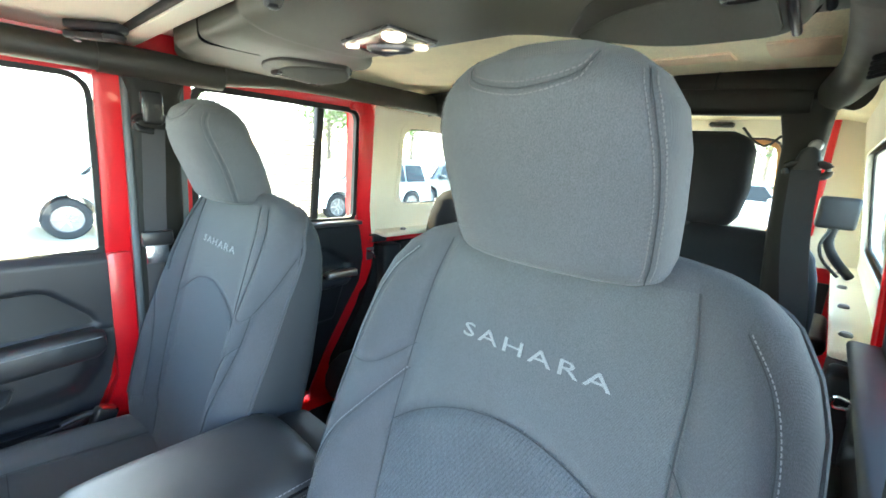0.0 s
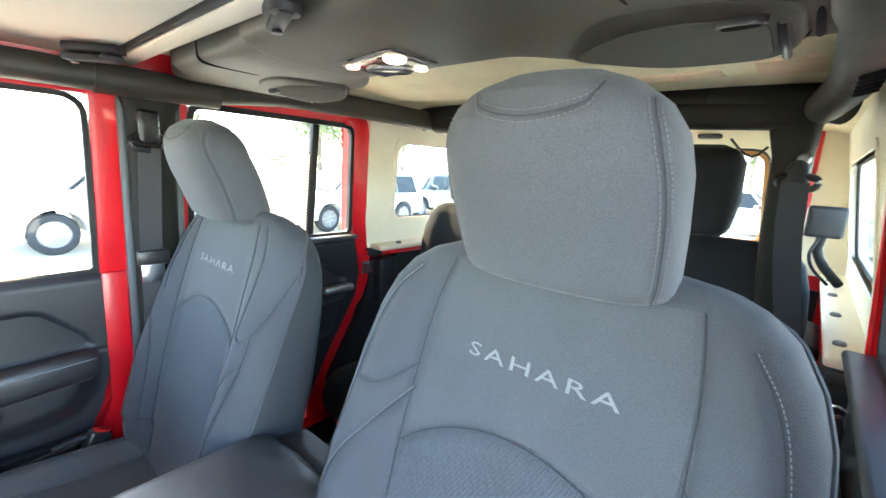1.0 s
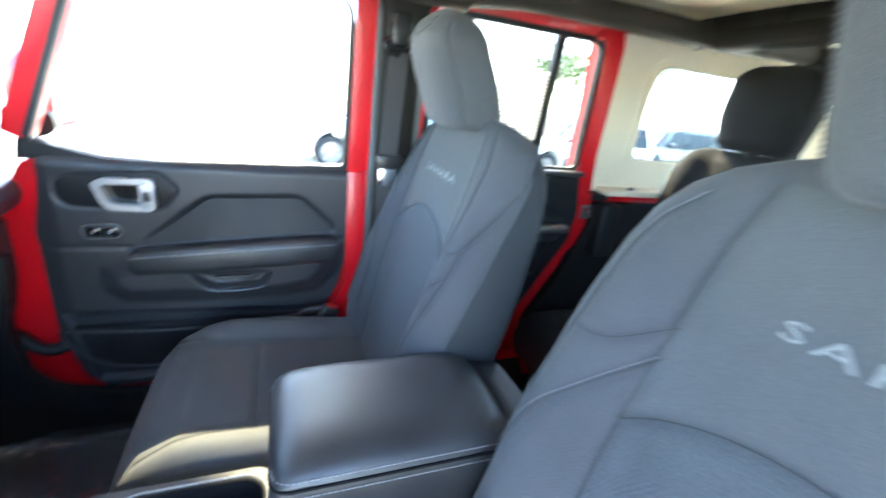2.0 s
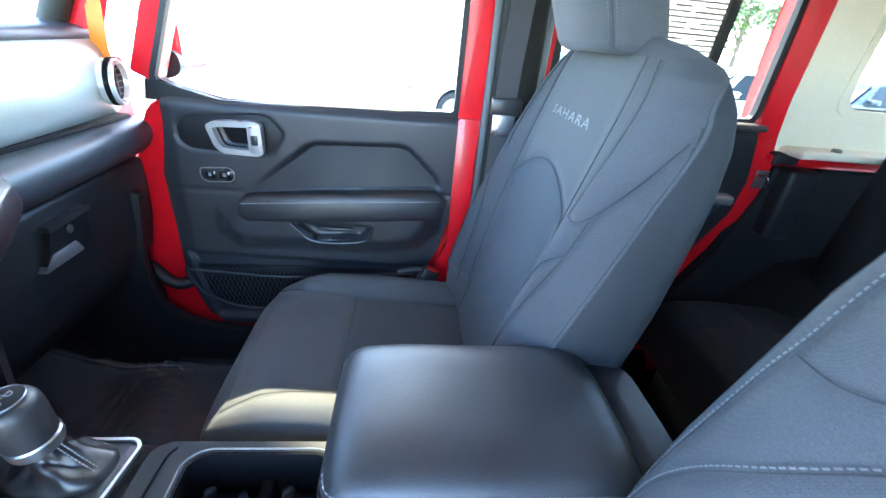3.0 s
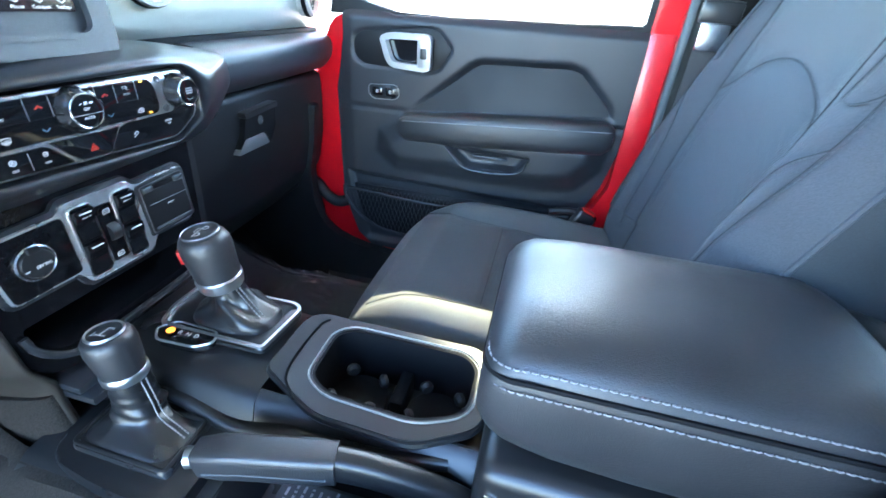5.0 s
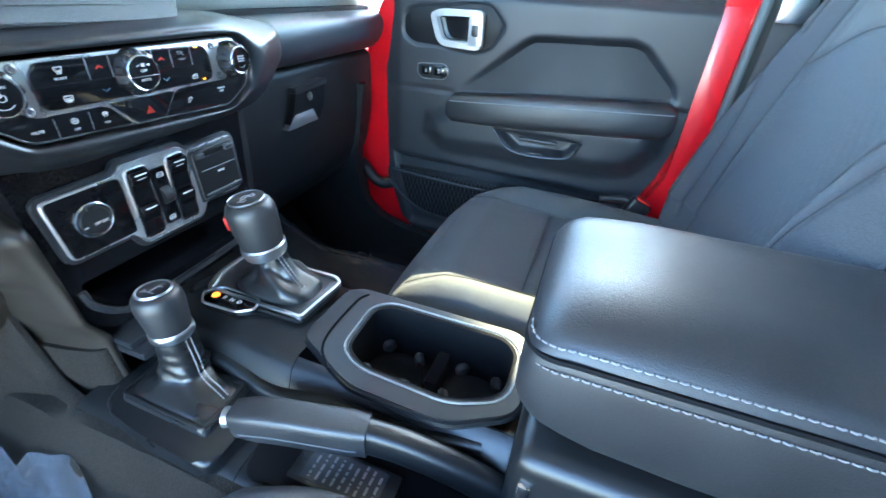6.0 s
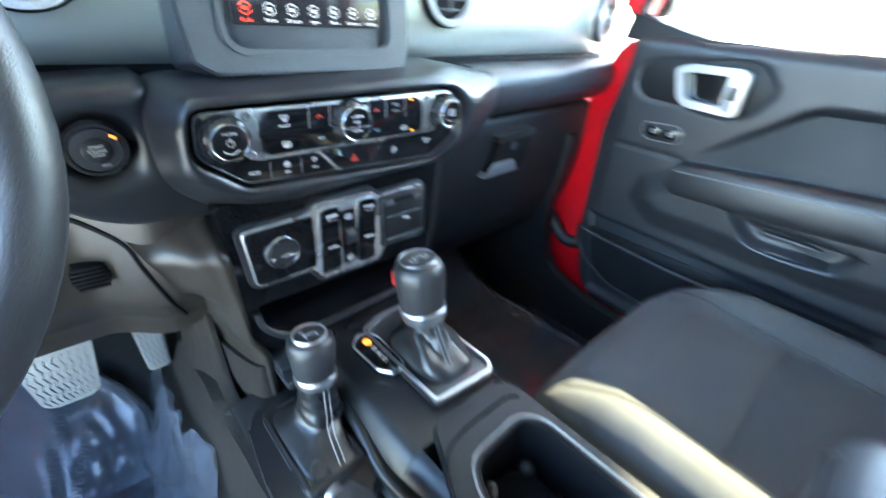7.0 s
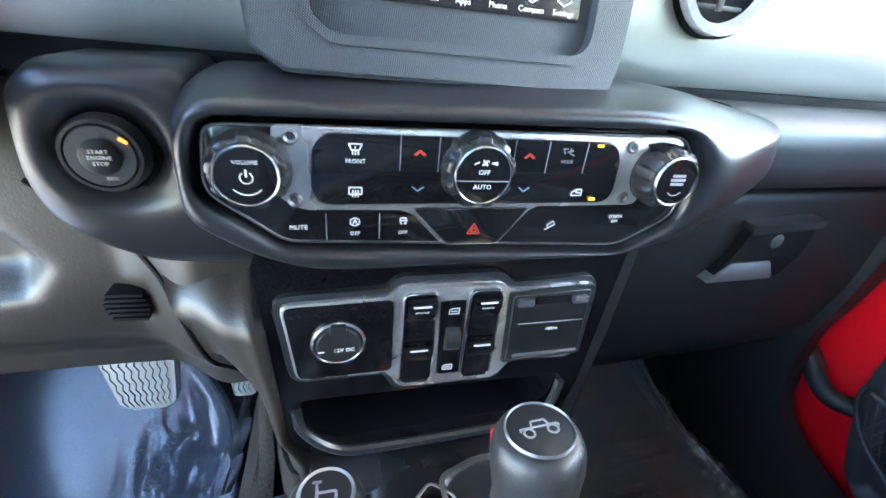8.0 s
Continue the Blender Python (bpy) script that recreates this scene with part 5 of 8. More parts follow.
    part("seams", merge(*[cord(hat, [(s * 0.100, 1.672), (s * 0.116, 1.60), (s * 0.113, 1.53), (s * 0.106, 1.503)], 0.0005) for s in (-1, 1)], cord(hat, [(-0.060, 1.684), (-0.048, 1.667), (0, 1.658), (0.048, 1.667), (0.060, 1.684)], 0.0005)), SEAM, head, "sunken dark seams", kind="stuff")
    part("stitching", merge(*ht), THREAD_HEAD, head, "soft grey double stitching", kind="stuff")
    for s in (-1, 1):
        part("post", tube([(cx + s * 0.06, -0.035 + dy, 1.46 - drop), (cx + s * 0.06, -0.035 + dy, 1.52 - drop)], 0.006, 12, None), CHROME, seat, "steel headrest post")
        part("guide", lathe([(0.0, 0), (0.014, 0), (0.015, 0.004), (0.012, 0.009), (0, 0.009)], 20, Matrix.Translation((cx + s * 0.06, -0.035 + dy, 1.508 - drop))), PLASTIC, seat, "black plastic guide")
    # cushion
    put_c = lambda p, q, y: (cx + p, y + dy + slide, q)
    cs = [([(-0.26, 0.36), (-0.152, 0.375), (0.152, 0.375), (0.26, 0.36)][1:3], 0.005, 0.006)]
    for s in (-1, 1):
        cs += [([(s * 0.148, 0.03), (s * 0.152, 0.3), (s * 0.158, 0.46), (s * 0.185, 0.56)], 0.005, 0.006), ([(s * 0.30, 0.05), (s * 0.30, 0.58)], 0.003, 0.004)]
    cshapes, cat = skin(np.r_[np.linspace(0.02, 0.52, 90), np.linspace(0.525, 0.612, 30)], cushion_ring, put_c, cs,
                        {"seat_cushion": None, "mesh_insert": lambda a, y: abs(a) < 0.15 and y < 0.375}, n=150)
    cush = part("seat_cushion", cshapes["seat_cushion"], CLOTH, seat, sharp=60)
    part("seams", merge(*[cord(cat, [(s * 0.148, 0.03), (s * 0.152, 0.3), (s * 0.158, 0.46), (s * 0.185, 0.56)]) for s in (-1, 1)], cord(cat, [(-0.152, 0.375), (0.152, 0.375)])), SEAM, cush, "sunken dark seams", kind="stuff")
    part("mesh_insert", cshapes["mesh_insert"], CLOTH_MESH, cush, "perforated grey mesh cloth", sharp=60)
    part("seat_base", box(cx - 0.225, cx + 0.225, 0.04 + dy, 0.52 + dy, 0.60, 0.745, 0.02, 3), PLASTIC, seat, "black plastic seat base")
    for s in (-1, 1):
        part("rail", box(cx + s * 0.19 - 0.02, cx + s * 0.19 + 0.02, 0.0 + dy, 0.54 + dy, 0.56, 0.61, 0.005), STEEL, seat, "dark steel floor rail")
    return seat


make_seat(SEAT_X, 0.0, "dark grey cloth passenger seat with embroidered backrest", (), 0.022)
make_seat(-SEAT_X - 0.016, -0.03, "dark grey cloth driver seat with embroidered backrest", [(0.150, 1.33), (0.20, 1.272), (0.25, 1.206), (0.278, 1.14), (0.30, 1.0)], 0.0, 0.045, 1.04)

# ---- dashboard ----
def extrude_x(profile, x0, x1, n=2, bow=None):
    """A closed (y, z) outline drawn along x; bow(x) gives a shift in y."""
    rings = []
    for x in np.linspace(x0, x1, n):
        dy = bow(x) if bow else 0
        rings.append([(x, y + dy, z) for y, z in profile])
    return loft(rings)


dash = thing("dashboard", (0, 1.0, 0.95), "black dashboard with satin silver fascia and round air vents", "dashboard")
top = rounded([(1.34, 1.30), (1.34, 1.40), (1.20, 1.445), (0.96, 1.447), (0.915, 1.437), (0.905, 1.415), (0.95, 1.40), (0.98, 1.30)], 0.012, 4)
part("dash_top", extrude_x(top, -0.73, 0.73, 30, lambda x: 0.03 * (x / 0.7) ** 2), PLASTIC_SOFT, dash, "black soft dash top", sharp=50)


def fascia(x0, x1):
    prof = curve_points([(0.925, 1.424, 0), (0.898, 1.405, 0), (0.884, 1.37, 0), (0.880, 1.33, 0), (0.886, 1.29, 0), (0.905, 1.262, 0), (0.925, 1.255, 0)], 0.008)
    front = [[(x, p.x + 0.03 * (x / 0.7) ** 2, p.y) for p in prof] for x in np.linspace(x0, x1, 24)]
    return sheet(np.array(front), (0, 0.03, 0))


part("fascia", fascia(0.128, 0.725), SILVER, dash, "satin silver fascia panel", sharp=60)
part("fascia", fascia(-0.60, -0.118), SILVER, dash, "satin silver fascia panel", sharp=60)
part("fascia_gap", box(-0.60, 0.72, 0.905, 0.96, 1.244, 1.264, 0.004), RECESS, dash)
# ledge below the passenger fascia
ledge = rounded([(0.92, 1.255), (0.868, 1.256), (0.842, 1.248), (0.834, 1.226), (0.842, 1.198), (0.87, 1.172), (0.94, 1.16)], [0.004, 0.012, 0.014, 0.016, 0.016, 0.014, 0.004], 5)
part("grab_ledge", extrude_x(ledge, 0.265, 0.735, 24, lambda x: 0.03 * (x / 0.7) ** 2), PLASTIC_SOFT, dash, "black padded ledge, blue sheen put into its colour", sharp=60)
# knee panels
glove = thing("glove_box", (0.43, 0.93, 0.95), "closed black glove box with recessed latch", "glove box")
gp = rounded([(0.94, 1.175), (0.884, 1.165), (0.882, 1.10), (0.886, 1.02), (0.905, 0.93), (0.95, 0.86), (1.0, 0.86), (1.0, 1.175)], 0.015, 4)
part("glove_door", extrude_x(gp, 0.168, 0.715, 20, lambda x: 0.02 * (x / 0.7) ** 2), PLASTIC, glove, sharp=55)
part("latch_recess", prism(rounded([(0.372, 1.124), (0.466, 1.130), (0.462, 1.092), (0.440, 1.062), (0.338, 1.060), (0.360, 1.092)], 0.006), "y", 0.876, 0.894, 0.002), RECESS, glove)
part("latch_bar", prism(rounded([(0.366, 1.133), (0.472, 1.139), (0.472, 1.128), (0.368, 1.122)], 0.003), "y", 0.872, 0.892, 0.002), PLASTIC_SMOOTH, glove, "smooth black latch bar")
part("latch_grip", prism(rounded([(0.362, 1.085), (0.418, 1.086), (0.432, 1.062), (0.334, 1.060)], 0.004), "y", 0.874, 0.892, 0.003), ALU, glove, "satin silver latch grip")
part("lock", lathe([(0, 0), (0.008, 0), (0.009, 0.004), (0.005, 0.005), (0, 0.004)], 18, Matrix.Translation((0.412, 0.878, 1.112)) @ pose(0, 0, 0, 90)), CHROME, glove, "small key lock")
part("under_cover", box(0.17, 0.70, 0.95, 1.22, 0.87, 0.90, 0.01), PLASTIC, glove)
part("cover_knob", tube([(0.62, 0.99, 0.905), (0.66, 0.98, 0.90), (0.69, 0.985, 0.905)], 0.012, 10, 0.01), PLASTIC, glove)

knee = thing("knee_panel", (-0.40, 0.93, 0.95), "plastic knee panel below the steering column, browned for bounced light", "dash panel")
kx, kz = np.linspace(-0.70, -0.135, 90), np.linspace(0.965, 1.235, 50)
KX, KZ = np.meshgrid(kx, kz)
low_edge = np.interp(KX, (-0.70, -0.30, -0.20, -0.155, -0.135), (0.955, 0.955, 0.952, 0.96, 0.985))
KZ = low_edge + (KZ - 0.965) / 0.27 * (1.235 - low_edge)
flatp = np.c_[KX.ravel(), KZ.ravel()]
KY = 0.895 + 0.02 * ((KZ - 1.1) / 0.12) ** 2 + 0.02 * smooth(1.03, 0.98, KZ)
KY -= 0.045 * smooth(-0.25, -0.175, KX) * smooth(1.21, 1.13, KZ)
KY += 0.03 * smooth(-0.010, 0.02, reach(flatp, [(-0.70, 1.16), (-0.335, 1.15), (-0.297, 1.10), (-0.315, 1.075), (-0.37, 1.07), (-0.70, 1.08)])).reshape(KX.shape)
part("panel", sheet(np.stack([KX, KY, KZ], -1), (0, 0.03, 0)), PLASTIC_WARM, knee, sharp=55)
for k in range(6):
    w = 0.017 - 0.0016 * abs(k - 2.5)
    part("grille_slot", prism(rounded([(-0.240 - w, 1.0570 + k * 0.0046), (-0.240 + w, 1.0560 + k * 0.0046), (-0.240 + w, 1.0585 + k * 0.0046), (-0.240 - w, 1.0595 + k * 0.0046)], 0.001), "y", 0.878, 0.905, 0.0005), RECESS, knee, "dark sensor slot")
gap_line = [(-0.29, 1.168), (-0.262, 1.150), (-0.248, 1.135), (-0.230, 1.123), (-0.207, 1.103), (-0.199, 1.077), (-0.187, 1.037), (-0.170, 0.985)]
gap_path = []
for gx, gz in [(p.x, p.y) for p in curve_points([(a, b, 0) for a, b in gap_line], 0.006)]:
    c = min(max((gx + 0.70) / 0.565 * 89, 0), 88.99)
    i = int(c)
    ys = [float(np.interp(gz, KZ[:, k], KY[:, k])) for k in (i, i + 1)]
    gap_path.append(Vector((gx, ys[0] + (ys[1] - ys[0]) * (c - i) - 0.0006, gz)))
part("panel_gap", sweep(gap_path, circle(0.0024, 6), (0, 0, 1)), RECESS, knee, "dark joint in the panel")
part("column_shroud", loft([[(-0.40 + a, y, z + b) for a, b in superring(32, 3.5, w, h)] for y, z, w, h in ((0.94, 1.245, 0.10, 0.075), (0.84, 1.265, 0.085, 0.062), (0.74, 1.28, 0.07, 0.05), (0.70, 1.285, 0.055, 0.04))]), PLASTIC, knee, "black steering column shroud")
part("cowl", loft([[(-0.42 + a, y, 1.37 + b) for a, b in superring(40, 3.0, w, h)] for y, w, h in ((0.98, 0.18, 0.075), (0.90, 0.18, 0.075), (0.86, 0.172, 0.068))]), PLASTIC_SOFT, knee, "instrument cowl")


RIM = mat("bright_satin_rim", (0.82, 0.83, 0.82), 0.3, 0.35, var=0.03)
VANE = mat("vane_plastic", (0.045, 0.046, 0.048), 0.4, var=0.08)


def vent(x, y, z, r, turn=0):
    v = thing("air_vent", (x, y, z), "round air vent with bright silver rim and black vanes", "air vent", "air vents")
    m = Matrix.Translation((x, y, z)) @ pose(0, 0, 0, 90, 0, turn)
    part("rim", lathe([(r * 0.76, -0.012), (r * 0.78, 0.004), (r * 0.86, 0.012), (r * 0.97, 0.010), (r, 0.002), (r, -0.02), (r * 0.78, -0.02)], 48, m), RIM, v, "bright silver rim", sharp=50)
    part("rim_groove", lathe([(r * 1.0, 0.0015), (r * 1.005, 0.004), (r * 1.03, 0.004), (r * 1.035, -0.006), (r * 1.0, -0.006)], 48, m), RECESS, v, "dark groove round the rim")
    part("barrel", lathe([(r * 0.79, 0.0), (r * 0.78, -0.035), (0.0, -0.036), (0, -0.032), (r * 0.70, -0.03), (r * 0.74, 0.0)], 40, m), RECESS, v)
    for k in range(-2, 3):
        h = k * r * 0.27
        w = math.sqrt(max(0.0, (r * 0.74) ** 2 - h * h))
        part("vane", moved(box(-w, w, h - 0.002, h + 0.002, -0.020, 0.002, 0.0015), m), VANE, v)
    part("vane_stem", moved(box(-0.003, 0.003, -r * 0.6, r * 0.6, -0.02, 0.0035, 0.001), m), VANE, v)


vent(0.225, 0.880, 1.352, 0.047)
vent(-0.215, 0.878, 1.352, 0.047)
vent(0.682, 0.898, 1.335, 0.047, 12)

# ---- centre stack ----
stack = thing("centre_stack", (0, 0.86, 0.95), "black centre stack moulding with raised control surround", "dash panel")
PANEL = rounded([(-0.145, 1.204), (-0.141, 1.241), (0.150, 1.2445), (0.165, 1.221), (0.160, 1.186), (0.121, 1.164), (-0.106, 1.173), (-0.119, 1.184)], [0.01, 0.01, 0.012, 0.008, 0.01, 0.01, 0.01, 0.006], 4)


def spokes_ring(poly, centre, y, squeeze=1.0, n=240):
    """The outline of a polygon, met by n rays from a middle, at one depth."""
    cx, cz = centre
    out = []
    for i in range(n):
        a = 2 * math.pi * i / n
        dx, dz = math.cos(a) / squeeze, math.sin(a)
        best = 0.0
        for (x0, z0), (x1, z1) in zip(poly, poly[1:] + poly[:1]):
            ex, ez = x1 - x0, z1 - z0
            det = dx * -ez + ex * dz
            if abs(det) < 1e-12:
                continue
            t = ((x0 - cx) * -ez + ex * (z0 - cz)) / det
            u = (dx * (z0 - cz) - dz * (x0 - cx)) / det
            if t > 0 and -1e-6 <= u <= 1 + 1e-6:
                best = max(best, t)
        out.append((cx + dx * best, y, cz + dz * best))
    return out


def between(r0, r1, k, y):
    return [(p[0] + (q[0] - p[0]) * k, y, p[2] + (q[2] - p[2]) * k) for p, q in zip(r0, r1)]


MID, SQ = (0.02, 1.202), 0.32
pod_out = rounded([(-0.168, 1.164), (-0.170, 1.236), (-0.152, 1.259), (-0.04, 1.261), (0.169, 1.269), (0.304, 1.246), (0.314, 1.204), (0.249, 1.143), (0.171, 1.129), (-0.092, 1.120), (-0.128, 1.130)], [0.02, 0.02, 0.014, 0.05, 0.03, 0.012, 0.014, 0.03, 0.03, 0.03, 0.02], 6)
pod_crest = rounded([(-0.155, 1.187), (-0.154, 1.234), (-0.142, 1.252), (0.121, 1.258), (0.166, 1.250), (0.203, 1.224), (0.180, 1.180), (0.128, 1.158), (-0.089, 1.155), (-0.118, 1.165)], [0.014, 0.016, 0.014, 0.03, 0.02, 0.02, 0.02, 0.02, 0.02, 0.014], 6)
ro0, rc, rp = spokes_ring(pod_out, MID, 0.85, SQ), spokes_ring(pod_crest, MID, 0.782, SQ), spokes_ring(inset(PANEL, -0.004), MID, 0.782, SQ)
part("surround", loft([between(ro0, rc, 0.0, 0.885), between(ro0, rc, 0.0, 0.852), between(ro0, rc, 0.10, 0.836), between(ro0, rc, 0.30, 0.821), between(ro0, rc, 0.62, 0.803), between(ro0, rc, 0.88, 0.788), between(rc, rp, 0.15, 0.7815), between(rc, rp, 0.5, 0.7795), between(rc, rp, 0.88, 0.7805), between(rc, rp, 1.0, 0.783), spokes_ring(inset(PANEL, -0.002), MID, 0.796, SQ)], cap=False), STACK_BLACK, stack, "satin black control surround", sharp=180)
BTN = (-0.2048, 1.2085)
lobe = rounded([(-0.252, 1.244), (-0.236, 1.258), (-0.155, 1.2615), (-0.138, 1.19), (-0.110, 1.118), (-0.194, 1.125), (-0.226, 1.140), (-0.249, 1.160), (-0.257, 1.188)], [0.016, 0.016, 0.01, 0.01, 0.01, 0.03, 0.02, 0.02, 0.02], 6)
lr = spokes_ring(lobe, BTN, 0.85, 1.0, 120)
dish = [(BTN[0] + 0.0288 * math.cos(2 * math.pi * i / 120), 0.836, BTN[1] + 0.0288 * math.sin(2 * math.pi * i / 120)) for i in range(120)]
well = [(BTN[0] + 0.0250 * math.cos(2 * math.pi * i / 120), 0.845, BTN[1] + 0.0250 * math.sin(2 * math.pi * i / 120)) for i in range(120)]
part("button_lobe", loft([between(lr, dish, 0.0, 0.90), between(lr, dish, 0.0, 0.856), between(lr, dish, 0.12, 0.843), between(lr, dish, 0.3, 0.836), between(lr, dish, 0.7, 0.834), between(lr, dish, 1.0, 0.8365), well]), STACK_BLACK, stack, "satin black lobe round the start button", sharp=180)
# lower face with the tray
face = rounded([(-0.132, 1.145), (0.158, 1.145), (0.148, 0.985), (0.125, 0.942), (-0.094, 0.938), (-0.121, 0.968)], [0.003, 0.003, 0.02, 0.02, 0.02, 0.02], 5)
tray_hole = rounded([(-0.109, 1.014), (0.124, 1.012), (0.120, 0.985), (0.106, 0.970), (-0.078, 0.965), (-0.106, 0.986)], [0.006, 0.006, 0.01, 0.014, 0.014, 0.01], 5)
part("lower_face", band(face, tray_hole, "y", 0.812, 0.90), PIANO, stack, "gloss black lower face")
part("tray_back", box(-0.12, 0.14, 0.90, 0.91, 0.93, 1.03, 0.002), RECESS, stack)
part("tray_lip", tube([(-0.112, 0.810, 1.006), (-0.107, 0.806, 0.984), (-0.080, 0.802, 0.961), (-0.04, 0.801, 0.958), (0.08, 0.801, 0.962), (0.110, 0.802, 0.967), (0.123, 0.806, 0.984), (0.128, 0.810, 1.004)], 0.0045, 8, 0.008), STACK_BLACK, stack)
for k, (y, z) in enumerate(((0.79, 0.934), (0.775, 0.922))):
    part("step", box(-0.105, 0.128, y - 0.01, y + 0.06, z - 0.012, z, 0.004), STACK_BLACK, stack)
part("cheek", loft([[(0.158 + dx + a, y, z) for a, y in ((0, 0.815), (0.018, 0.82), (0.03, 0.85), (0.03, 1.0), (0, 1.0))] for dx, z in ((0, 1.145), (-0.004, 1.05), (-0.014, 0.95), (-0.02, 0.85))]), PLASTIC, stack, "side cheek of the stack")
CZ, CU = np.linspace(0.84, 1.158, 50), np.linspace(0, 1, 28)
XL = np.interp(CZ, (0.84, 0.95, 1.02, 1.04, 1.075, 1.11, 1.135, 1.158), (-0.150, -0.152, -0.162, -0.172, -0.188, -0.206, -0.222, -0.235))
XR = np.interp(CZ, (0.84, 0.938, 0.97, 1.06, 1.158), (-0.10, -0.104, -0.120, -0.126, -0.133))
GX = XR[:, None] + (XL - XR)[:, None] * CU[None]
low = smooth(1.05, 0.98, CZ)[:, None]
GY = 0.052 * smooth(1.085, 1.14, CZ)[:, None] + 0.812 - 0.006 * np.exp(-((CU[None] - 0.12) / 0.12) ** 2) + (0.030 + 0.10 * low) * smooth(0.15, 1.0, CU)[None] ** 1.5 + 0.018 * smooth(1.08, 1.158, CZ)[:, None]
part("cheek", sheet(np.stack([GX, GY, np.repeat(CZ[:, None], len(CU), 1)], -1), (0.0, 0.06, 0)), PLASTIC_WARM, stack, "smooth flank of the stack, browned for bounced light", sharp=60)

LZ = np.linspace(0.60, 0.925, 40)
LX1 = np.interp(LZ, (0.60, 0.70, 0.84, 0.925), (-0.225, -0.205, -0.172, -0.162))
LX0 = np.interp(LZ, (0.60, 0.84, 0.925), (-0.10, -0.10, -0.104))
TX = LX0[:, None] + (LX1 - LX0)[:, None] * CU[None]
TY = 0.809 + 0.150 * smooth(0.15, 1.0, CU)[None] ** 1.5 - 0.02 * smooth(0.80, 0.60, LZ)[:, None]
solo("trim_tunnel", sheet(np.stack([TX, TY, np.repeat(LZ[:, None], len(CU), 1)], -1), (0.0, 0.05, 0)), TUNNEL, "black carpet below the centre stack, browned for bounced light", "carpet", kind="structure", sharp=60)

# start button in its own round recess
start = thing("start_button", (-0.2085, 0.828, 1.212), "round black engine start button with lit orange mark", "button")
sm = Matrix.Translation((-0.2085, 0.836, 1.2085)) @ pose(0, 0, 0, 90)
part("bezel", lathe([(0.0, 0), (0.0285, 0), (0.0285, 0.006), (0.026, 0.010), (0.0235, 0.010), (0.022, 0.006), (0, 0.006)], 48, sm), PLASTIC_SMOOTH, start, sharp=50)
part("cap", lathe([(0, 0.004), (0.0225, 0.004), (0.0225, 0.009), (0.0215, 0.0105), (0, 0.0108)], 48, sm), PLASTIC_SOFT, start, sharp=50)
part("centre", lathe([(0, 0.0105), (0.0130, 0.0105), (0.0132, 0.0118), (0.012, 0.0126), (0, 0.0126)], 40, sm), PLASTIC, start, sharp=50)


def words(parent, text, x, y, z, size, material=WHITE_MARK, spread=1.05, label="white printed word"):
    return lettering("word", text, size, material, parent, Matrix.Translation((x, y, z)) @ pose(0, 0, 0, 90), label, depth=0.0002, spread=spread)


for k, t in enumerate(("START", "ENGINE", "STOP")):
    words(start, t, -0.2085, 0.8232, 1.2126 - 0.0043 * k, 0.0041)
part("lamp", moved(box(-0.0030, 0.0030, 0.8248, 0.8258, -0.0013, 0.0013, 0.0005), Matrix.Translation((-0.1925, 0, 1.2205)) @ pose(0, 0, 0, 0, 35, 0)), ORANGE_LAMP, start, "lit orange run mark")
part("mark", box(-0.2085, -0.2005, 0.8250, 0.8262, 1.191, 1.194, 0.0005), GREY_MARK, start, "small grey mark")
start.matrix_basis = Matrix.Translation((0.0037, 0.0015, 0)) @ start.matrix_basis @ Matrix.Diagonal((0.80, 1, 0.80, 1))

# ---- climate control panel ----
hvac = thing("climate_panel", (0.01, 0.79, 1.205), "gloss black climate panel with silver frame and three knobs", "control panel")
part("plate", prism(PANEL, "y", 0.786, 0.80, 0.002), GLOSS, hvac)
part("plate_rim", sweep([Vector((x, 0.7858, z)) for x, z in inset(PANEL, 0.0008)], circle(0.0009, 6), (0, 1, 0), closed=True), STEEL, hvac, "thin grey edge")
silver = rounded([(-0.108, 1.2415), (0.118, 1.2425), (0.1265, 1.222), (0.124, 1.1965), (0.046, 1.1960), (0.026, 1.1695), (-0.011, 1.1695), (-0.035, 1.1940), (-0.096, 1.1945), (-0.109, 1.204)], [0.004, 0.006, 0.004, 0.006, 0.004, 0.003, 0.003, 0.004, 0.004, 0.004], 3)
part("frame", prism(silver, "y", 0.7835, 0.787, 0.0008), SATIN, hvac, "brushed silver frame", sharp=30)
part("display", prism(rounded([(-0.082, 1.2385), (0.092, 1.2395), (0.100, 1.230), (0.101, 1.205), (0.096, 1.1995), (-0.084, 1.1985), (-0.090, 1.206), (-0.089, 1.231)], 0.004, 3), "y", 0.7812, 0.785, 0.0006), GLOSS, hvac, "gloss black display strip")
part("hazard_cell", prism(rounded([(-0.032, 1.1955), (0.043, 1.1955), (0.0245, 1.1715), (-0.0095, 1.1715)], 0.002, 3), "y", 0.7815, 0.785, 0.0006), GLOSS, hvac)
for x, z in ((-0.099, 1.2355), (-0.0985, 1.2005), (0.108, 1.2365), (0.1115, 1.2025)):
    part("screw", lathe([(0, 0), (0.0042, 0), (0.0042, 0.0015), (0.003, 0.0022), (0.0018, 0.0012), (0, 0.0012)], 16, Matrix.Translation((x, 0.7838, z)) @ pose(0, 0, 0, 90)), STEEL, hvac, "recessed steel screw")


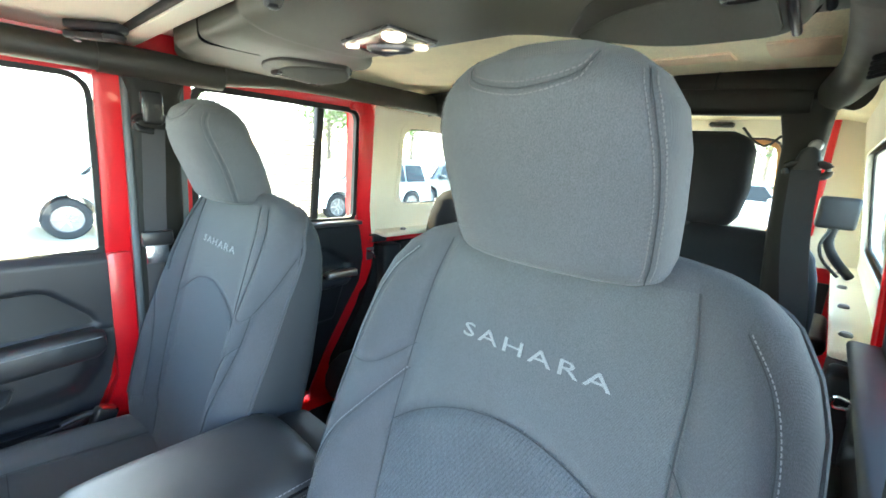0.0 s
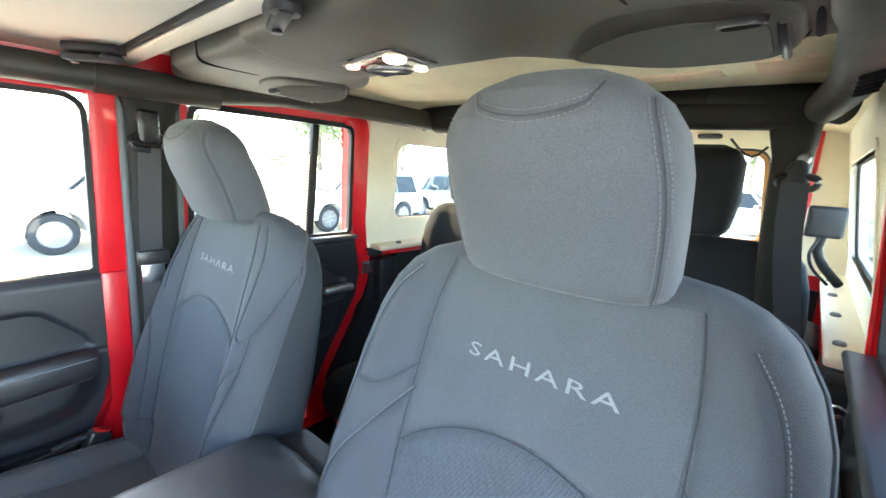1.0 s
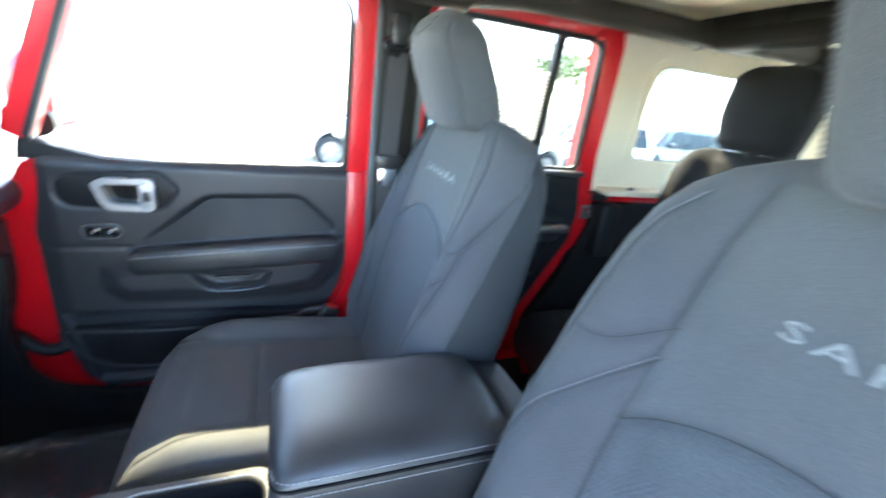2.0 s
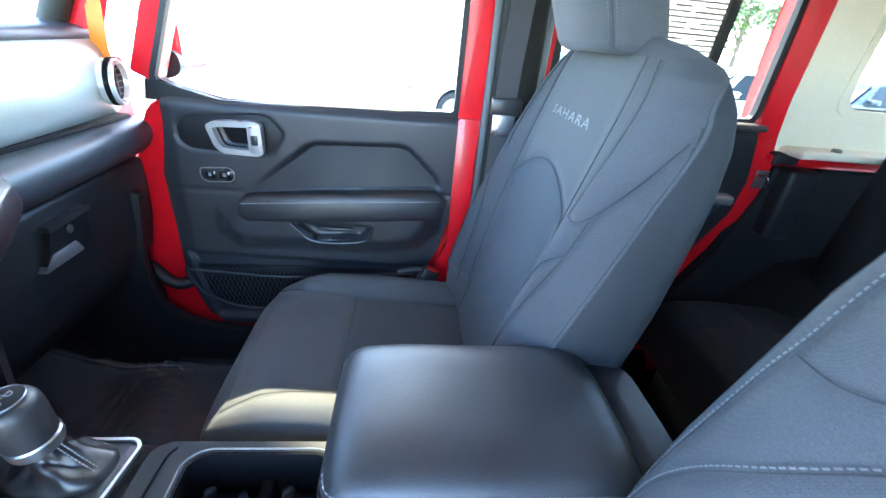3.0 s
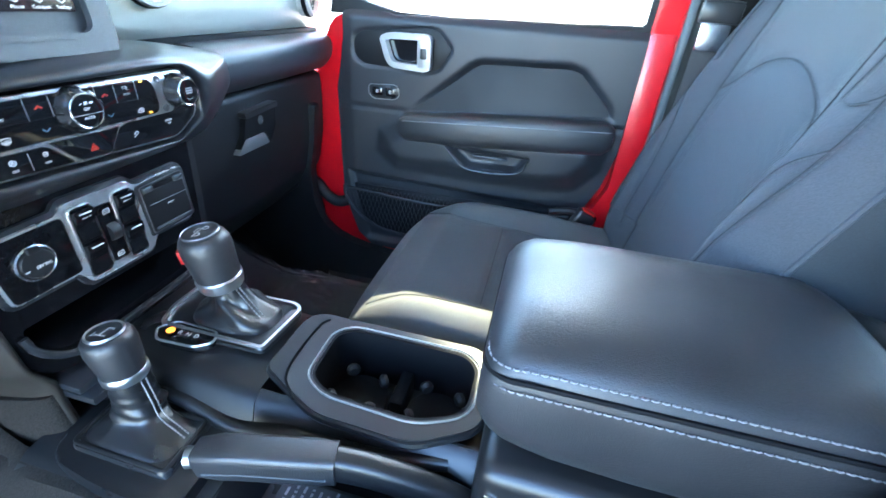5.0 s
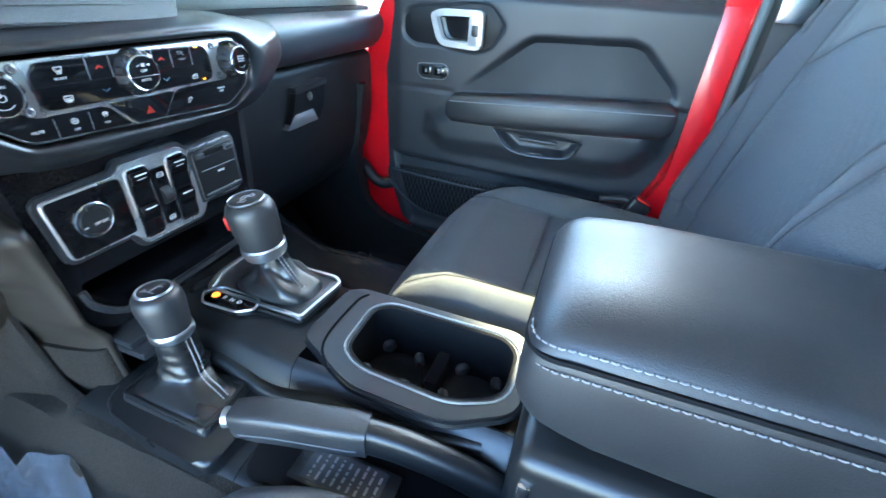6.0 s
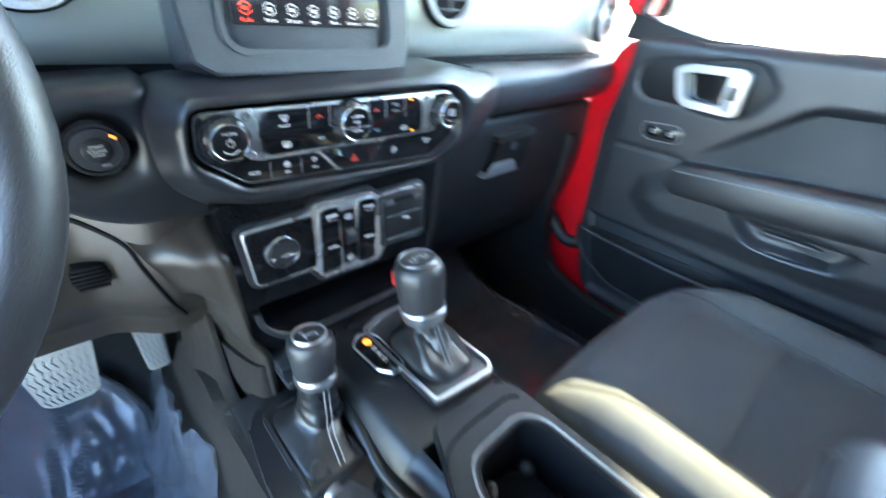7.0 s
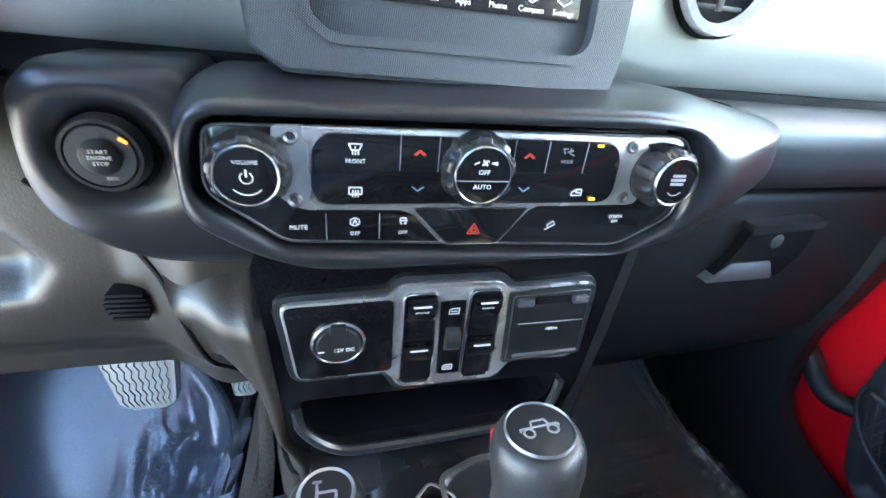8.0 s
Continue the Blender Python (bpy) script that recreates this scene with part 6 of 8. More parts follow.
def knob(x, z, r, y0=0.786, y1=0.770):
    """A glossy skirt with nine scallops, a thin chrome ring and a flat cap."""
    m = Matrix.Translation((x, y0, z)) @ pose(0, 0, 0, 90)
    h = y0 - y1
    pts = []
    for rr, hh, deep in ((1.04, 0, 0.0), (1.06, h * 0.20, 0.0), (1.05, h * 0.34, 0.02), (1.0, h * 0.62, 0.045), (0.93, h * 0.86, 0.05), (0.86, h * 0.96, 0.02), (0.82, h * 0.98, 0.0)):
        ring = []
        for i in range(144):
            a = 2 * math.pi * i / 144
            wave = 1 + deep * math.tanh(3.5 * math.sin(9 * a))
            ring.append((r * rr * wave * math.cos(a), r * rr * wave * math.sin(a), hh))
        pts.append(ring)
    kb = part("knob", moved(loft(pts), m), KNOB_BLACK, hvac, "black scalloped knob with chrome ring", sharp=24)
    part("ring", lathe([(r * 0.73, h * 0.92), (r * 0.745, h * 1.06), (r * 0.775, h * 1.08), (r * 0.81, h * 1.0), (r * 0.81, h * 0.9)], 56, m), CHROME, kb, "chrome ring")
    part("cap", lathe([(0, h * 0.9), (r * 0.74, h * 0.9), (r * 0.735, h * 1.03), (r * 0.5, h * 1.06), (0, h * 1.06)], 40, m), GLOSS, kb)
    return kb, y0 - h * 1.07


vol, vy = knob(-0.1195, 1.2185, 0.0198)
fan, fy = knob(0.0045, 1.2205, 0.0214)
tune, ty = knob(0.1335, 1.2195, 0.0198, y1=0.766)
words(vol, "VOLUME", -0.1195, vy, 1.2258, 0.0029)
part("power_ring", tube([(-0.1195 + 0.003 * math.sin(a), vy, 1.218 + 0.003 * math.cos(a)) for a in np.linspace(0.6, 5.7, 17)], 0.0003, 5, None), WHITE_MARK, vol)
part("power_stroke", box(-0.1199, -0.1191, vy - 0.0004, vy + 0.0004, 1.2185, 1.2222, 0), WHITE_MARK, vol)
part("arc", tube([(-0.1195 + 0.009 * math.sin(a), vy, 1.2185 - 0.0095 * math.cos(a)) for a in np.linspace(-0.8, 0.8, 9)], 0.0003, 5, None), WHITE_MARK, vol)
words(fan, "OFF", 0.0045, fy, 1.2226, 0.0038)
words(fan, "AUTO", 0.0045, fy, 1.2140, 0.0038)
part("divider", box(-0.0108, 0.0198, fy - 0.0003, fy + 0.0003, 1.2173, 1.2178, 0), GREY_MARK, fan)
for a in range(4):
    c, d = math.cos(a * math.pi / 2 + 0.5), math.sin(a * math.pi / 2 + 0.5)
    part("fan_blade", tube([(0.0045, fy, 1.2282), (0.0045 + 0.0013 * c - 0.0006 * d, fy, 1.2282 + 0.0013 * d + 0.0006 * c), (0.0045 + 0.0021 * c, fy, 1.2282 + 0.0021 * d)], 0.00055, 5, None), WHITE_MARK, fan)
for k in range(4):
    part("fan_mark", box(0.0081 + k * 0.0010, 0.0087 + k * 0.0010, fy - 0.0003, fy + 0.0003, 1.2278 - 0.0003 * k, 1.2286 + 0.0001 * k, 0), WHITE_MARK, fan)
part("fan_mark", moved(box(-0.0016, 0.0016, -0.0003, 0.0003, -0.0003, 0.0003, 0), Matrix.Translation((-0.0005, fy, 1.2280)) @ pose(0, 0, 0, 0, -25, 0)), WHITE_MARK, fan)
for dz, w in ((0.0045, 0.0048), (0.0018, 0.0055), (-0.0009, 0.0048)):
    part("mark_bar", box(0.1335 - w, 0.1335 + w, ty - 0.0003, ty + 0.0003, 1.2185 + dz, 1.2202 + dz, 0), GREY_MARK, tune)
part("arc", tube([(0.1335 + 0.007 * math.sin(a), ty, 1.2185 - 0.0078 * math.cos(a)) for a in np.linspace(-0.8, 0.8, 7)], 0.00035, 5, None), GREY_MARK, tune)

DY = 0.7808


def bars(parent, cells, y, material, name="icon"):
    """A small sign put together from strokes (x0, z0, x1, z1) in millimetres round a middle."""
    x, z = cells[0]
    shapes = []
    for x0, z0, x1, z1 in cells[1]:
        a, b = Vector((x + x0 / 1000, y, z + z0 / 1000)), Vector((x + x1 / 1000, y, z + z1 / 1000))
        shapes.append(sweep([a, b], flat(0.00035, 0.0002), (0, 1, 0)))
    return part(name, merge(*shapes), material, parent, kind="stuff")


demist = [(-3.5, 3, 3.5, 3), (-3.5, 3, -2, -0.5), (3.5, 3, 2, -0.5), (-2, -0.5, 2, -0.5), (-1.5, 0, -1.5, -3), (0, 1.5, 0, -3), (1.5, 0, 1.5, -3)]
bars(hvac, ((-0.066, 1.2305), demist), DY, WHITE_MARK)
words(hvac, "FRONT", -0.066, DY, 1.2240, 0.0032)
bars(hvac, ((-0.066, 1.2065), [(-3.5, 2.5, 3.5, 2.5), (-3.5, -1.5, 3.5, -1.5), (-3.5, 2.5, -3.5, -1.5), (3.5, 2.5, 3.5, -1.5), (-1.5, 1, -1.5, -3.2), (0, 1, 0, -3.2), (1.5, 1, 1.5, -3.2)]), DY, WHITE_MARK)
for x in (-0.0305, 0.0365):
    bars(hvac, ((x, 1.2295), [(-3.5, -1.2, 0, 1.5), (0, 1.5, 3.5, -1.2), (-2.5, -1.6, 0, 0.6), (0, 0.6, 2.5, -1.6)]), DY, RED_MARK, "warmer_mark")
    bars(hvac, ((x, 1.2085), [(-3.5, 1.2, 0, -1.5), (0, -1.5, 3.5, 1.2)]), DY, BLUE_MARK, "cooler_mark")
bars(hvac, ((0.062, 1.2325), [(-4, 2, -1, 2), (-4, 2, -2.5, -1), (1, 2.5, 1, -1), (1, -1, 4, -2), (-1, 0, 3, 1)]), DY, GREY_MARK)
words(hvac, "MODE", 0.062, DY, 1.2265, 0.0028, GREY_MARK)
bars(hvac, ((0.0745, 1.2065), [(-4, -2, 3, -2), (-4, -2, -4, 0), (-4, 0, -1, 2), (-1, 2, 3, 2), (3, 2, 3, -2), (-1, 2, -1, 0), (-1, 0, 2, 0)]), DY, WHITE_MARK)
part("amber_lamp", box(0.081, 0.085, DY - 0.0004, DY + 0.0004, 1.2362, 1.2378, 0), AMBER, hvac, "lit amber mark")
part("amber_lamp", box(0.0845, 0.0885, DY - 0.0004, DY + 0.0004, 1.2012, 1.2028, 0), AMBER, hvac, "lit amber mark")
for x in (-0.0415, -0.0195, 0.0265, 0.0485, 0.0745):
    part("key_gap", box(x - 0.0002, x + 0.0002, DY - 0.0001, DY + 0.0004, 1.219, 1.2385, 0), GREY_MARK, hvac)
part("key_gap", box(-0.088, 0.100, DY - 0.0001, DY + 0.0004, 1.2187, 1.2190, 0), RECESS, hvac)
RY = 0.7855
words(hvac, "MUTE", -0.098, RY, 1.1825, 0.0038)
for x in (-0.066, -0.037):
    words(hvac, "OFF", x, RY, 1.1780, 0.0032)
bars(hvac, ((-0.066, 1.1855), [(-2.6, 1.5, 0, 2.8), (0, 2.8, 2.6, 1.5), (2.6, 1.5, 2.6, -1.2), (2.6, -1.2, 0, -2.5), (0, -2.5, -2.6, -1.2), (-2.6, -1.2, -2.6, 1.5), (-1.2, -1, 0, 1.6), (0, 1.6, 1.2, -1)]), RY, WHITE_MARK)
bars(hvac, ((-0.037, 1.1860), [(-1.8, 1.8, 1.8, 1.8), (-2.4, 0, 2.4, 0), (-1.6, 0, -1.8, 1.8), (1.6, 0, 1.8, 1.8), (-1.8, -1, -0.8, -2.4), (1.8, -1, 0.8, -2.4)]), RY, WHITE_MARK)
bars(hvac, ((0.0075, 1.1815), [(-4.2, -3, 4.2, -3), (-4.2, -3, 0, 4), (4.2, -3, 0, 4), (-2, -1.8, 2, -1.8), (-2, -1.8, 0, 1.4), (2, -1.8, 0, 1.4)]), 0.7810, RED_MARK, "hazard_mark")
bars(hvac, ((0.0640, 1.1810), [(-4, -3.2, 3, 1.0), (-2.5, 0.8, 1, 3), (1, 3, 2.6, 1.8), (-2.5, 0.8, -2.5, -0.8)]), RY, WHITE_MARK)
words(hvac, "SCREEN", 0.1130, RY, 1.1868, 0.0029)
words(hvac, "OFF", 0.1130, RY, 1.1832, 0.0029)
for x in (-0.0825, -0.0515):
    part("key_gap", box(x - 0.0002, x + 0.0002, RY, RY + 0.0006, 1.174, 1.191, 0), GREY_MARK, hvac)

# ---- power outlet, window switches, media door ----
sw = thing("switch_panel", (0.01, 0.808, 1.08), "window switch and outlet panel in a satin silver frame", "control panel")
fr = rounded([(-0.122, 1.117), (-0.042, 1.120), (-0.034, 1.130), (0.045, 1.130), (0.057, 1.119), (0.130, 1.122), (0.134, 1.112), (0.136, 1.046), (0.128, 1.040), (0.068, 1.043), (0.056, 1.024), (-0.032, 1.024), (-0.042, 1.043), (-0.114, 1.043)], [0.008, 0.004, 0.004, 0.004, 0.004, 0.006, 0.004, 0.005, 0.005, 0.004, 0.005, 0.005, 0.004, 0.008], 3)
part("rear_frame", prism(inset(fr, -0.0055), "y", 0.8065, 0.816, 0.003, 3), STACK_BLACK, sw)
part("frame", prism(fr, "y", 0.8025, 0.812, 0.0025, 3), SATIN, sw, "satin silver frame", sharp=30)
part("outlet_plate", prism(rounded([(-0.1195, 1.1152), (-0.0395, 1.1172), (-0.0385, 1.0458), (-0.1122, 1.0453)], 0.006, 3), "y", 0.8012, 0.810, 0.001), PIANO, sw, "gloss black outlet plate")
om = Matrix.Translation((-0.081, 0.8035, 1.083)) @ pose(0, 0, 0, 90)
out = part("outlet_ring", lathe([(0.0165, 0), (0.0165, 0.005), (0.0185, 0.007), (0.0205, 0.006), (0.0205, 0)], 44, om), CHROME, sw, "chrome outlet ring")
part("outlet_cap", lathe([(0, 0), (0.0168, 0), (0.0168, 0.0065), (0.0155, 0.0085), (0, 0.009)], 40, om), PLASTIC, out)
part("cap_tab", box(-0.087, -0.075, 0.7915, 0.797, 1.096, 1.103, 0.0015), PLASTIC, out)
words(out, "12V DC", -0.077, 0.7941, 1.0795, 0.0046)
part("mark", box(-0.096, -0.0915, 0.7937, 0.7943, 1.0785, 1.0795, 0), WHITE_MARK, out)
for x, t in ((-0.0185, "AUTO"), (0.0350, "AUTO")):
    cell = part("switch_well", prism(rounded([(x - 0.0125, 1.1215), (x + 0.0125, 1.1215), (x + 0.0125, 1.0315), (x - 0.0125, 1.0315)], 0.005, 3), "y", 0.8012, 0.809, 0.0005), RECESS, sw, "black switch well")
    part("well_rim", sweep([Vector((a, 0.8008, b)) for a, b in rounded([(x - 0.0130, 1.1222), (x + 0.0130, 1.1222), (x + 0.0130, 1.0308), (x - 0.0130, 1.0308)], 0.0055, 4)], circle(0.0011, 8), (0, 1, 0), closed=True), CHROME, cell, "bright chrome rim of the well")
    for z in (1.0985, 1.0550):
        prof = [(0.8015, z - 0.0205), (0.7975, z - 0.018), (0.8000, z - 0.002), (0.7945, z + 0.012), (0.7955, z + 0.0195), (0.8015, z + 0.0205)]
        part("rocker", loft([[(xx, y, zz) for y, zz in prof] for xx in (x - 0.0115, x + 0.0115)]), PIANO, cell, "black window rocker", sharp=30)
        part("stroke", box(x - 0.007, x + 0.007, 0.7938, 0.7948, z + 0.0155, z + 0.0166, 0), WHITE_MARK, cell)
    words(cell, t, x, 0.7948, 1.1095, 0.0036)
mid = part("centre_strip", prism(rounded([(-0.0025, 1.113), (0.0185, 1.113), (0.0205, 1.036), (0.0005, 1.036)], 0.003, 3), "y", 0.8012, 0.809, 0.0005), PIANO, sw)
part("lock_rocker", lathe([(0, -0.006), (0.0125, -0.006), (0.013, 0), (0.0125, 0.006), (0, 0.006)], 20, Matrix.Translation((0.0095, 0.806, 1.0755)) @ pose(0, 0, 0, 0, 90, 0)), PLASTIC, mid)
for z in (1.1035, 1.0435):
    bars(mid, ((0.009, z), [(-4, -2.4, 4, -2.4), (-4, -2.4, -4, 1), (-4, 1, -1.5, 2.8), (-1.5, 2.8, 4, 2.8), (4, 2.8, 4, -2.4), (-2.5, 0, 2.5, 0)]), 0.8009, WHITE_MARK)
md = part("media_door", prism(rounded([(0.0545, 1.1185), (0.1335, 1.1215), (0.1375, 1.0440), (0.0590, 1.0410)], 0.004, 3), "y", 0.8005, 0.812, 0.002), STACK_BLACK, sw, "black media door")
part("door_edge", sweep([Vector((x, 0.8003, z)) for x, z in rounded([(0.0585, 1.1145), (0.1290, 1.1172), (0.1325, 1.0480), (0.0625, 1.0452)], 0.003, 3)], circle(0.0008, 6), (0, 1, 0), closed=True), STEEL, md, "thin bright steel door edge")
part("door_leaf", prism(rounded([(0.0598, 1.1050), (0.1283, 1.1075), (0.1312, 1.0492), (0.0635, 1.0465)], 0.003, 3), "y", 0.7985, 0.804, 0.0012), CUP_TRIM, md, "ribbed black flap")
part("door_slot", box(0.0785, 0.1115, 0.7990, 0.803, 1.1058, 1.1128, 0.001), RECESS, md)
for x0, x1 in ((0.0615, 0.0770), (0.1130, 0.1275)):
    part("door_clip", box(x0, x1, 0.7965, 0.803, 1.1050, 1.1125, 0.0018), CLIP_GREY, md, "smooth grey hinge clip")
part("door_crease", box(0.066, 0.127, 0.7978, 0.800, 1.0868, 1.0874, 0), GREY_MARK, md)
part("door_lip", box(0.066, 0.130, 0.7955, 0.800, 1.0500, 1.0535, 0.0015), CLIP_GREY, md, "grey pull lip")
words(md, "MEDIA", 0.099, 0.7983, 1.0795, 0.0038)
sw.matrix_basis = sw.matrix_basis @ Matrix.Diagonal((0.958, 1, 0.945, 1))

# ---- touch screen ----
scr = thing("touch_screen", (0.005, 0.84, 1.262), "lit touch screen in a thick dotted grey surround", "screen")
so = rounded([(-0.122, 1.300), (-0.119, 1.274), (-0.102, 1.263), (0.108, 1.262), (0.113, 1.276), (0.116, 1.300), (0.126, 1.462), (-0.128, 1.462)], [0.002, 0.003, 0.003, 0.003, 0.003, 0.002, 0.02, 0.02], 4)
si = rounded([(-0.090, 1.300), (-0.088, 1.290), (-0.076, 1.281), (0.080, 1.281), (0.090, 1.288), (0.092, 1.300), (0.096, 1.445), (-0.092, 1.445)], [0.004, 0.006, 0.006, 0.006, 0.006, 0.004, 0.008, 0.008], 4)
tilt = Matrix.Translation((0, 0.829, 1.263)) @ pose(0, 0, 0, -10) @ Matrix.Translation((0, -0.829, -1.263))
BEZEL = mat("dotted_grey_bezel", (0.056, 0.060, 0.067), 0.42, var=0.06, grain=0.08, bump=0.35, bump_scale=330, pattern="weave")
part("surround", moved(band(so, si, "y", 0.826, 0.90), tilt), BEZEL, scr, "dotted dark grey surround", sharp=30)
part("surround_edge", moved(band(inset(so, -0.002), inset(so, 0.004), "y", 0.829, 0.90), tilt), PLASTIC_SOFT, scr)
part("inner_rim", moved(band(inset(si, -0.0035), inset(si, 0.002), "y", 0.8245, 0.836), tilt), BEZEL, scr)
part("recess_panel", moved(prism(inset(si, -0.003), "y", 0.8335, 0.845, 0.001), tilt), BEZEL, scr)
part("display", moved(box(-0.078, 0.082, 0.8300, 0.836, 1.304, 1.436, 0.002), tilt), SCREEN, scr, "lit display")
ICON_BAR = mat("display_light", (0.1, 0.1, 0.1), 0.4, var=0.02, emit=(0.85, 0.9, 0.95), power=0.07)
RED_ICON = mat("display_red", (0.3, 0.02, 0.01), 0.4, var=0.02, emit=(1.0, 0.07, 0.02), power=0.10)
names = ("Radio", "Media", "Climate", "Apps", "Phone", "Compass", "Settings")
for k, t in enumerate(names):
    x = -0.066 + k * 0.0225
    m = RED_ICON if k == 0 else ICON_BAR
    part("icon", moved(tube([(x + 0.0055 * math.sin(a), 0.8295, 1.3175 + 0.0055 * math.cos(a)) for a in np.linspace(0, 2 * math.pi, 7)], 0.0005, 5, None), tilt), m, scr)
    part("icon_centre", moved(box(x - 0.0018, x + 0.0018, 0.8292, 0.8297, 1.316, 1.319, 0), tilt), m, scr)
    lettering("word", t, 0.0048, m, scr, tilt @ Matrix.Translation((x, 0.8295, 1.3080)) @ pose(0, 0, 0, 90), "white screen caption", depth=0.0001)
for k in range(4):
    part("screen_line", moved(box(-0.05 + k * 0.034, -0.03 + k * 0.034, 0.8293, 0.8297, 1.341, 1.3425, 0), tilt), ICON_BAR, scr)
for x in (-0.086, 0.086):
    part("screen_screw", moved(lathe([(0, 0), (0.004, 0), (0.003, 0.0015), (0, 0.001)], 12, Matrix.Translation((x * 1.2, 0.8262, 1.45)) @ pose(0, 0, 0, 90)), tilt), STEEL, scr)

# ---- steering wheel ----
wheel = thing("steering_wheel", (-0.428, 0.66, 1.29), "black leather steering wheel with silver spokes", "steering wheel")
wm = Matrix.Translation((-0.428, 0.668, 1.285)) @ pose(0, 0, 0, 68)
ring = [Vector((0.186 * math.cos(a), 0.182 * math.sin(a), 0)) for a in np.linspace(0, 2 * math.pi, 73)[:-1]]
part("rim", moved(sweep(ring, [(0.0165 * a, 0.0185 * b) for a, b in circle(1, 16)], (0, 0, 1), closed=True), wm), LEATHER, wheel)
part("hub", moved(loft([[(a, b - 0.005, h) for a, b in superring(36, 3.0, w, w * 0.92)] for w, h in ((0.05, -0.07), (0.075, -0.05), (0.082, -0.01), (0.072, 0.006), (0.05, 0.012))]), wm), PLASTIC, wheel, "black centre pad")
for s in (-1, 1):
    sp = part("spoke", moved(prism(rounded([(s * 0.065, 0.035), (s * 0.175, 0.018), (s * 0.175, -0.028), (s * 0.065, -0.045)], 0.008), "z", -0.03, -0.008, 0.004), wm), PLASTIC_SMOOTH, wheel)
    part("spoke_trim", moved(prism(rounded([(s * 0.09, -0.038), (s * 0.17, -0.022), (s * 0.17, -0.030), (s * 0.09, -0.050)], 0.003), "z", -0.03, -0.004, 0.002), wm), ALU, sp, "satin silver spoke trim")
part("lower_spoke", moved(prism(rounded([(-0.035, -0.06), (0.035, -0.06), (0.028, -0.175), (-0.028, -0.175)], 0.006), "z", -0.03, -0.01, 0.004), wm), PLASTIC_SMOOTH, wheel)

# ---- centre console ----
con = thing("centre_console", (0, 0.5, 0.58), "black centre console with cup holders, shifters and padded armrest", "console")


def section(y, left=-0.20):
    dz = interp(y, (0.34, 0.5, 0.62, 0.79), (0.0, 0.0, 0.004, 0.012))
    return [(0.14, y, 0.60), (0.118, y, 0.88 + dz), (0.110, y, 0.914 + dz), (0.100, y, 0.925 + dz), (0.02, y, 0.925 + dz), (-0.038, y, 0.925 + dz), (-0.052, y, 0.917 + dz), (-0.062, y, 0.895), (-0.078, y, 0.872), (-0.15, y, 0.866), (-0.168, y, 0.855), (-0.185, y, 0.80), (left, y, 0.70), (left - 0.01, y, 0.60)]


part("front_body", loft([section(y, -0.20 - 0.02 * smooth(0.6, 0.8, y)) for y in np.linspace(0.595, 0.83, 14)]), CONSOLE, con, sharp=50)


def channel(y):
    s = section(y)
    return s[:4] + [(0.088, y, 0.925), (0.084, y, 0.845), (-0.036, y, 0.845), (-0.041, y, 0.925)] + s[5:]


part("cup_body", loft([channel(y) for y in np.linspace(0.33, 0.594, 10)]), CONSOLE, con, sharp=50)
part("rear_body", box(-0.103, 0.112, -0.06, 0.329, 0.60, 0.985, 0.018, 3), CONSOLE, con, "black bin below the armrest", sharp=50)
part("bin_flank", loft([[(x, y, z) for x, z in ((-0.104, 0.60), (-0.104, 0.90), (-0.125, 0.868), (-0.165, 0.86), (-0.19, 0.78), (-0.205, 0.60))] for y in (0.02, 0.15, 0.329)]), CONSOLE, con)
# moulded flank ridge between the two levels
part("flank_ridge", tube([(-0.058, 0.80, 0.905), (-0.058, 0.70, 0.90), (-0.066, 0.62, 0.885), (-0.062, 0.54, 0.897), (-0.064, 0.44, 0.90), (-0.050, 0.36, 0.905)], 0.010, 10, 0.012), CONSOLE, con)
# cup holder bezel, liner and cups
bo = rounded([(-0.061, 0.40), (-0.057, 0.515), (-0.012, 0.603), (0.086, 0.603), (0.101, 0.585), (0.101, 0.355), (0.078, 0.334), (-0.022, 0.333)], [0.02, 0.02, 0.012, 0.012, 0.01, 0.016, 0.014, 0.02], 4)
bi = rounded([(-0.030, 0.405), (-0.024, 0.515), (-0.006, 0.542), (0.066, 0.545), (0.080, 0.528), (0.080, 0.372), (0.062, 0.354), (-0.006, 0.354)], [0.018, 0.016, 0.012, 0.012, 0.012, 0.014, 0.014, 0.02], 4)
bi = inset(bi, -0.005)
bz = part("cup_bezel", merge(band(bo, bi, "z", 0.925, 0.937)), CUP_TRIM, con, "satin black cup holder surround", sharp=30)
part("rim", sweep([Vector((x, y, 0.9375)) for x, y in inset(bi, -0.004)], circle(0.0014, 6), closed=True), KNOB_GREY, bz, "thin grey rim")
part("outer_edge", sweep([Vector((x, y, 0.930)) for x, y in inset(bo, 0.001)], circle(0.0055, 8), closed=True), CUP_TRIM, bz)
part("front_crease", tube([(-0.048, 0.545, 0.938), (-0.012, 0.575, 0.9385), (0.07, 0.578, 0.9385), (0.09, 0.57, 0.938)], 0.0015, 6, 0.006), RECESS, bz)
# liner, wells and divider in near-black that stands in for the shade inside
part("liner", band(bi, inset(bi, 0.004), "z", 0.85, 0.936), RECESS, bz)
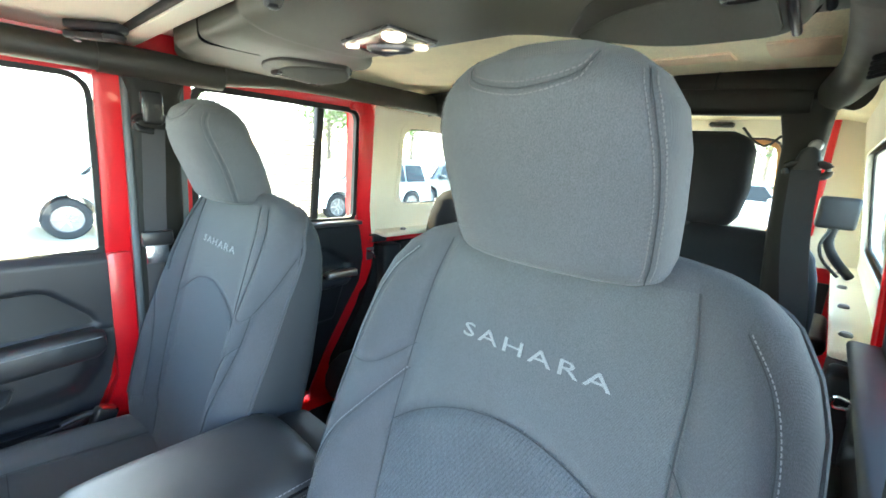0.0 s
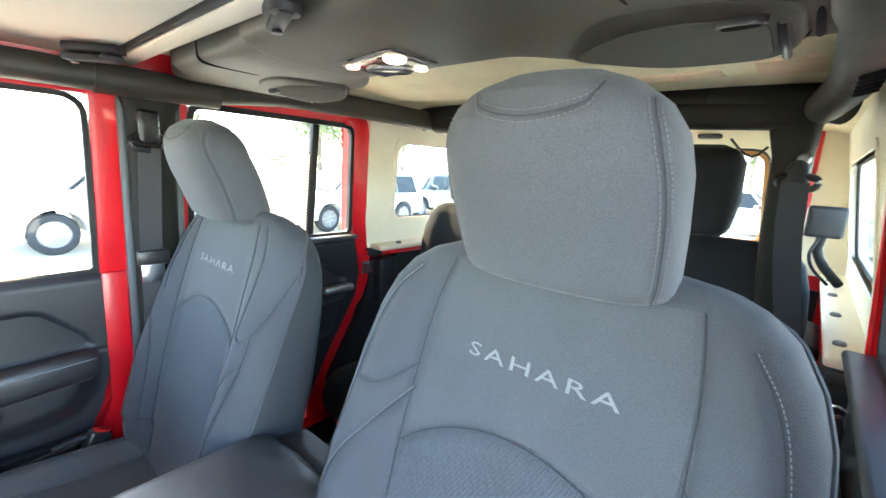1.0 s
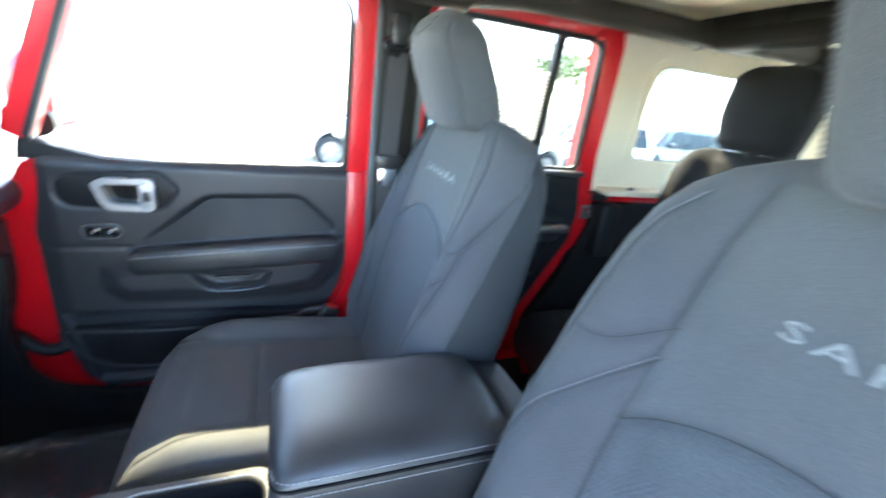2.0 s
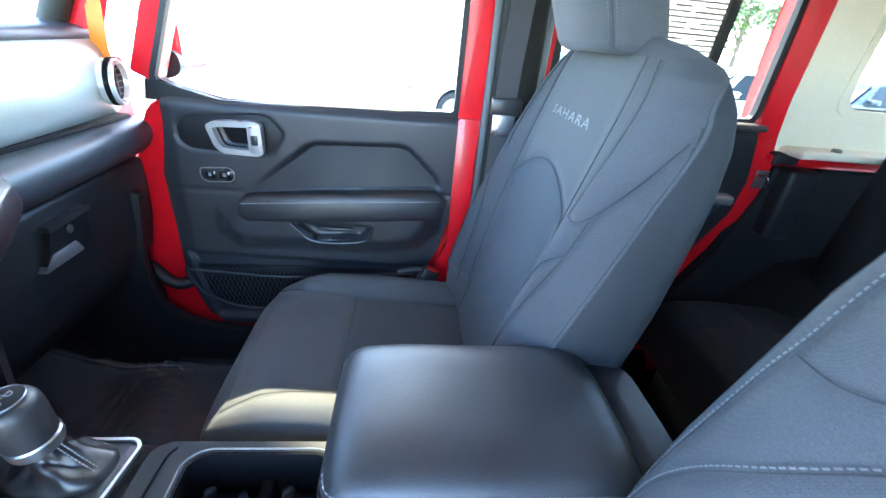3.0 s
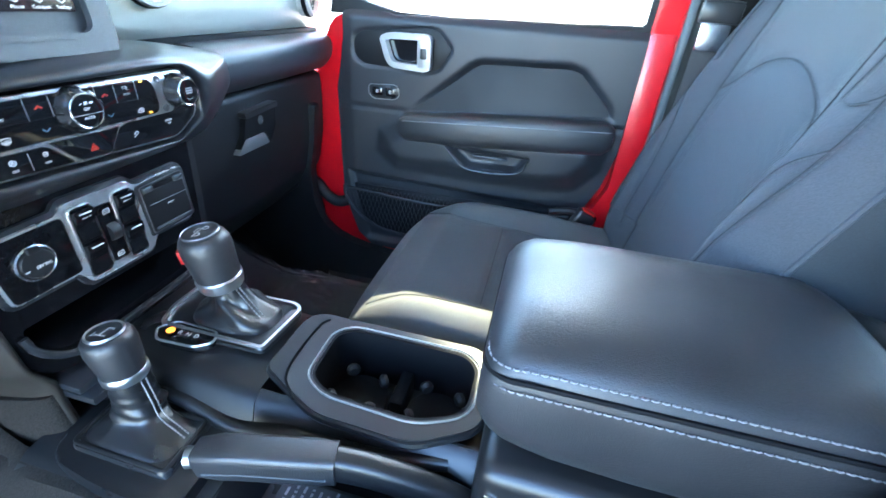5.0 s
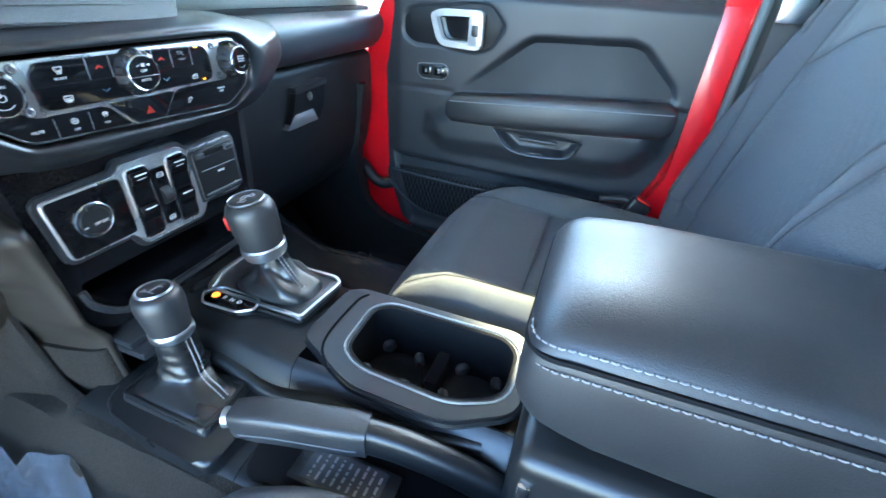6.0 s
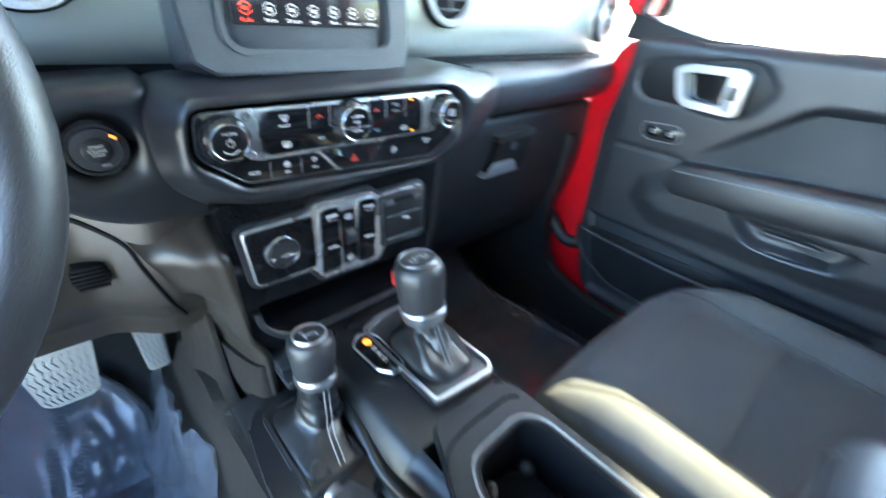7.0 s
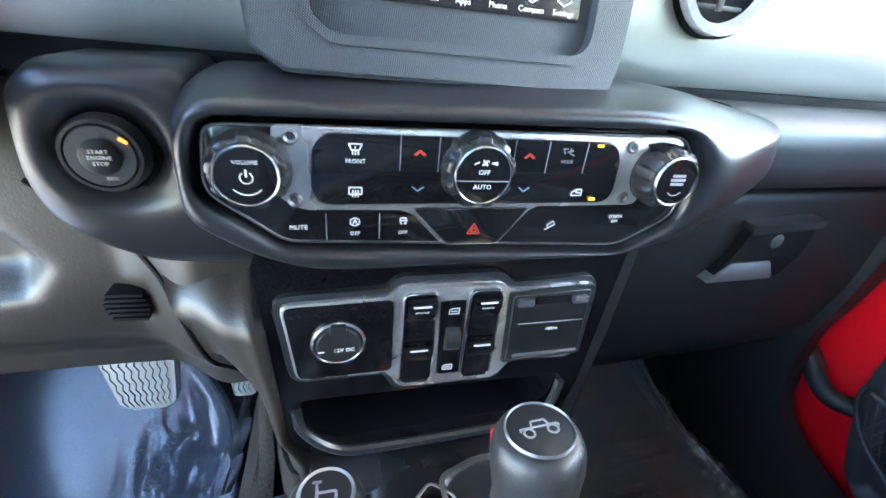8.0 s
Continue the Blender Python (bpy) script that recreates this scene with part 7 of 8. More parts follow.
for y in (0.50, 0.395):
    m = Matrix.Translation((0.026, y, 0.846))
    cup = part("cup_well", lathe([(0.039, 0.028), (0.0375, 0.0), (0, 0.0), (0, 0.003), (0.0345, 0.004), (0.0365, 0.026)], 36, m), RECESS, con, "cup well, its hollow's shade in the black")
    for a in (0.6, 2.2, 3.9, 5.4):
        part("grip_finger", lathe([(0, 0), (0.008, 0.0), (0.010, 0.005), (0.007, 0.010), (0, 0.011)], 12, Matrix.Translation((0.026 + 0.040 * math.cos(a), y + 0.040 * math.sin(a), 0.890)) @ pose(0, 0, 0, 90, 0, math.degrees(a) - 90)), RUBBER, cup, "rubber grip finger")
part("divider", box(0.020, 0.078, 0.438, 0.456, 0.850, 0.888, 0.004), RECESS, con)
# padded armrest lid
lid = thing("armrest", (0, 0.18, 0.985), "black leatherette armrest lid with pale double stitching", "armrest")
AX, AW, AZ0, AZ1 = 0.006, 0.112, 0.985, 1.131
ring_n = 72


def lid_ring(y):
    t = interp(y, (0.022, 0.03, 0.05, 0.28, 0.315, 0.33, 0.338), (0.86, 0.96, 1.0, 1.0, 0.985, 0.95, 0.86))
    top = AZ1 - interp(y, (0.022, 0.035, 0.06, 0.26, 0.31, 0.328, 0.338), (0.022, 0.008, 0.0, 0.0, 0.005, 0.014, 0.030))
    low = AZ0 + interp(y, (0.022, 0.20, 0.28, 0.32, 0.338), (0.0, 0.0, 0.006, 0.02, 0.045))
    mid, h = (top + low) / 2, (top - low) / 2
    out = []
    for a, b in superring(ring_n, 4.2, AW * t, h):
        taper = 1 - 0.10 * smooth(0.0, -1.0, b / h)
        crown = 0.004 * (1 - (a / AW) ** 2) if b > 0 else 0
        out.append((AX + a * taper, y, mid + b + crown))
    return out


part("pad", loft([lid_ring(y) for y in (0.022, 0.026, 0.032, 0.042, 0.06, 0.10, 0.15, 0.20, 0.24, 0.27, 0.295, 0.312, 0.324, 0.331, 0.336, 0.338)]), LEATHER, lid, sharp=60)


def side_x(z):
    """Half the lid's width at a height, by its rounded section."""
    return AW * (1 - min(1, abs(z - 1.058) / 0.073) ** 4.2) ** (1 / 4.2)


def seam_line(o, n=60):
    zs, zf, w = 1.103 + o, 1.097 + o * 0.8, side_x(1.103 + o)
    yf = 0.3372 - 0.25 * max(0, o)
    pts = []
    for k in range(n):
        t = k / (n - 1)
        if t < 0.42:
            p = (AX - w - 0.0010, 0.03 + t / 0.42 * 0.275, zs)
        elif t < 0.58:
            a = (t - 0.42) / 0.16 * math.pi / 2
            p = (AX - w + 0.028 - 0.029 * math.cos(a), 0.305 + (yf - 0.305) * math.sin(a), zs + (zf - zs) * math.sin(a))
        else:
            p = (AX - w + 0.028 + (t - 0.58) / 0.42 * 0.155, yf, zf)
        pts.append(Vector(p))
    return pts


part("seam", sweep(seam_line(0.0), circle(0.0022, 6)), RECESS, lid)
for o in (-0.0085, 0.0085):
    line = curve_points(seam_line(o), 0.0068)
    threads = []
    for a, b in zip(line, line[1:]):
        m = a.lerp(b, 0.72)
        out_v = Vector((-1, 0, 0)) if a.y < 0.315 else Vector((0, 1, 0))
        threads.append(sweep([a, a.lerp(m, 0.5) + out_v * 0.0009, m], circle(0.0008, 5), (0, 0, 1)))
    part("stitching", merge(*threads), THREAD, lid, "pale thread", kind="stuff")
part("hinge_cap", loft([[(AX + a, y, 1.045 + b) for a, b in superring(40, 4.5, w, h)] for y, w, h in ((-0.045, 0.085, 0.045), (-0.035, 0.098, 0.058), (0.0, 0.106, 0.066), (0.016, 0.107, 0.067), (0.0205, 0.104, 0.064))]), PLASTIC, lid, "black hinge cover")
part("rear_latch", prism(rounded([(-0.045, 1.06), (-0.075, 1.052), (-0.082, 1.035), (-0.070, 1.03), (-0.045, 1.04)], 0.004), "x", 0.03, 0.088, 0.003), SILVER, lid, "pale latch tab")
part("rear_pivot", lathe([(0, -0.012), (0.022, -0.012), (0.025, 0), (0.022, 0.012), (0, 0.012)], 24, Matrix.Translation((0.09, -0.06, 1.0)) @ pose(0, 0, 0, 0, 90, 0)), PLASTIC, lid)

# gear selector
gs = thing("gear_shifter", (0.052, 0.69, 0.935), "automatic gear shifter with black leather knob and stitched boot", "gear shifter")
po = rounded([(0.003, 0.618), (0.003, 0.772), (0.040, 0.785), (0.098, 0.785), (0.100, 0.625), (0.088, 0.612)], [0.008, 0.01, 0.01, 0.01, 0.01, 0.008], 4)
part("plate", prism(po, "z", 0.935, 0.944, 0.002), PLASTIC_SMOOTH, gs)
part("plate_rim", band(po, inset(po, 0.0045), "z", 0.940, 0.9475), ALU, gs, "satin silver rim", sharp=30)
boot_rings = []
for k in range(15):
    t = k / 14
    w, d = interp(t, (0, 0.15, 0.4, 0.65, 1), (0.040, 0.039, 0.027, 0.0195, 0.0175)), interp(t, (0, 0.15, 0.4, 0.65, 1), (0.060, 0.055, 0.032, 0.021, 0.0175))
    z, cy = 0.944 + t * 0.058, 0.690 + 0.010 * t
    ring = []
    for i, (a, b) in enumerate(superring(64, 2.6, w, d)):
        an = 2 * math.pi * i / 64
        fold = 1 + 0.12 * math.sin(5 * an + 7 * t) * math.sin(math.pi * min(1, t * 1.15)) + 0.035 * math.sin(9 * an - 6 * t + 1) * math.sin(math.pi * t)
        ring.append((0.054 + a * fold, cy + b * fold, z + 0.004 * math.sin(3 * an + 9 * t) * math.sin(math.pi * t)))
    boot_rings.append(ring)
part("boot", loft(boot_rings), BOOT, gs, "creased black leather boot", sharp=70)
for o in (-0.003, 0.003):
    line = curve_points([(0.046 + o, 0.640, 0.950), (0.047 + o, 0.652, 0.963), (0.049 + o, 0.668, 0.980), (0.050 + o, 0.683, 1.0)], 0.005)
    part("stitching", merge(*[sweep([a, a.lerp(b, 0.7)], circle(0.0008, 5)) for a, b in zip(line, line[1:])]), THREAD, gs, "pale seam thread", kind="stuff")
KM = Matrix.Translation((0.050, 0.701, 0.996)) @ pose(0, 0, 0, -6, -5) @ Matrix.Diagonal((1.06, 1.06, 1.12, 1))
part("collar", lathe([(0.0, 0), (0.0255, 0), (0.027, 0.004), (0.0275, 0.013), (0.026, 0.015), (0, 0.015)], 40, KM), ALU, gs, "satin silver collar")
kn = part("knob", lathe([(0, 0.014), (0.0255, 0.014), (0.0265, 0.020), (0.0290, 0.050), (0.0285, 0.060), (0.0255, 0.067), (0.021, 0.070), (0, 0.071)], 44, KM), LEATHER, gs, "black leather knob", sharp=60)
part("cap", lathe([(0, 0.070), (0.0205, 0.070), (0.0205, 0.0722), (0.019, 0.0728), (0, 0.0730)], 36, KM), PLASTIC_SMOOTH, kn)
part("cap_ring", lathe([(0.0195, 0.0722), (0.0205, 0.0736), (0.0215, 0.0722)], 40, KM), STEEL, kn)
bars_k = [(-0.012, 0.001, 0.012, 0.001), (-0.005, 0.001, -0.0035, 0.0055), (-0.0035, 0.0055, 0.005, 0.0055), (0.005, 0.0055, 0.0065, 0.001), (-0.012, 0.001, -0.012, -0.001), (0.012, 0.001, 0.012, -0.001)]
for c in (-0.0075, 0.0075):
    hexa = [(c + 0.0032 * math.cos(a), -0.0025 + 0.0032 * math.sin(a)) for a in np.linspace(0, 2 * math.pi, 11)]
    bars_k += [(a[0], a[1], b[0], b[1]) for a, b in zip(hexa, hexa[1:])]
part("cap_mark", moved(merge(*[sweep([Vector((a, b, 0.0732)), Vector((c, d, 0.0732))], flat(0.0006, 0.0002)) for a, b, c, d in bars_k]), KM), GREY_MARK, kn, "pale grey pictogram")
part("release_button", moved(box(-0.032, -0.024, -0.008, 0.008, 0.038, 0.056, 0.003), KM @ pose(0, 0, 0, 0, 0, -60)), RED_PLASTIC, kn, "small red release button")
# gear display
gd = part("gear_display", prism(rounded([(-0.022, 0.752), (-0.005, 0.768), (0.014, 0.752), (0.012, 0.690), (-0.006, 0.682), (-0.020, 0.700)], 0.006, 3), "z", 0.936, 0.947, 0.002), GLOSS, gs, "gloss black gear display")
part("display_rim", sweep([Vector((x, y, 0.946)) for x, y in rounded([(-0.022, 0.752), (-0.005, 0.768), (0.014, 0.752), (0.012, 0.690), (-0.006, 0.682), (-0.020, 0.700)], 0.006, 3)], circle(0.0018, 6), closed=True), ALU, gd)
part("lamp", lathe([(0, 0), (0.0055, 0), (0.005, 0.0012), (0, 0.0015)], 16, Matrix.Translation((-0.004, 0.747, 0.947))), ORANGE_LAMP, gd, "lit orange gear letter")
for k, t in enumerate("RND"):
    lettering("word", t, 0.009, WHITE_MARK, gd, Matrix.Translation((-0.004, 0.732 - k * 0.012, 0.9474)) @ pose(0, 0, 0, 0, 0, -90), "small white gear letter", depth=0.0002)

# transfer case lever
tc = thing("transfer_lever", (-0.10, 0.70, 0.87), "short transfer case lever with black knob and leather boot", "gear shifter")
tb = rounded([(-0.144, 0.640), (-0.142, 0.768), (-0.078, 0.773), (-0.070, 0.643)], 0.010, 4)
part("base_plate", prism(rounded([(-0.170, 0.612), (-0.168, 0.70), (-0.154, 0.792), (-0.070, 0.796), (-0.062, 0.66), (-0.074, 0.612)], [0.02, 0.03, 0.03, 0.012, 0.012, 0.012], 5), "z", 0.860, 0.885, 0.007, 3), CONSOLE, tc, "black plastic plate round the boot")
part("base_rim", prism(tb, "z", 0.862, 0.894, 0.005), PLASTIC_SMOOTH, tc)
part("base_bead", sweep([Vector((x, y, 0.8935)) for x, y in inset(tb, 0.004)], circle(0.0030, 8), closed=True), CONSOLE, tc)
rings = []
for k in range(24):
    t = k / 23
    t = t ** 1.25
    w = interp(t, (0, 0.06, 0.13, 0.22, 0.32, 0.45, 1), (0.0305, 0.0280, 0.0235, 0.0225, 0.0252, 0.0225, 0.0200))
    d = interp(t, (0, 0.06, 0.13, 0.22, 0.32, 0.45, 1), (0.0580, 0.0500, 0.0310, 0.0250, 0.0265, 0.0228, 0.0200))
    lean = float(smooth(0.02, 0.30, t))
    ring = []
    for i, (a, b) in enumerate(superring(72, 4.4 - 2.3 * lean, w, d)):
        an = 2 * math.pi * i / 72
        fold = 1 + 0.10 * math.sin(4 * an + 9 * t + 1) * math.sin(math.pi * min(1, t * 2.2)) * (t < 0.45) + 0.045 * math.sin(2 * an + 30 * t) * math.sin(math.pi * t) * (0.15 < t < 0.9)
        ring.append((-0.107 + 0.017 * lean + 0.002 * t + a * fold, 0.706 + 0.013 * lean + 0.002 * t + b * fold, 0.893 + t * 0.069))
    rings.append(ring)
part("boot", loft(rings), BOOT, tc, "creased black leather boot", sharp=70)
for o in (-0.003, 0.003):
    line = curve_points([(-0.100 + o, 0.651, 0.8985), (-0.098 + o, 0.664, 0.9045), (-0.095 + o, 0.680, 0.9085), (-0.092 + o, 0.690, 0.915), (-0.090 + o, 0.6935, 0.926), (-0.089 + o, 0.697, 0.942), (-0.088 + o, 0.7005, 0.960)], 0.004)
    part("stitching", merge(*[sweep([a, a.lerp(b, 0.7)], circle(0.0009, 5)) for a, b in zip(line, line[1:])]), THREAD, tc, "pale seam thread", kind="stuff")
TM = Matrix.Translation((-0.088, 0.722, 0.958)) @ pose(0, 0, 0, -5)
part("collar", lathe([(0, 0), (0.0215, 0), (0.0235, 0.003), (0.0235, 0.010), (0.022, 0.012), (0, 0.012)], 36, TM), ALU, tc, "satin silver collar")
tk = part("knob", lathe([(0, 0.011), (0.022, 0.011), (0.023, 0.018), (0.0255, 0.045), (0.0245, 0.055), (0.0215, 0.060), (0, 0.062)], 40, TM), LEATHER, tc, "black leather knob", sharp=60)
part("cap", lathe([(0, 0.060), (0.0185, 0.060), (0.0185, 0.0622), (0.017, 0.0628), (0, 0.063)], 32, TM), PLASTIC_SMOOTH, tk)
part("cap_ring", lathe([(0.0155, 0.0624), (0.0178, 0.0640), (0.0190, 0.0618)], 36, TM), ALU, tk, "bright ring")
part("cap_mark", moved(merge(*[sweep([Vector((a, b, 0.0631)), Vector((c, d, 0.0631))], flat(0.0009, 0.0002)) for a, b, c, d in ((-0.006, -0.008, -0.006, 0.008), (-0.006, 0, 0.006, 0), (0.006, 0.0, 0.006, -0.007), (-0.009, 0.008, -0.003, 0.008))]), TM), GREY_MARK, tk, "grey shift pattern")

# hand brake
hb = thing("parking_brake", (-0.10, 0.45, 0.87), "black parking brake lever with stitched grip, released", "brake lever")
part("slot", prism(rounded([(-0.155, 0.585), (-0.09, 0.60), (-0.075, 0.36), (-0.13, 0.34)], 0.012), "z", 0.866, 0.872, 0.001), RECESS, hb)
gp = curve_points([(-0.126, 0.605, 0.918), (-0.118, 0.56, 0.926), (-0.107, 0.50, 0.930), (-0.099, 0.465, 0.930)], 0.008)
part("grip", sweep(gp, superring(32, 4.2, 0.0175, 0.0205), scale=[0.86 + 0.14 * min(1, i / 3) if i < len(gp) - 2 else 0.93 for i in range(len(gp))]), LEATHER, hb, "black leather grip", sharp=60)
part("grip_seam", sweep([p + Vector((-0.0165, -0.004, -0.004)) for p in gp[1:-1]], circle(0.0011, 6)), SEAM_THREAD, hb)
part("release_button", tube([(-0.130, 0.618, 0.917), (-0.124, 0.600, 0.919)], 0.011, 16, None), ALU, hb, "satin silver release button")
part("arm", sweep(curve_points([(-0.099, 0.468, 0.929), (-0.092, 0.43, 0.922), (-0.084, 0.38, 0.905), (-0.078, 0.34, 0.885), (-0.074, 0.31, 0.86)], 0.012), superring(20, 3.0, 0.0135, 0.018)), CONSOLE, hb)
part("shoe", box(-0.145, -0.098, 0.425, 0.54, 0.868, 0.885, 0.006), PLASTIC_SMOOTH, hb)
part("label", box(-0.140, -0.104, 0.44, 0.525, 0.8852, 0.8862, 0.0003), PLASTIC_SOFT, hb, "dark label with pale unreadable print")
rnd = random.Random(5)
for k in range(9):
    x = -0.137
    while x < -0.108:
        w = rnd.uniform(0.002, 0.009)
        part("print_bar", box(x, min(x + w, -0.105), 0.444 + k * 0.0088, 0.4468 + k * 0.0088, 0.8862, 0.8866, 0), GREY_MARK, hb)
        x += w + rnd.uniform(0.0012, 0.003)
part("side_handle", box(-0.108, -0.098, 0.305, 0.318, 0.885, 0.955, 0.004), CHROME, con, "small bright bin catch")

# carpet on the driver's flank of the tunnel
rows = []
for y in np.linspace(0.20, 1.16, 40):
    left = -0.20 - 0.02 * float(smooth(0.6, 0.8, y)) * float(smooth(1.0, 0.85, y))
    far = float(smooth(0.82, 0.88, y))
    rise = float(smooth(0.85, 0.93, y))
    flank = [(-0.150, 0.862 + 0.20 * rise), (-0.160, 0.860 + 0.09 * rise), (-0.171 + 0.02 * far, 0.858 - 0.02 * far), (-0.180 + 0.01 * far, 0.835), (-0.189, 0.80), (left - 0.004, 0.70), (left - 0.014, 0.64), (left - 0.03, 0.588)]
    rows.append([(x + 0.002 * noise.noise(Vector((y * 30, z * 30, 0))), y, z) for x, z in flank])
solo("tunnel_carpet", sheet(np.array(rows), (0.006, 0, 0)), TUNNEL, "black carpet on the side of the centre tunnel, browned for bounced light", "carpet", kind="structure")

# ---- rear bench, belts, small fittings ----
bench = thing("rear_bench", (0, -0.75, 0.60), "cloth rear bench seat with headrests, darkened for shade", "car seat")
put_c = lambda p, q, y: (p, y, q)


def bench_ring(y):
    w = 0.60
    top = interp(y, (-0.95, -0.8, -0.55, -0.46, -0.425, -0.41), (0.90, 0.90, 0.925, 0.92, 0.89, 0.85))
    low = 0.74
    pts = []
    for x, d in superring(220, 5.0, w, (top - low) / 2):
        q = d + (0.012 * math.cos(2 * math.pi * x / 0.6) - 0.010 if d > 0 else 0)
        pts.append((x, q))
    return [(a, b + (top + low) / 2) for a, b in start_front(pts)]


bs, bat = skin(np.linspace(-0.95, -0.41, 60), bench_ring, put_c, [([(s * 0.12, -0.95), (s * 0.12, -0.42)], 0.006, 0.008) for s in (-1, 1)] + [([(s * 0.45, -0.95), (s * 0.45, -0.42)], 0.005, 0.008) for s in (-1, 1)] + [([(-0.55, -0.60), (0.55, -0.60)], 0.004, 0.006)], {"seat_cushion": None}, n=220)
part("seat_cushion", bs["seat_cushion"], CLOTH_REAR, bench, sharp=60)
part("bench_base", box(-0.55, 0.55, -0.92, -0.46, 0.58, 0.745, 0.02), PLASTIC, bench)


def rear_back(x0, x1, name):
    cx, w = (x0 + x1) / 2, (x1 - x0) / 2
    rings = []
    for z in np.r_[np.linspace(0.86, 1.40, 24), np.linspace(1.42, 1.475, 8)]:
        e = interp(z, (0.86, 0.9, 1.30, 1.38, 1.43, 1.46, 1.475), (0.94, 1, 1, 0.97, 0.92, 0.84, 0.72))
        dep = interp(z, (0.86, 1.0, 1.38, 1.44, 1.475), (0.10, 0.12, 0.10, 0.075, 0.03))
        yc = -0.895 - (z - 0.9) * 0.11
        ring = []
        for a, b in superring(90, 4.6, w * e, dep / 2):
            u = abs(a) / w
            ring.append((cx + a, yc + b + (0.018 * float(smooth(0.55, 0.8, u)) if b > 0 else 0), z))
        rings.append(ring)
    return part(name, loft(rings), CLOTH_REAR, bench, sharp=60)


rear_back(-0.62, -0.02, "backrest")
rear_back(-0.012, 0.62, "backrest")
for cx in (-0.318, 0.395):
    rings = []
    for k in range(22):
        t = k / 21
        w = interp(t, (0, 0.08, 0.4, 0.8, 0.93, 1), (0.095, 0.112, 0.125, 0.122, 0.108, 0.07))
        d = interp(t, (0, 0.1, 0.5, 0.85, 1), (0.03, 0.045, 0.055, 0.045, 0.015))
        rings.append([(cx + a, -0.955 - 0.01 * t + b, 1.478 + t * 0.235) for a, b in superring(60, 3.8, w, d)])
    hr = part("headrest", loft(rings), CLOTH_REAR, bench, "cloth headrest, darkened for shade", sharp=60)
    part("post", tube([(cx, -0.955, 1.44), (cx, -0.955, 1.49)], 0.02, 10, None), PLASTIC, hr)
part("release_strap", box(-0.205, -0.195, -0.925, -0.92, 1.40, 1.47, 0.002), RUBBER, bench)


def belt(s, x, y, z, low, label):
    b = thing("seat_belt", (s * x, y, z), label, "seat belt", "seat belts")
    part("guide_ring", tube([(s * x, y - 0.032, z - 0.010), (s * x, y - 0.034, z + 0.010), (s * x, y, z + 0.022), (s * x, y + 0.034, z + 0.010), (s * x, y + 0.032, z - 0.010), (s * x, y, z - 0.016)], 0.008, 10, 0.006), PLASTIC_SMOOTH, b)
    part("guide_cover", box(s * x - 0.012, s * x + 0.012, y - 0.022, y + 0.022, z + 0.0, z + 0.075, 0.008, 3), PLASTIC_SMOOTH, b)
    line = curve_points([(s * x, y, z - 0.01), (s * (x + 0.004), y + 0.004, z - 0.12), (s * (x + 0.012), y + 0.008, z - 0.28), (s * (x + 0.03), y + 0.006, low)], 0.02)
    part("webbing", sweep(line, [(-0.0235, -0.0012), (0.0235, -0.0012), (0.0235, 0.0012), (-0.0235, 0.0012)], (1, 0, 0)), WEB, b, "woven grey webbing")
    return b


fb = belt(1, 0.615, 0.052, 1.628, 0.90, "grey front seat belt hanging at the door pillar")
part("tongue", box(0.612, 0.628, 0.025, 0.093, 1.335, 1.372, 0.006), PLASTIC_SMOOTH, fb, "black tongue holder")
part("tongue_plate", box(0.618, 0.623, 0.035, 0.085, 1.29, 1.336, 0.003), CHROME, fb, "bright steel tongue")
part("lower_belt", sweep(curve_points([(0.64, 0.055, 1.33), (0.645, 0.06, 1.15), (0.65, 0.07, 0.95), (0.65, 0.08, 0.75)], 0.03), [(-0.0235, -0.0012), (0.0235, -0.0012), (0.0235, 0.0012), (-0.0235, 0.0012)], (1, 0, 0)), WEB, fb)
db = thing("seat_belt", (-0.547, -0.82, 1.625), "dark blue-grey rear seat belt hanging from a pillar guide", "seat belt", "seat belts")
part("guide_ring", tube([(-0.515, -0.825, 1.615), (-0.513, -0.825, 1.633), (-0.547, -0.822, 1.640), (-0.581, -0.825, 1.633), (-0.579, -0.825, 1.615), (-0.547, -0.822, 1.610)], 0.008, 10, 0.006), PLASTIC_SMOOTH, db, "black guide ring")
part("guide_cover", loft([[(-0.547 + a, -0.828 + b, z) for a, b in superring(24, 2.6, w, 0.016)] for z, w in ((1.625, 0.022), (1.65, 0.021), (1.665, 0.016), (1.672, 0.006))]), PLASTIC, db)
part("webbing", sweep(curve_points([(-0.547, -0.815, 1.625), (-0.553, -0.815, 1.52), (-0.566, -0.818, 1.42), (-0.585, -0.825, 1.30), (-0.60, -0.84, 1.05)], 0.02), [(-0.0245, -0.0012), (0.0245, -0.0012), (0.0245, 0.0012), (-0.0245, 0.0012)], (0, 1, 0)), WEB_DARK, db, "woven dark webbing")
bk = thing("belt_buckle", (0.16, 0.12, 0.93), "belt buckle with red button beside the seat cushion", "belt buckle")
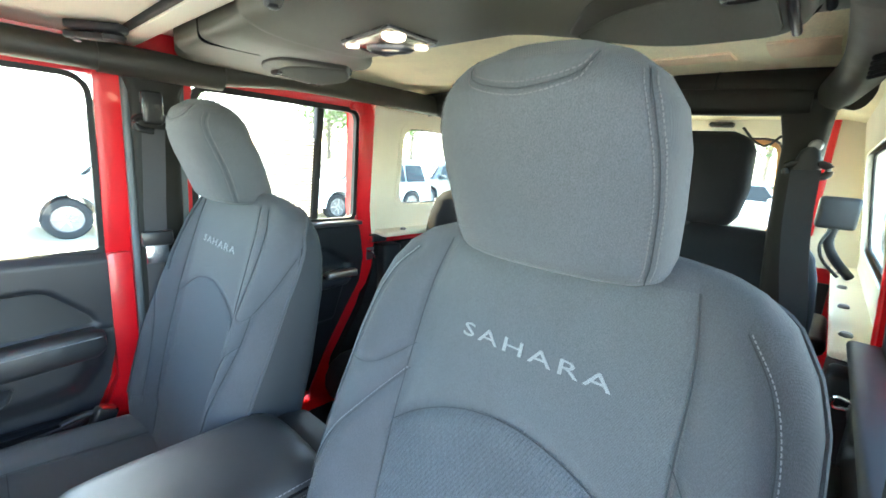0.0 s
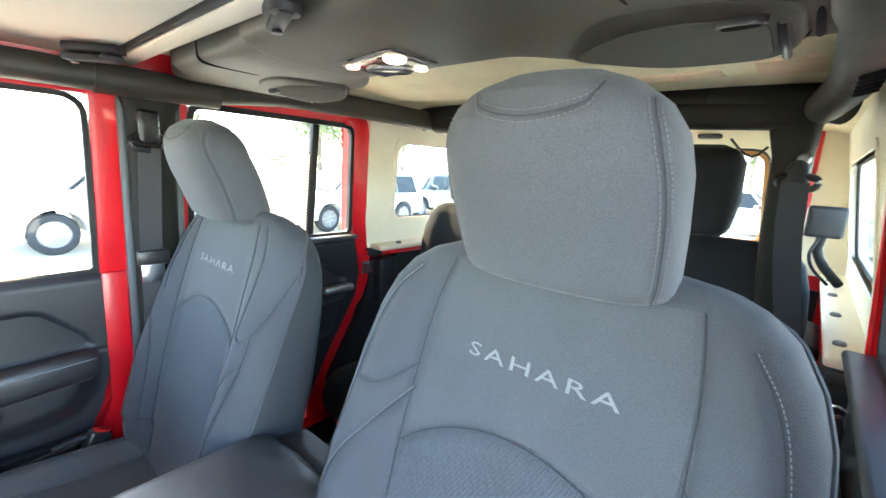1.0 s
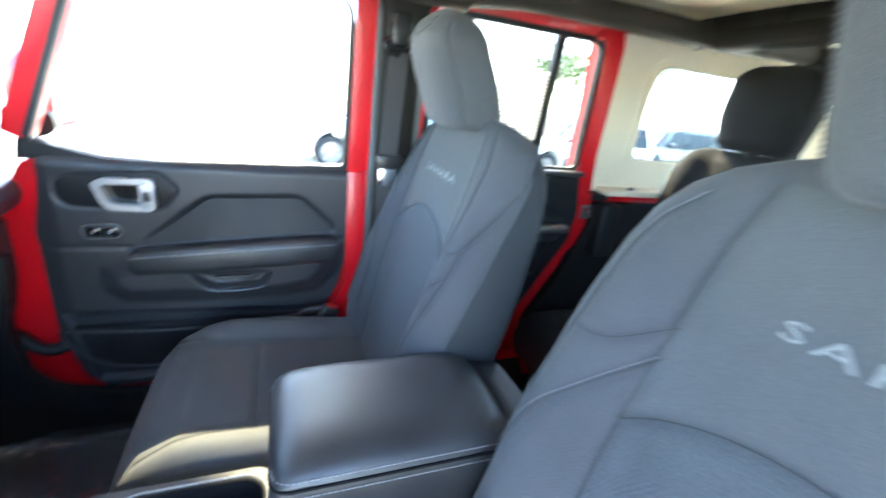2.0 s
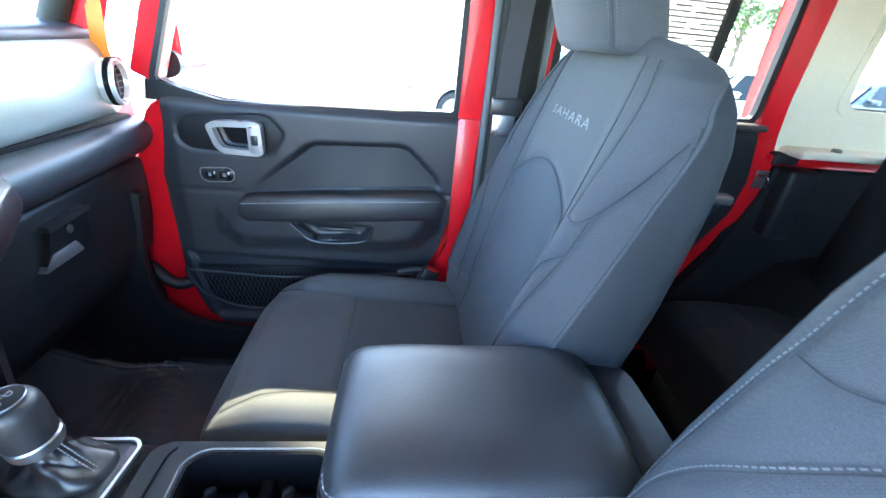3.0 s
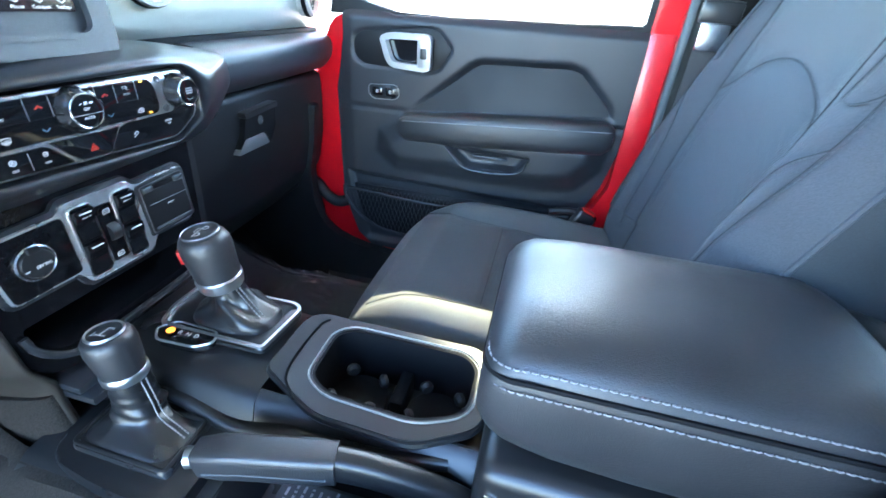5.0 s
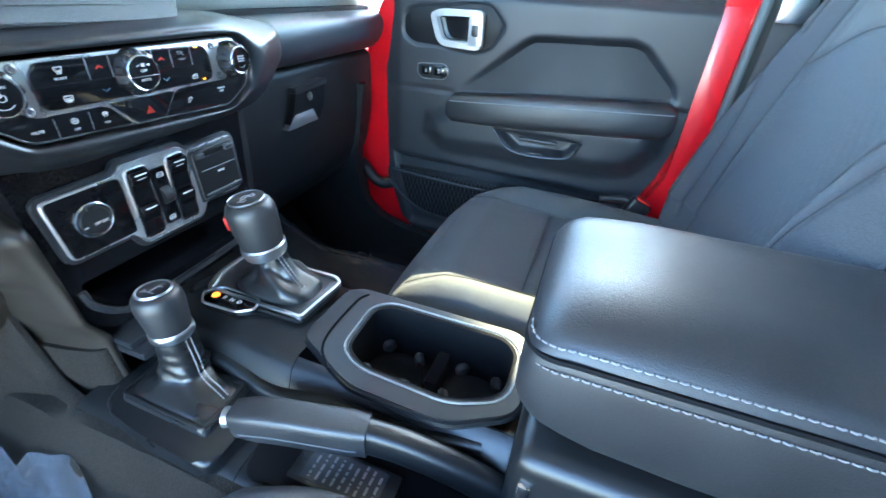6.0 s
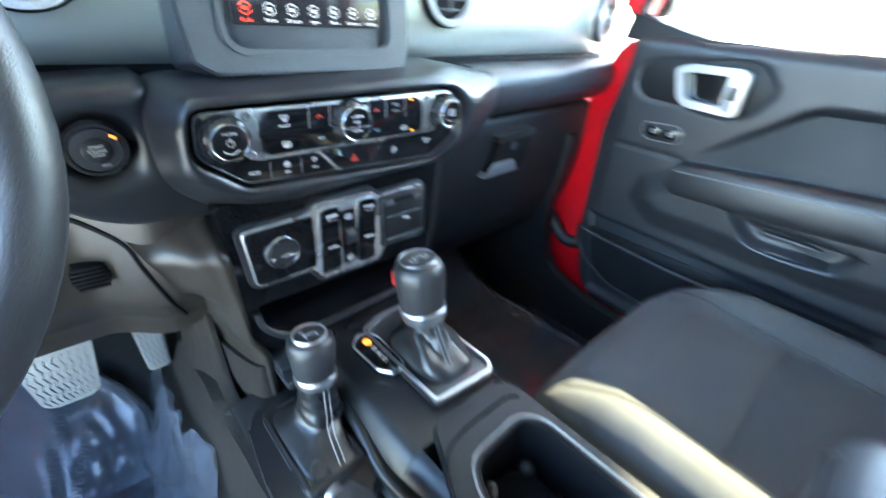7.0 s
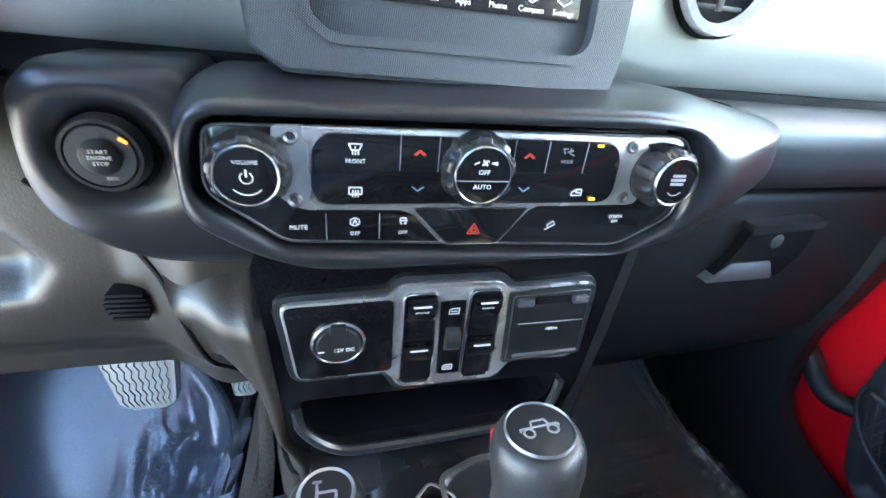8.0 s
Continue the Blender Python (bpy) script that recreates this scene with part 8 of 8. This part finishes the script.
for cx, cy, m in ((0.625, 0.205, 8), ):
    part("buckle_body", moved(box(-0.014, 0.014, -0.024, 0.024, -0.045, 0.035, 0.007, 3), Matrix.Translation((cx, cy, 0.905)) @ pose(0, 0, 0, 25, 0, 10)), PLASTIC_SMOOTH, bk)
    part("red_button", moved(box(-0.011, 0.011, -0.016, 0.016, 0.030, 0.039, 0.003), Matrix.Translation((cx, cy, 0.905)) @ pose(0, 0, 0, 25, 0, 10)), RED_PLASTIC, bk, "red push button")
    part("strap", tube([(cx, cy - 0.02, 0.87), (cx - 0.01, cy - 0.05, 0.82), (cx - 0.01, cy - 0.06, 0.76)], 0.012, 8), PLASTIC, bk)
    part("lever", tube([(cx + 0.005, cy + 0.075, 0.922), (cx + 0.01, cy + 0.03, 0.93), (cx + 0.005, cy - 0.02, 0.925)], 0.008, 10), PLASTIC_SMOOTH, bk, "black recline lever")
# black loudspeaker bracket at the rear corner
rb = thing("rear_bracket", (-0.66, -1.48, 1.31), "black plastic box on a bent bracket by the quarter window", "bracket")
part("box_cover", moved(box(-0.05, 0.05, -0.018, 0.018, -0.05, 0.05, 0.012, 3), Matrix.Translation((-0.622, -1.45, 1.513)) @ pose(0, 0, 0, 0, 0, 8)), PLASTIC, rb)
part("bracket_arm", tube([(-0.622, -1.45, 1.47), (-0.618, -1.46, 1.42), (-0.64, -1.48, 1.37), (-0.69, -1.50, 1.31)], 0.014, 10, 0.012), PLASTIC, rb)
part("cable", tube([(-0.615, -1.44, 1.46), (-0.60, -1.43, 1.41), (-0.615, -1.45, 1.36), (-0.66, -1.48, 1.31)], 0.005, 8, 0.01), RUBBER, rb)
wm2 = thing("rear_wiper_motor", (-0.1, -1.80, 1.765), "small black rear wiper motor cover above the glass", "wiper motor")
part("cover", box(-0.25, -0.16, -1.80, -1.755, 1.80, 1.82, 0.009, 3), PLASTIC, wm2)
part("cable", tube([(-0.28, -1.79, 1.80), (-0.33, -1.785, 1.745), (-0.37, -1.79, 1.73), (-0.41, -1.79, 1.77)], 0.005, 8, 0.02), RUBBER, wm2)
solo("cargo_cover", box(-0.66, -0.45, -1.32, -1.02, 1.17, 1.22, 0.02, 3), PLASTIC, "black plastic cover on the wheel housing", "cover")

# ---- footwells ----
def floor_mat(x0, x1, label):
    """A mat that climbs the toe board, its inner or outer edge cut round, under a creased film with a rolled rim."""
    m = thing("floor_mat", ((x0 + x1) / 2, 0.8, 0.58), label, "floor mat", "floor mats")
    left = lambda y: x0
    right = lambda y: x1
    if x0 < 0:
        right = lambda y: float(np.interp(y, (0.45, 0.90, 1.02, 1.05, 1.085, 1.115, 1.145, 1.165, 1.18), (-0.215, -0.235, -0.262, -0.248, -0.240, -0.256, -0.287, -0.33, -0.39)))
    else:
        right = lambda y: float(np.interp(y, (0.45, 0.88, 0.94, 1.02, 1.07, 1.13, 1.17, 1.19), (0.628, 0.628, 0.628, 0.618, 0.575, 0.538, 0.49, 0.42)))
    top = 1.18 if x0 < 0 else 1.19
    rows = []
    for i in range(60):
        y = 0.45 + (top - 0.45) * i / 59
        z = 0.586 + max(0, y - 1.02) * 1.25
        rows.append([(left(y) + (right(y) - left(y)) * j / 20, y, z + 0.004 * noise.noise(Vector((j * 0.3, i * 0.2, x0)))) for j in range(21)])
    part("carpet", sheet(np.array(rows), (0, 0, -0.006)), MAT, m)
    edge = [Vector(rows[0][j]) for j in range(21)] + [Vector(r[-1]) for r in rows] + [Vector(rows[-1][20 - j]) for j in range(21)] + [Vector(r[0]) for r in rows[::-1]]
    part("hem", sweep(edge, circle(0.006, 6), closed=True), RUBBER, m)
    film = []
    for i in range(110):
        y = 0.46 + (top - 0.465) * i / 109
        z0 = 0.595 + max(0, y - 1.02) * 1.25
        row = []
        for j in range(91):
            x = left(y) + 0.004 + (right(y) - left(y) - 0.008) * j / 90
            near = right(y) - x
            if x0 < 0:
                fold = math.exp(-((x + 0.305) / 0.055) ** 2 - ((y - 1.045) / 0.045) ** 2)
            else:
                fold = math.exp(-(near / 0.05) ** 2) * float(smooth(0.80, 0.90, y)) + 0.7 * math.exp(-((x - 0.36) / 0.05) ** 2 - ((y - 1.06) / 0.05) ** 2) + 0.5 * math.exp(-((y - 0.86) / 0.04) ** 2)
            p = Vector((x, y, x0))
            crease = abs(noise.noise(p * 34)) + 0.7 * abs(noise.noise(p * 83 + Vector((3, 1, 2))))
            k = 0.005 * noise.noise(p * 7) + fold * 0.026 * (0.55 - crease) + 0.008 * math.exp(-((near - 0.010) / 0.008) ** 2)
            row.append((x, y - 0.6 * k * (y > 1.02), z0 + 0.002 + max(-0.002, k)))
        film.append(row)
    part("protective_film", sheet(np.array(film), (0, 0, 0.0006)), FILM if x0 < 0 else FILM_PALE, m, "clear crinkled plastic film", sharp=24)
    return m


dm = floor_mat(-0.62, -0.205, "dark grey driver floor mat under clear plastic film")
pm = floor_mat(0.20, 0.62, "black passenger floor mat under clear plastic film")
TOE = pose(0, 0, 0, 51.3) @ pose(0, 0, 0, 0, 0, 65)
for t, size, place in (("MUST REMOVE", 0.0195, (-0.3600, 1.0815, 0.6975)), ("PROTECTIVE COVER", 0.0195, (-0.3600, 1.0260, 0.6315))):
    lettering("print", t, size, FILM_INK, dm, Matrix.Translation(place) @ TOE, "dark printed words on the film", depth=0.0003)
for k, y in enumerate((0.962, 0.90)):
    for n, t in enumerate(("MUST REMOVE", "PROTECTIVE COVER")):
        lettering("print", t, 0.017, FILM_INK, pm, Matrix.Translation((0.47 - 0.08 * k, y - 0.022 * n, 0.6065)) @ pose(0, 0, 0, 0, 0, 4), "dark printed words on the film", depth=0.0003)
# loose plastic beside the tunnel
bag = thing("plastic_sheet", (-0.24, 0.95, 0.6), "crumpled clear plastic sheet beside the console", "plastic sheet")
rows = []
for i in range(46):
    row = []
    for j in range(40):
        u, v = i / 45, j / 39
        p = Vector((-0.288 + 0.060 * u + 0.03 * v + 0.008 * math.sin(7 * v), 0.62 + 0.54 * v, 0.612 + 0.17 * u * u + 0.16 * max(0, v - 0.68)))
        k = 0.012 * noise.noise(p * 9) + 0.026 * abs(noise.noise(p * 17)) + 0.007 * abs(noise.noise(p * 37))
        row.append((p.x + k, p.y + k * 0.6, p.z + k))
    rows.append(row)
part("film", sheet(np.array(rows), (0.0006, 0, 0.0003)), CRINKLE, bag, sharp=10)
# pedals
pd = thing("brake_pedal", (-0.325, 1.03, 0.70), "wide grey rubber brake pedal", "pedal")
pad = rounded([(-0.350, 0.930), (-0.266, 0.926), (-0.279, 0.828), (-0.338, 0.829)], 0.012, 4)
part("pad", prism(pad, "y", 1.000, 1.022, 0.004), PEDAL, pd, "pale grey rubber pad with wavy grooves")
for k in range(9):
    x = -0.343 + k * 0.0082
    x2 = -0.333 + k * 0.0060
    part("groove", tube([(x2 + (x - x2) * a / 8 + 0.0016 * (-1) ** a, 0.9998, 0.835 + a * 0.0095) for a in range(9)], 0.0008, 5, None), STEEL, pd)
part("arm", tube([(-0.325, 1.02, 0.85), (-0.325, 1.08, 0.92), (-0.325, 1.14, 1.05)], 0.012, 8), STEEL, pd)
ap = thing("accelerator_pedal", (-0.205, 1.05, 0.70), "narrow grey accelerator pedal", "pedal")
part("pad", prism(rounded([(-0.226, 0.905), (-0.186, 0.905), (-0.190, 0.800), (-0.220, 0.800)], 0.008, 3), "y", 1.030, 1.048, 0.004), PEDAL, ap)
for k in range(5):
    part("groove", tube([(-0.218 + k * 0.0066 + 0.0014 * (-1) ** a, 1.0298, 0.808 + a * 0.0100) for a in range(9)], 0.0008, 5, None), STEEL, ap)
part("arm", tube([(-0.205, 1.05, 0.85), (-0.205, 1.12, 0.95)], 0.01, 8), STEEL, ap)

# ---- things outside the windows ----
CAR_WHITE = mat("white_car_paint", (0.72, 0.73, 0.74), 0.25, var=0.03, coat=0.8, grain=0.02)
CAR_DARK = mat("dark_grey_car_paint", (0.05, 0.06, 0.07), 0.25, var=0.04, coat=0.8, grain=0.02)
CAR_SILVER = mat("silver_car_paint", (0.42, 0.44, 0.46), 0.3, 0.5, var=0.04, coat=0.6, grain=0.02)
CAR_GLASS = mat("dark_car_glass", (0.022, 0.025, 0.027), 0.16, var=0.05, spec=0.22)
# car glass with the sky's reflection put into a pale base colour
PALE_GLASS = mat("sky_pale_car_glass", (0.35, 0.38, 0.4), 0.06, 0.6, var=0.05)
TYRE = mat("tyre_rubber", (0.025, 0.025, 0.026), 0.85, var=0.15, grain=0.2)
LAMP_LENS = mat("pale_lamp_lens", (0.7, 0.7, 0.7), 0.1, var=0.05, spec=0.8)
ORANGE_LENS = mat("orange_lamp_lens", (0.8, 0.28, 0.03), 0.25, var=0.05)


GROUND_Z = -0.25


def parked_car(x, y, turn, paint, label, tall=1.0, lower=None, glazing=None):
    """A parked estate-shaped car; its nose points along +y before the turn."""
    car = thing("parked_car", (x, y, GROUND_Z), label, "car", "parked cars")
    m = Matrix.Translation((x, y, GROUND_Z)) @ pose(0, 0, 0, 0, 0, turn)
    L, W, H = 2.3, 0.93, 1.72 * tall
    side = [(-L, 0.45), (-L - 0.04, 0.75), (-L + 0.02, 1.02), (-L + 0.25, H - 0.06), (-1.7, H), (0.05, H - 0.01), (0.55, H - 0.10), (1.12, 1.10 * tall), (2.05, 0.98 * tall), (L, 0.86), (L + 0.04, 0.62), (L - 0.02, 0.40), (1.86, 0.34)]
    arch = lambda c: [(c + 0.43 * math.cos(a), 0.36 + 0.43 * math.sin(a)) for a in np.linspace(0, math.pi, 9)]
    under = arch(1.42) + arch(-1.42) + [(-1.9, 0.36)]
    outline = side + under
    rings = []
    for u, k in ((-W, 0.97), (-W + 0.05, 1.0), (0, 1.0), (W - 0.05, 1.0), (W, 0.97)):
        rings.append([(u * (1 - 0.16 * float(smooth(1.02, H, zz))), yy * k, 0.36 + (zz - 0.36) * (1 if zz < 1.0 else k + (1 - k) * 0.5)) for yy, zz in outline])
    part("body", moved(loft(rings), m), paint, car, sharp=30)
    if lower is not None:
        for s in (-1, 1):
            part("lower_cladding", moved(box(s * (W - 0.01), s * (W + 0.02), -0.95, 0.95, 0.34, 0.62, 0.03), m), lower, car)
    for s in (-1, 1):
        for y0, y1, b0, b1 in ((-2.0, -1.15, -1.86, -1.12), (-1.08, -0.12, -1.06, -0.14), (-0.05, 0.98, -0.07, 0.50)):
            q = [(s * (W - 0.02), y0, 1.06 * tall), (s * (W - 0.02), y1, 1.06 * tall), (s * (W * 0.855), b1, H - 0.12), (s * (W * 0.855), b0, H - 0.12)]
            out_q = [(a + s * 0.02, b, c) for a, b, c in q]
            part("side_window", moved(loft([q, out_q]), m), glazing or CAR_GLASS, car)
        part("door_mirror", moved(box(s * W, s * (W + 0.2), 0.72, 0.84, 1.06, 1.2, 0.04, 3), m), paint, car)
        part("headlamp", moved(box(s * 0.5, s * 0.86, L - 0.08, L + 0.05, 0.74, 0.88, 0.03), m), LAMP_LENS, car)
        part("indicator", moved(box(s * 0.6, s * 0.82, L - 0.02, L + 0.06, 0.58, 0.68, 0.02), m), ORANGE_LENS, car, "orange indicator lamp")
        for cy in (1.42, -1.42):
            wm3 = m @ Matrix.Translation((s * (W - 0.13), cy, 0.36)) @ pose(0, 0, 0, 0, 90 * s, 0)
            wh = part("wheel", lathe([(0.22, -0.11), (0.33, -0.11), (0.36, -0.07), (0.36, 0.07), (0.33, 0.11), (0.24, 0.115), (0.22, 0.08)], 32, wm3), TYRE, car, "black tyre")
            part("rim", lathe([(0.225, 0.10), (0.235, 0.115), (0.22, 0.09), (0.20, 0.03), (0, 0.03), (0, 0.0), (0.22, 0.0)], 32, wm3), STEEL, wh)
            sp5 = []
            for k in range(7):
                a = 2 * math.pi * k / 7
                sp5.append(moved(box(-0.022, 0.022, 0.02, 0.222, 0.06, 0.10, 0.01), wm3 @ pose(0, 0, 0, 0, 0, math.degrees(a))))
            part("spokes", merge(*sp5), ALU, wh, "silver alloy spokes")
    part("windscreen", moved(loft([[(-0.74, 1.13, 1.12 * tall), (0.74, 1.13, 1.12 * tall), (0.66, 0.60, H - 0.10), (-0.66, 0.60, H - 0.10)], [(-0.74, 1.16, 1.13 * tall), (0.74, 1.16, 1.13 * tall), (0.66, 0.63, H - 0.09), (-0.66, 0.63, H - 0.09)]]), m), CAR_GLASS, car)
    part("grille", moved(box(-0.45, 0.45, L - 0.03, L + 0.055, 0.62, 0.84, 0.02), m), TYRE, car)
    return car


parked_car(9.95, -2.05, 2, CAR_SILVER, "silver grey parked estate car with dark lower cladding", 1.0, CAR_DARK, PALE_GLASS)
parked_car(9.95, -7.45, 3, CAR_WHITE, "white parked car with dark lower cladding and alloy wheels", 0.96, CAR_DARK)
parked_car(11.3, -12.2, 6, CAR_DARK, "dark grey parked car with pale bonnet reflections", 0.95)
parked_car(15.5, -12.5, 4, CAR_SILVER, "silver parked car in the second row", 0.93)
parked_car(12.8, -17.5, 8, CAR_WHITE, "white parked car far along the row", 0.95)
parked_car(1.6, -19.5, 84, CAR_WHITE, "white parked car behind the tailgate", 1.0)
parked_car(-2.9, -13.5, 12, CAR_DARK, "dark parked pick-up with an orange indicator", 1.05)
parked_car(-6.2, -19.0, 10, CAR_SILVER, "silver parked car behind the pick-up", 1.0)

BARK = mat("grey_bark", (0.16, 0.13, 0.10), 0.9, var=0.25, var_scale=3, bump=0.6, bump_scale=30)
LEAF = mat("fresh_green_leaves", (0.09, 0.14, 0.03), 0.6, var=0.4, var_scale=1.2, grain=0.2, grain_scale=9)
rng = random.Random(7)


def tree(x, y, h, label):
    tr = thing("tree", (x, y, GROUND_Z), label, "tree", "trees")
    limbs = [tube([(x, y, GROUND_Z), (x + 0.1, y, h * 0.3), (x - 0.1, y + 0.1, h * 0.62)], 0.16, 8, 0.4)]
    tips = []
    for k in range(9):
        a, e = rng.uniform(0, 6.28), rng.uniform(0.3, 1.1)
        r = h * rng.uniform(0.18, 0.32)
        z0 = h * rng.uniform(0.3, 0.58)
        tip = Vector((x + r * math.cos(a) * math.cos(e), y + r * math.sin(a) * math.cos(e), z0 + r * math.sin(e) + 0.3))
        limbs.append(tube([(x, y, z0), tuple(Vector((x, y, z0)).lerp(tip, 0.6) + Vector((0, 0, 0.2))), tuple(tip)], 0.05, 6, 0.3))
        tips.append(tip)
    part("trunk", merge(*limbs), BARK, tr)
    vs, fs = [], []
    for k in range(1500):
        c = rng.choice(tips) + Vector((rng.gauss(0, 0.11 * h), rng.gauss(0, 0.11 * h), rng.gauss(0.04 * h, 0.08 * h)))
        ax = Vector((rng.gauss(0, 1), rng.gauss(0, 1), rng.gauss(0, 1))).normalized()
        u = ax.orthogonal().normalized() * rng.uniform(0.07, 0.16)
        w = ax.cross(u).normalized() * rng.uniform(0.05, 0.10)
        n = len(vs)
        vs += [tuple(c - u), tuple(c + w), tuple(c + u), tuple(c - w)]
        fs.append((n, n + 1, n + 2, n + 3))
    part("crown", (vs, fs), LEAF, tr, "loose crown of light green leaves", kind="stuff")


for x, y, h in ((24, -15.5, 6.5), (29, -21, 7.5), (34, -27, 7), (22, -21, 5.5), (38, -12, 7), (-1.5, -34, 7), (3, -37, 8), (-7, -33, 7.5), (-12, -30, 7)):
    tree(x, y, h, "leafy green tree at the edge of the car park")
pole = thing("street_lamp", (21.5, -12.5, GROUND_Z), "thin grey lamp post in the car park", "street lamp")
part("post", tube([(21.5, -12.5, GROUND_Z), (21.5, -12.5, 6.5)], 0.06, 10, None), STEEL, pole)
part("arm", tube([(21.5, -12.5, 6.4), (20.6, -12.2, 6.6)], 0.04, 8, None), STEEL, pole)
part("lamp_head", box(20.0, 20.7, -12.35, -12.05, 6.55, 6.68, 0.03), STEEL, pole)

# price sheet on the rear door's glass, its print too fine to read
def thin_paper(name, tone):
    """Paper that lets part of the daylight behind it through."""
    m = bpy.data.materials.new(name)
    m.use_nodes = True
    n, l = m.node_tree.nodes, m.node_tree.links
    n.clear()
    out, mix, d, t = n.new("ShaderNodeOutputMaterial"), n.new("ShaderNodeMixShader"), n.new("ShaderNodeBsdfDiffuse"), n.new("ShaderNodeBsdfTranslucent")
    d.inputs[0].default_value = t.inputs[0].default_value = (*tone, 1)
    mix.inputs[0].default_value = 0.5
    l.new(d.outputs[0], mix.inputs[1]), l.new(t.outputs[0], mix.inputs[2]), l.new(mix.outputs[0], out.inputs[0])
    return m


PAPER, PRINT = thin_paper("white_paper", (0.85, 0.85, 0.84)), thin_paper("grey_print", (0.30, 0.30, 0.30))
sheet_x = lambda z: 0.7335 - 0.1 * max(0, z - BELT)
st = thing("window_sticker", (0.73, -0.35, 1.36), "white printed price sheet stuck inside the rear door glass", "sticker")
part("paper", loft([[(sheet_x(z) + d, y, z) for y, z in ((-0.435, 1.365), (-0.265, 1.365), (-0.265, 1.63), (-0.435, 1.63))] for d in (0, 0.0006)]), PAPER, st)
for k in range(22):
    z = 1.615 - k * 0.0108
    for y0, y1 in ((-0.425, -0.425 + 0.05 + 0.02 * ((k * 7) % 3)), (-0.345, -0.345 + 0.04 + 0.012 * ((k * 5) % 3))):
        part("print_bar", loft([[(sheet_x(zz) - d, y, zz) for y, zz in ((y0, z), (y1, z), (y1, z + 0.0045), (y0, z + 0.0045))] for d in (0.0008, 0.0012)]), PRINT, st)

# door mirror outside the passenger window
mir = thing("door_mirror", (0.82, 0.84, 1.33), "red door mirror with black base outside the window", "mirror")
part("housing", loft([[(0.93 + a, y, 1.44 + b) for a, b in superring(32, 3.2, w, h)] for y, w, h in ((0.83, 0.10, 0.088), (0.84, 0.108, 0.095), (0.88, 0.10, 0.09), (0.93, 0.06, 0.055))]), RED, mir)
part("mirror_glass", box(0.84, 1.02, 0.824, 0.829, 1.362, 1.518, 0.002), CHROME, mir)
part("base", loft([[(x, 0.865 + a, 1.37 + b) for a, b in superring(20, 2.5, w, w * 0.7)] for x, w in ((0.80, 0.05), (0.85, 0.04), (0.90, 0.035))]), PLASTIC, mir, "black mirror base")
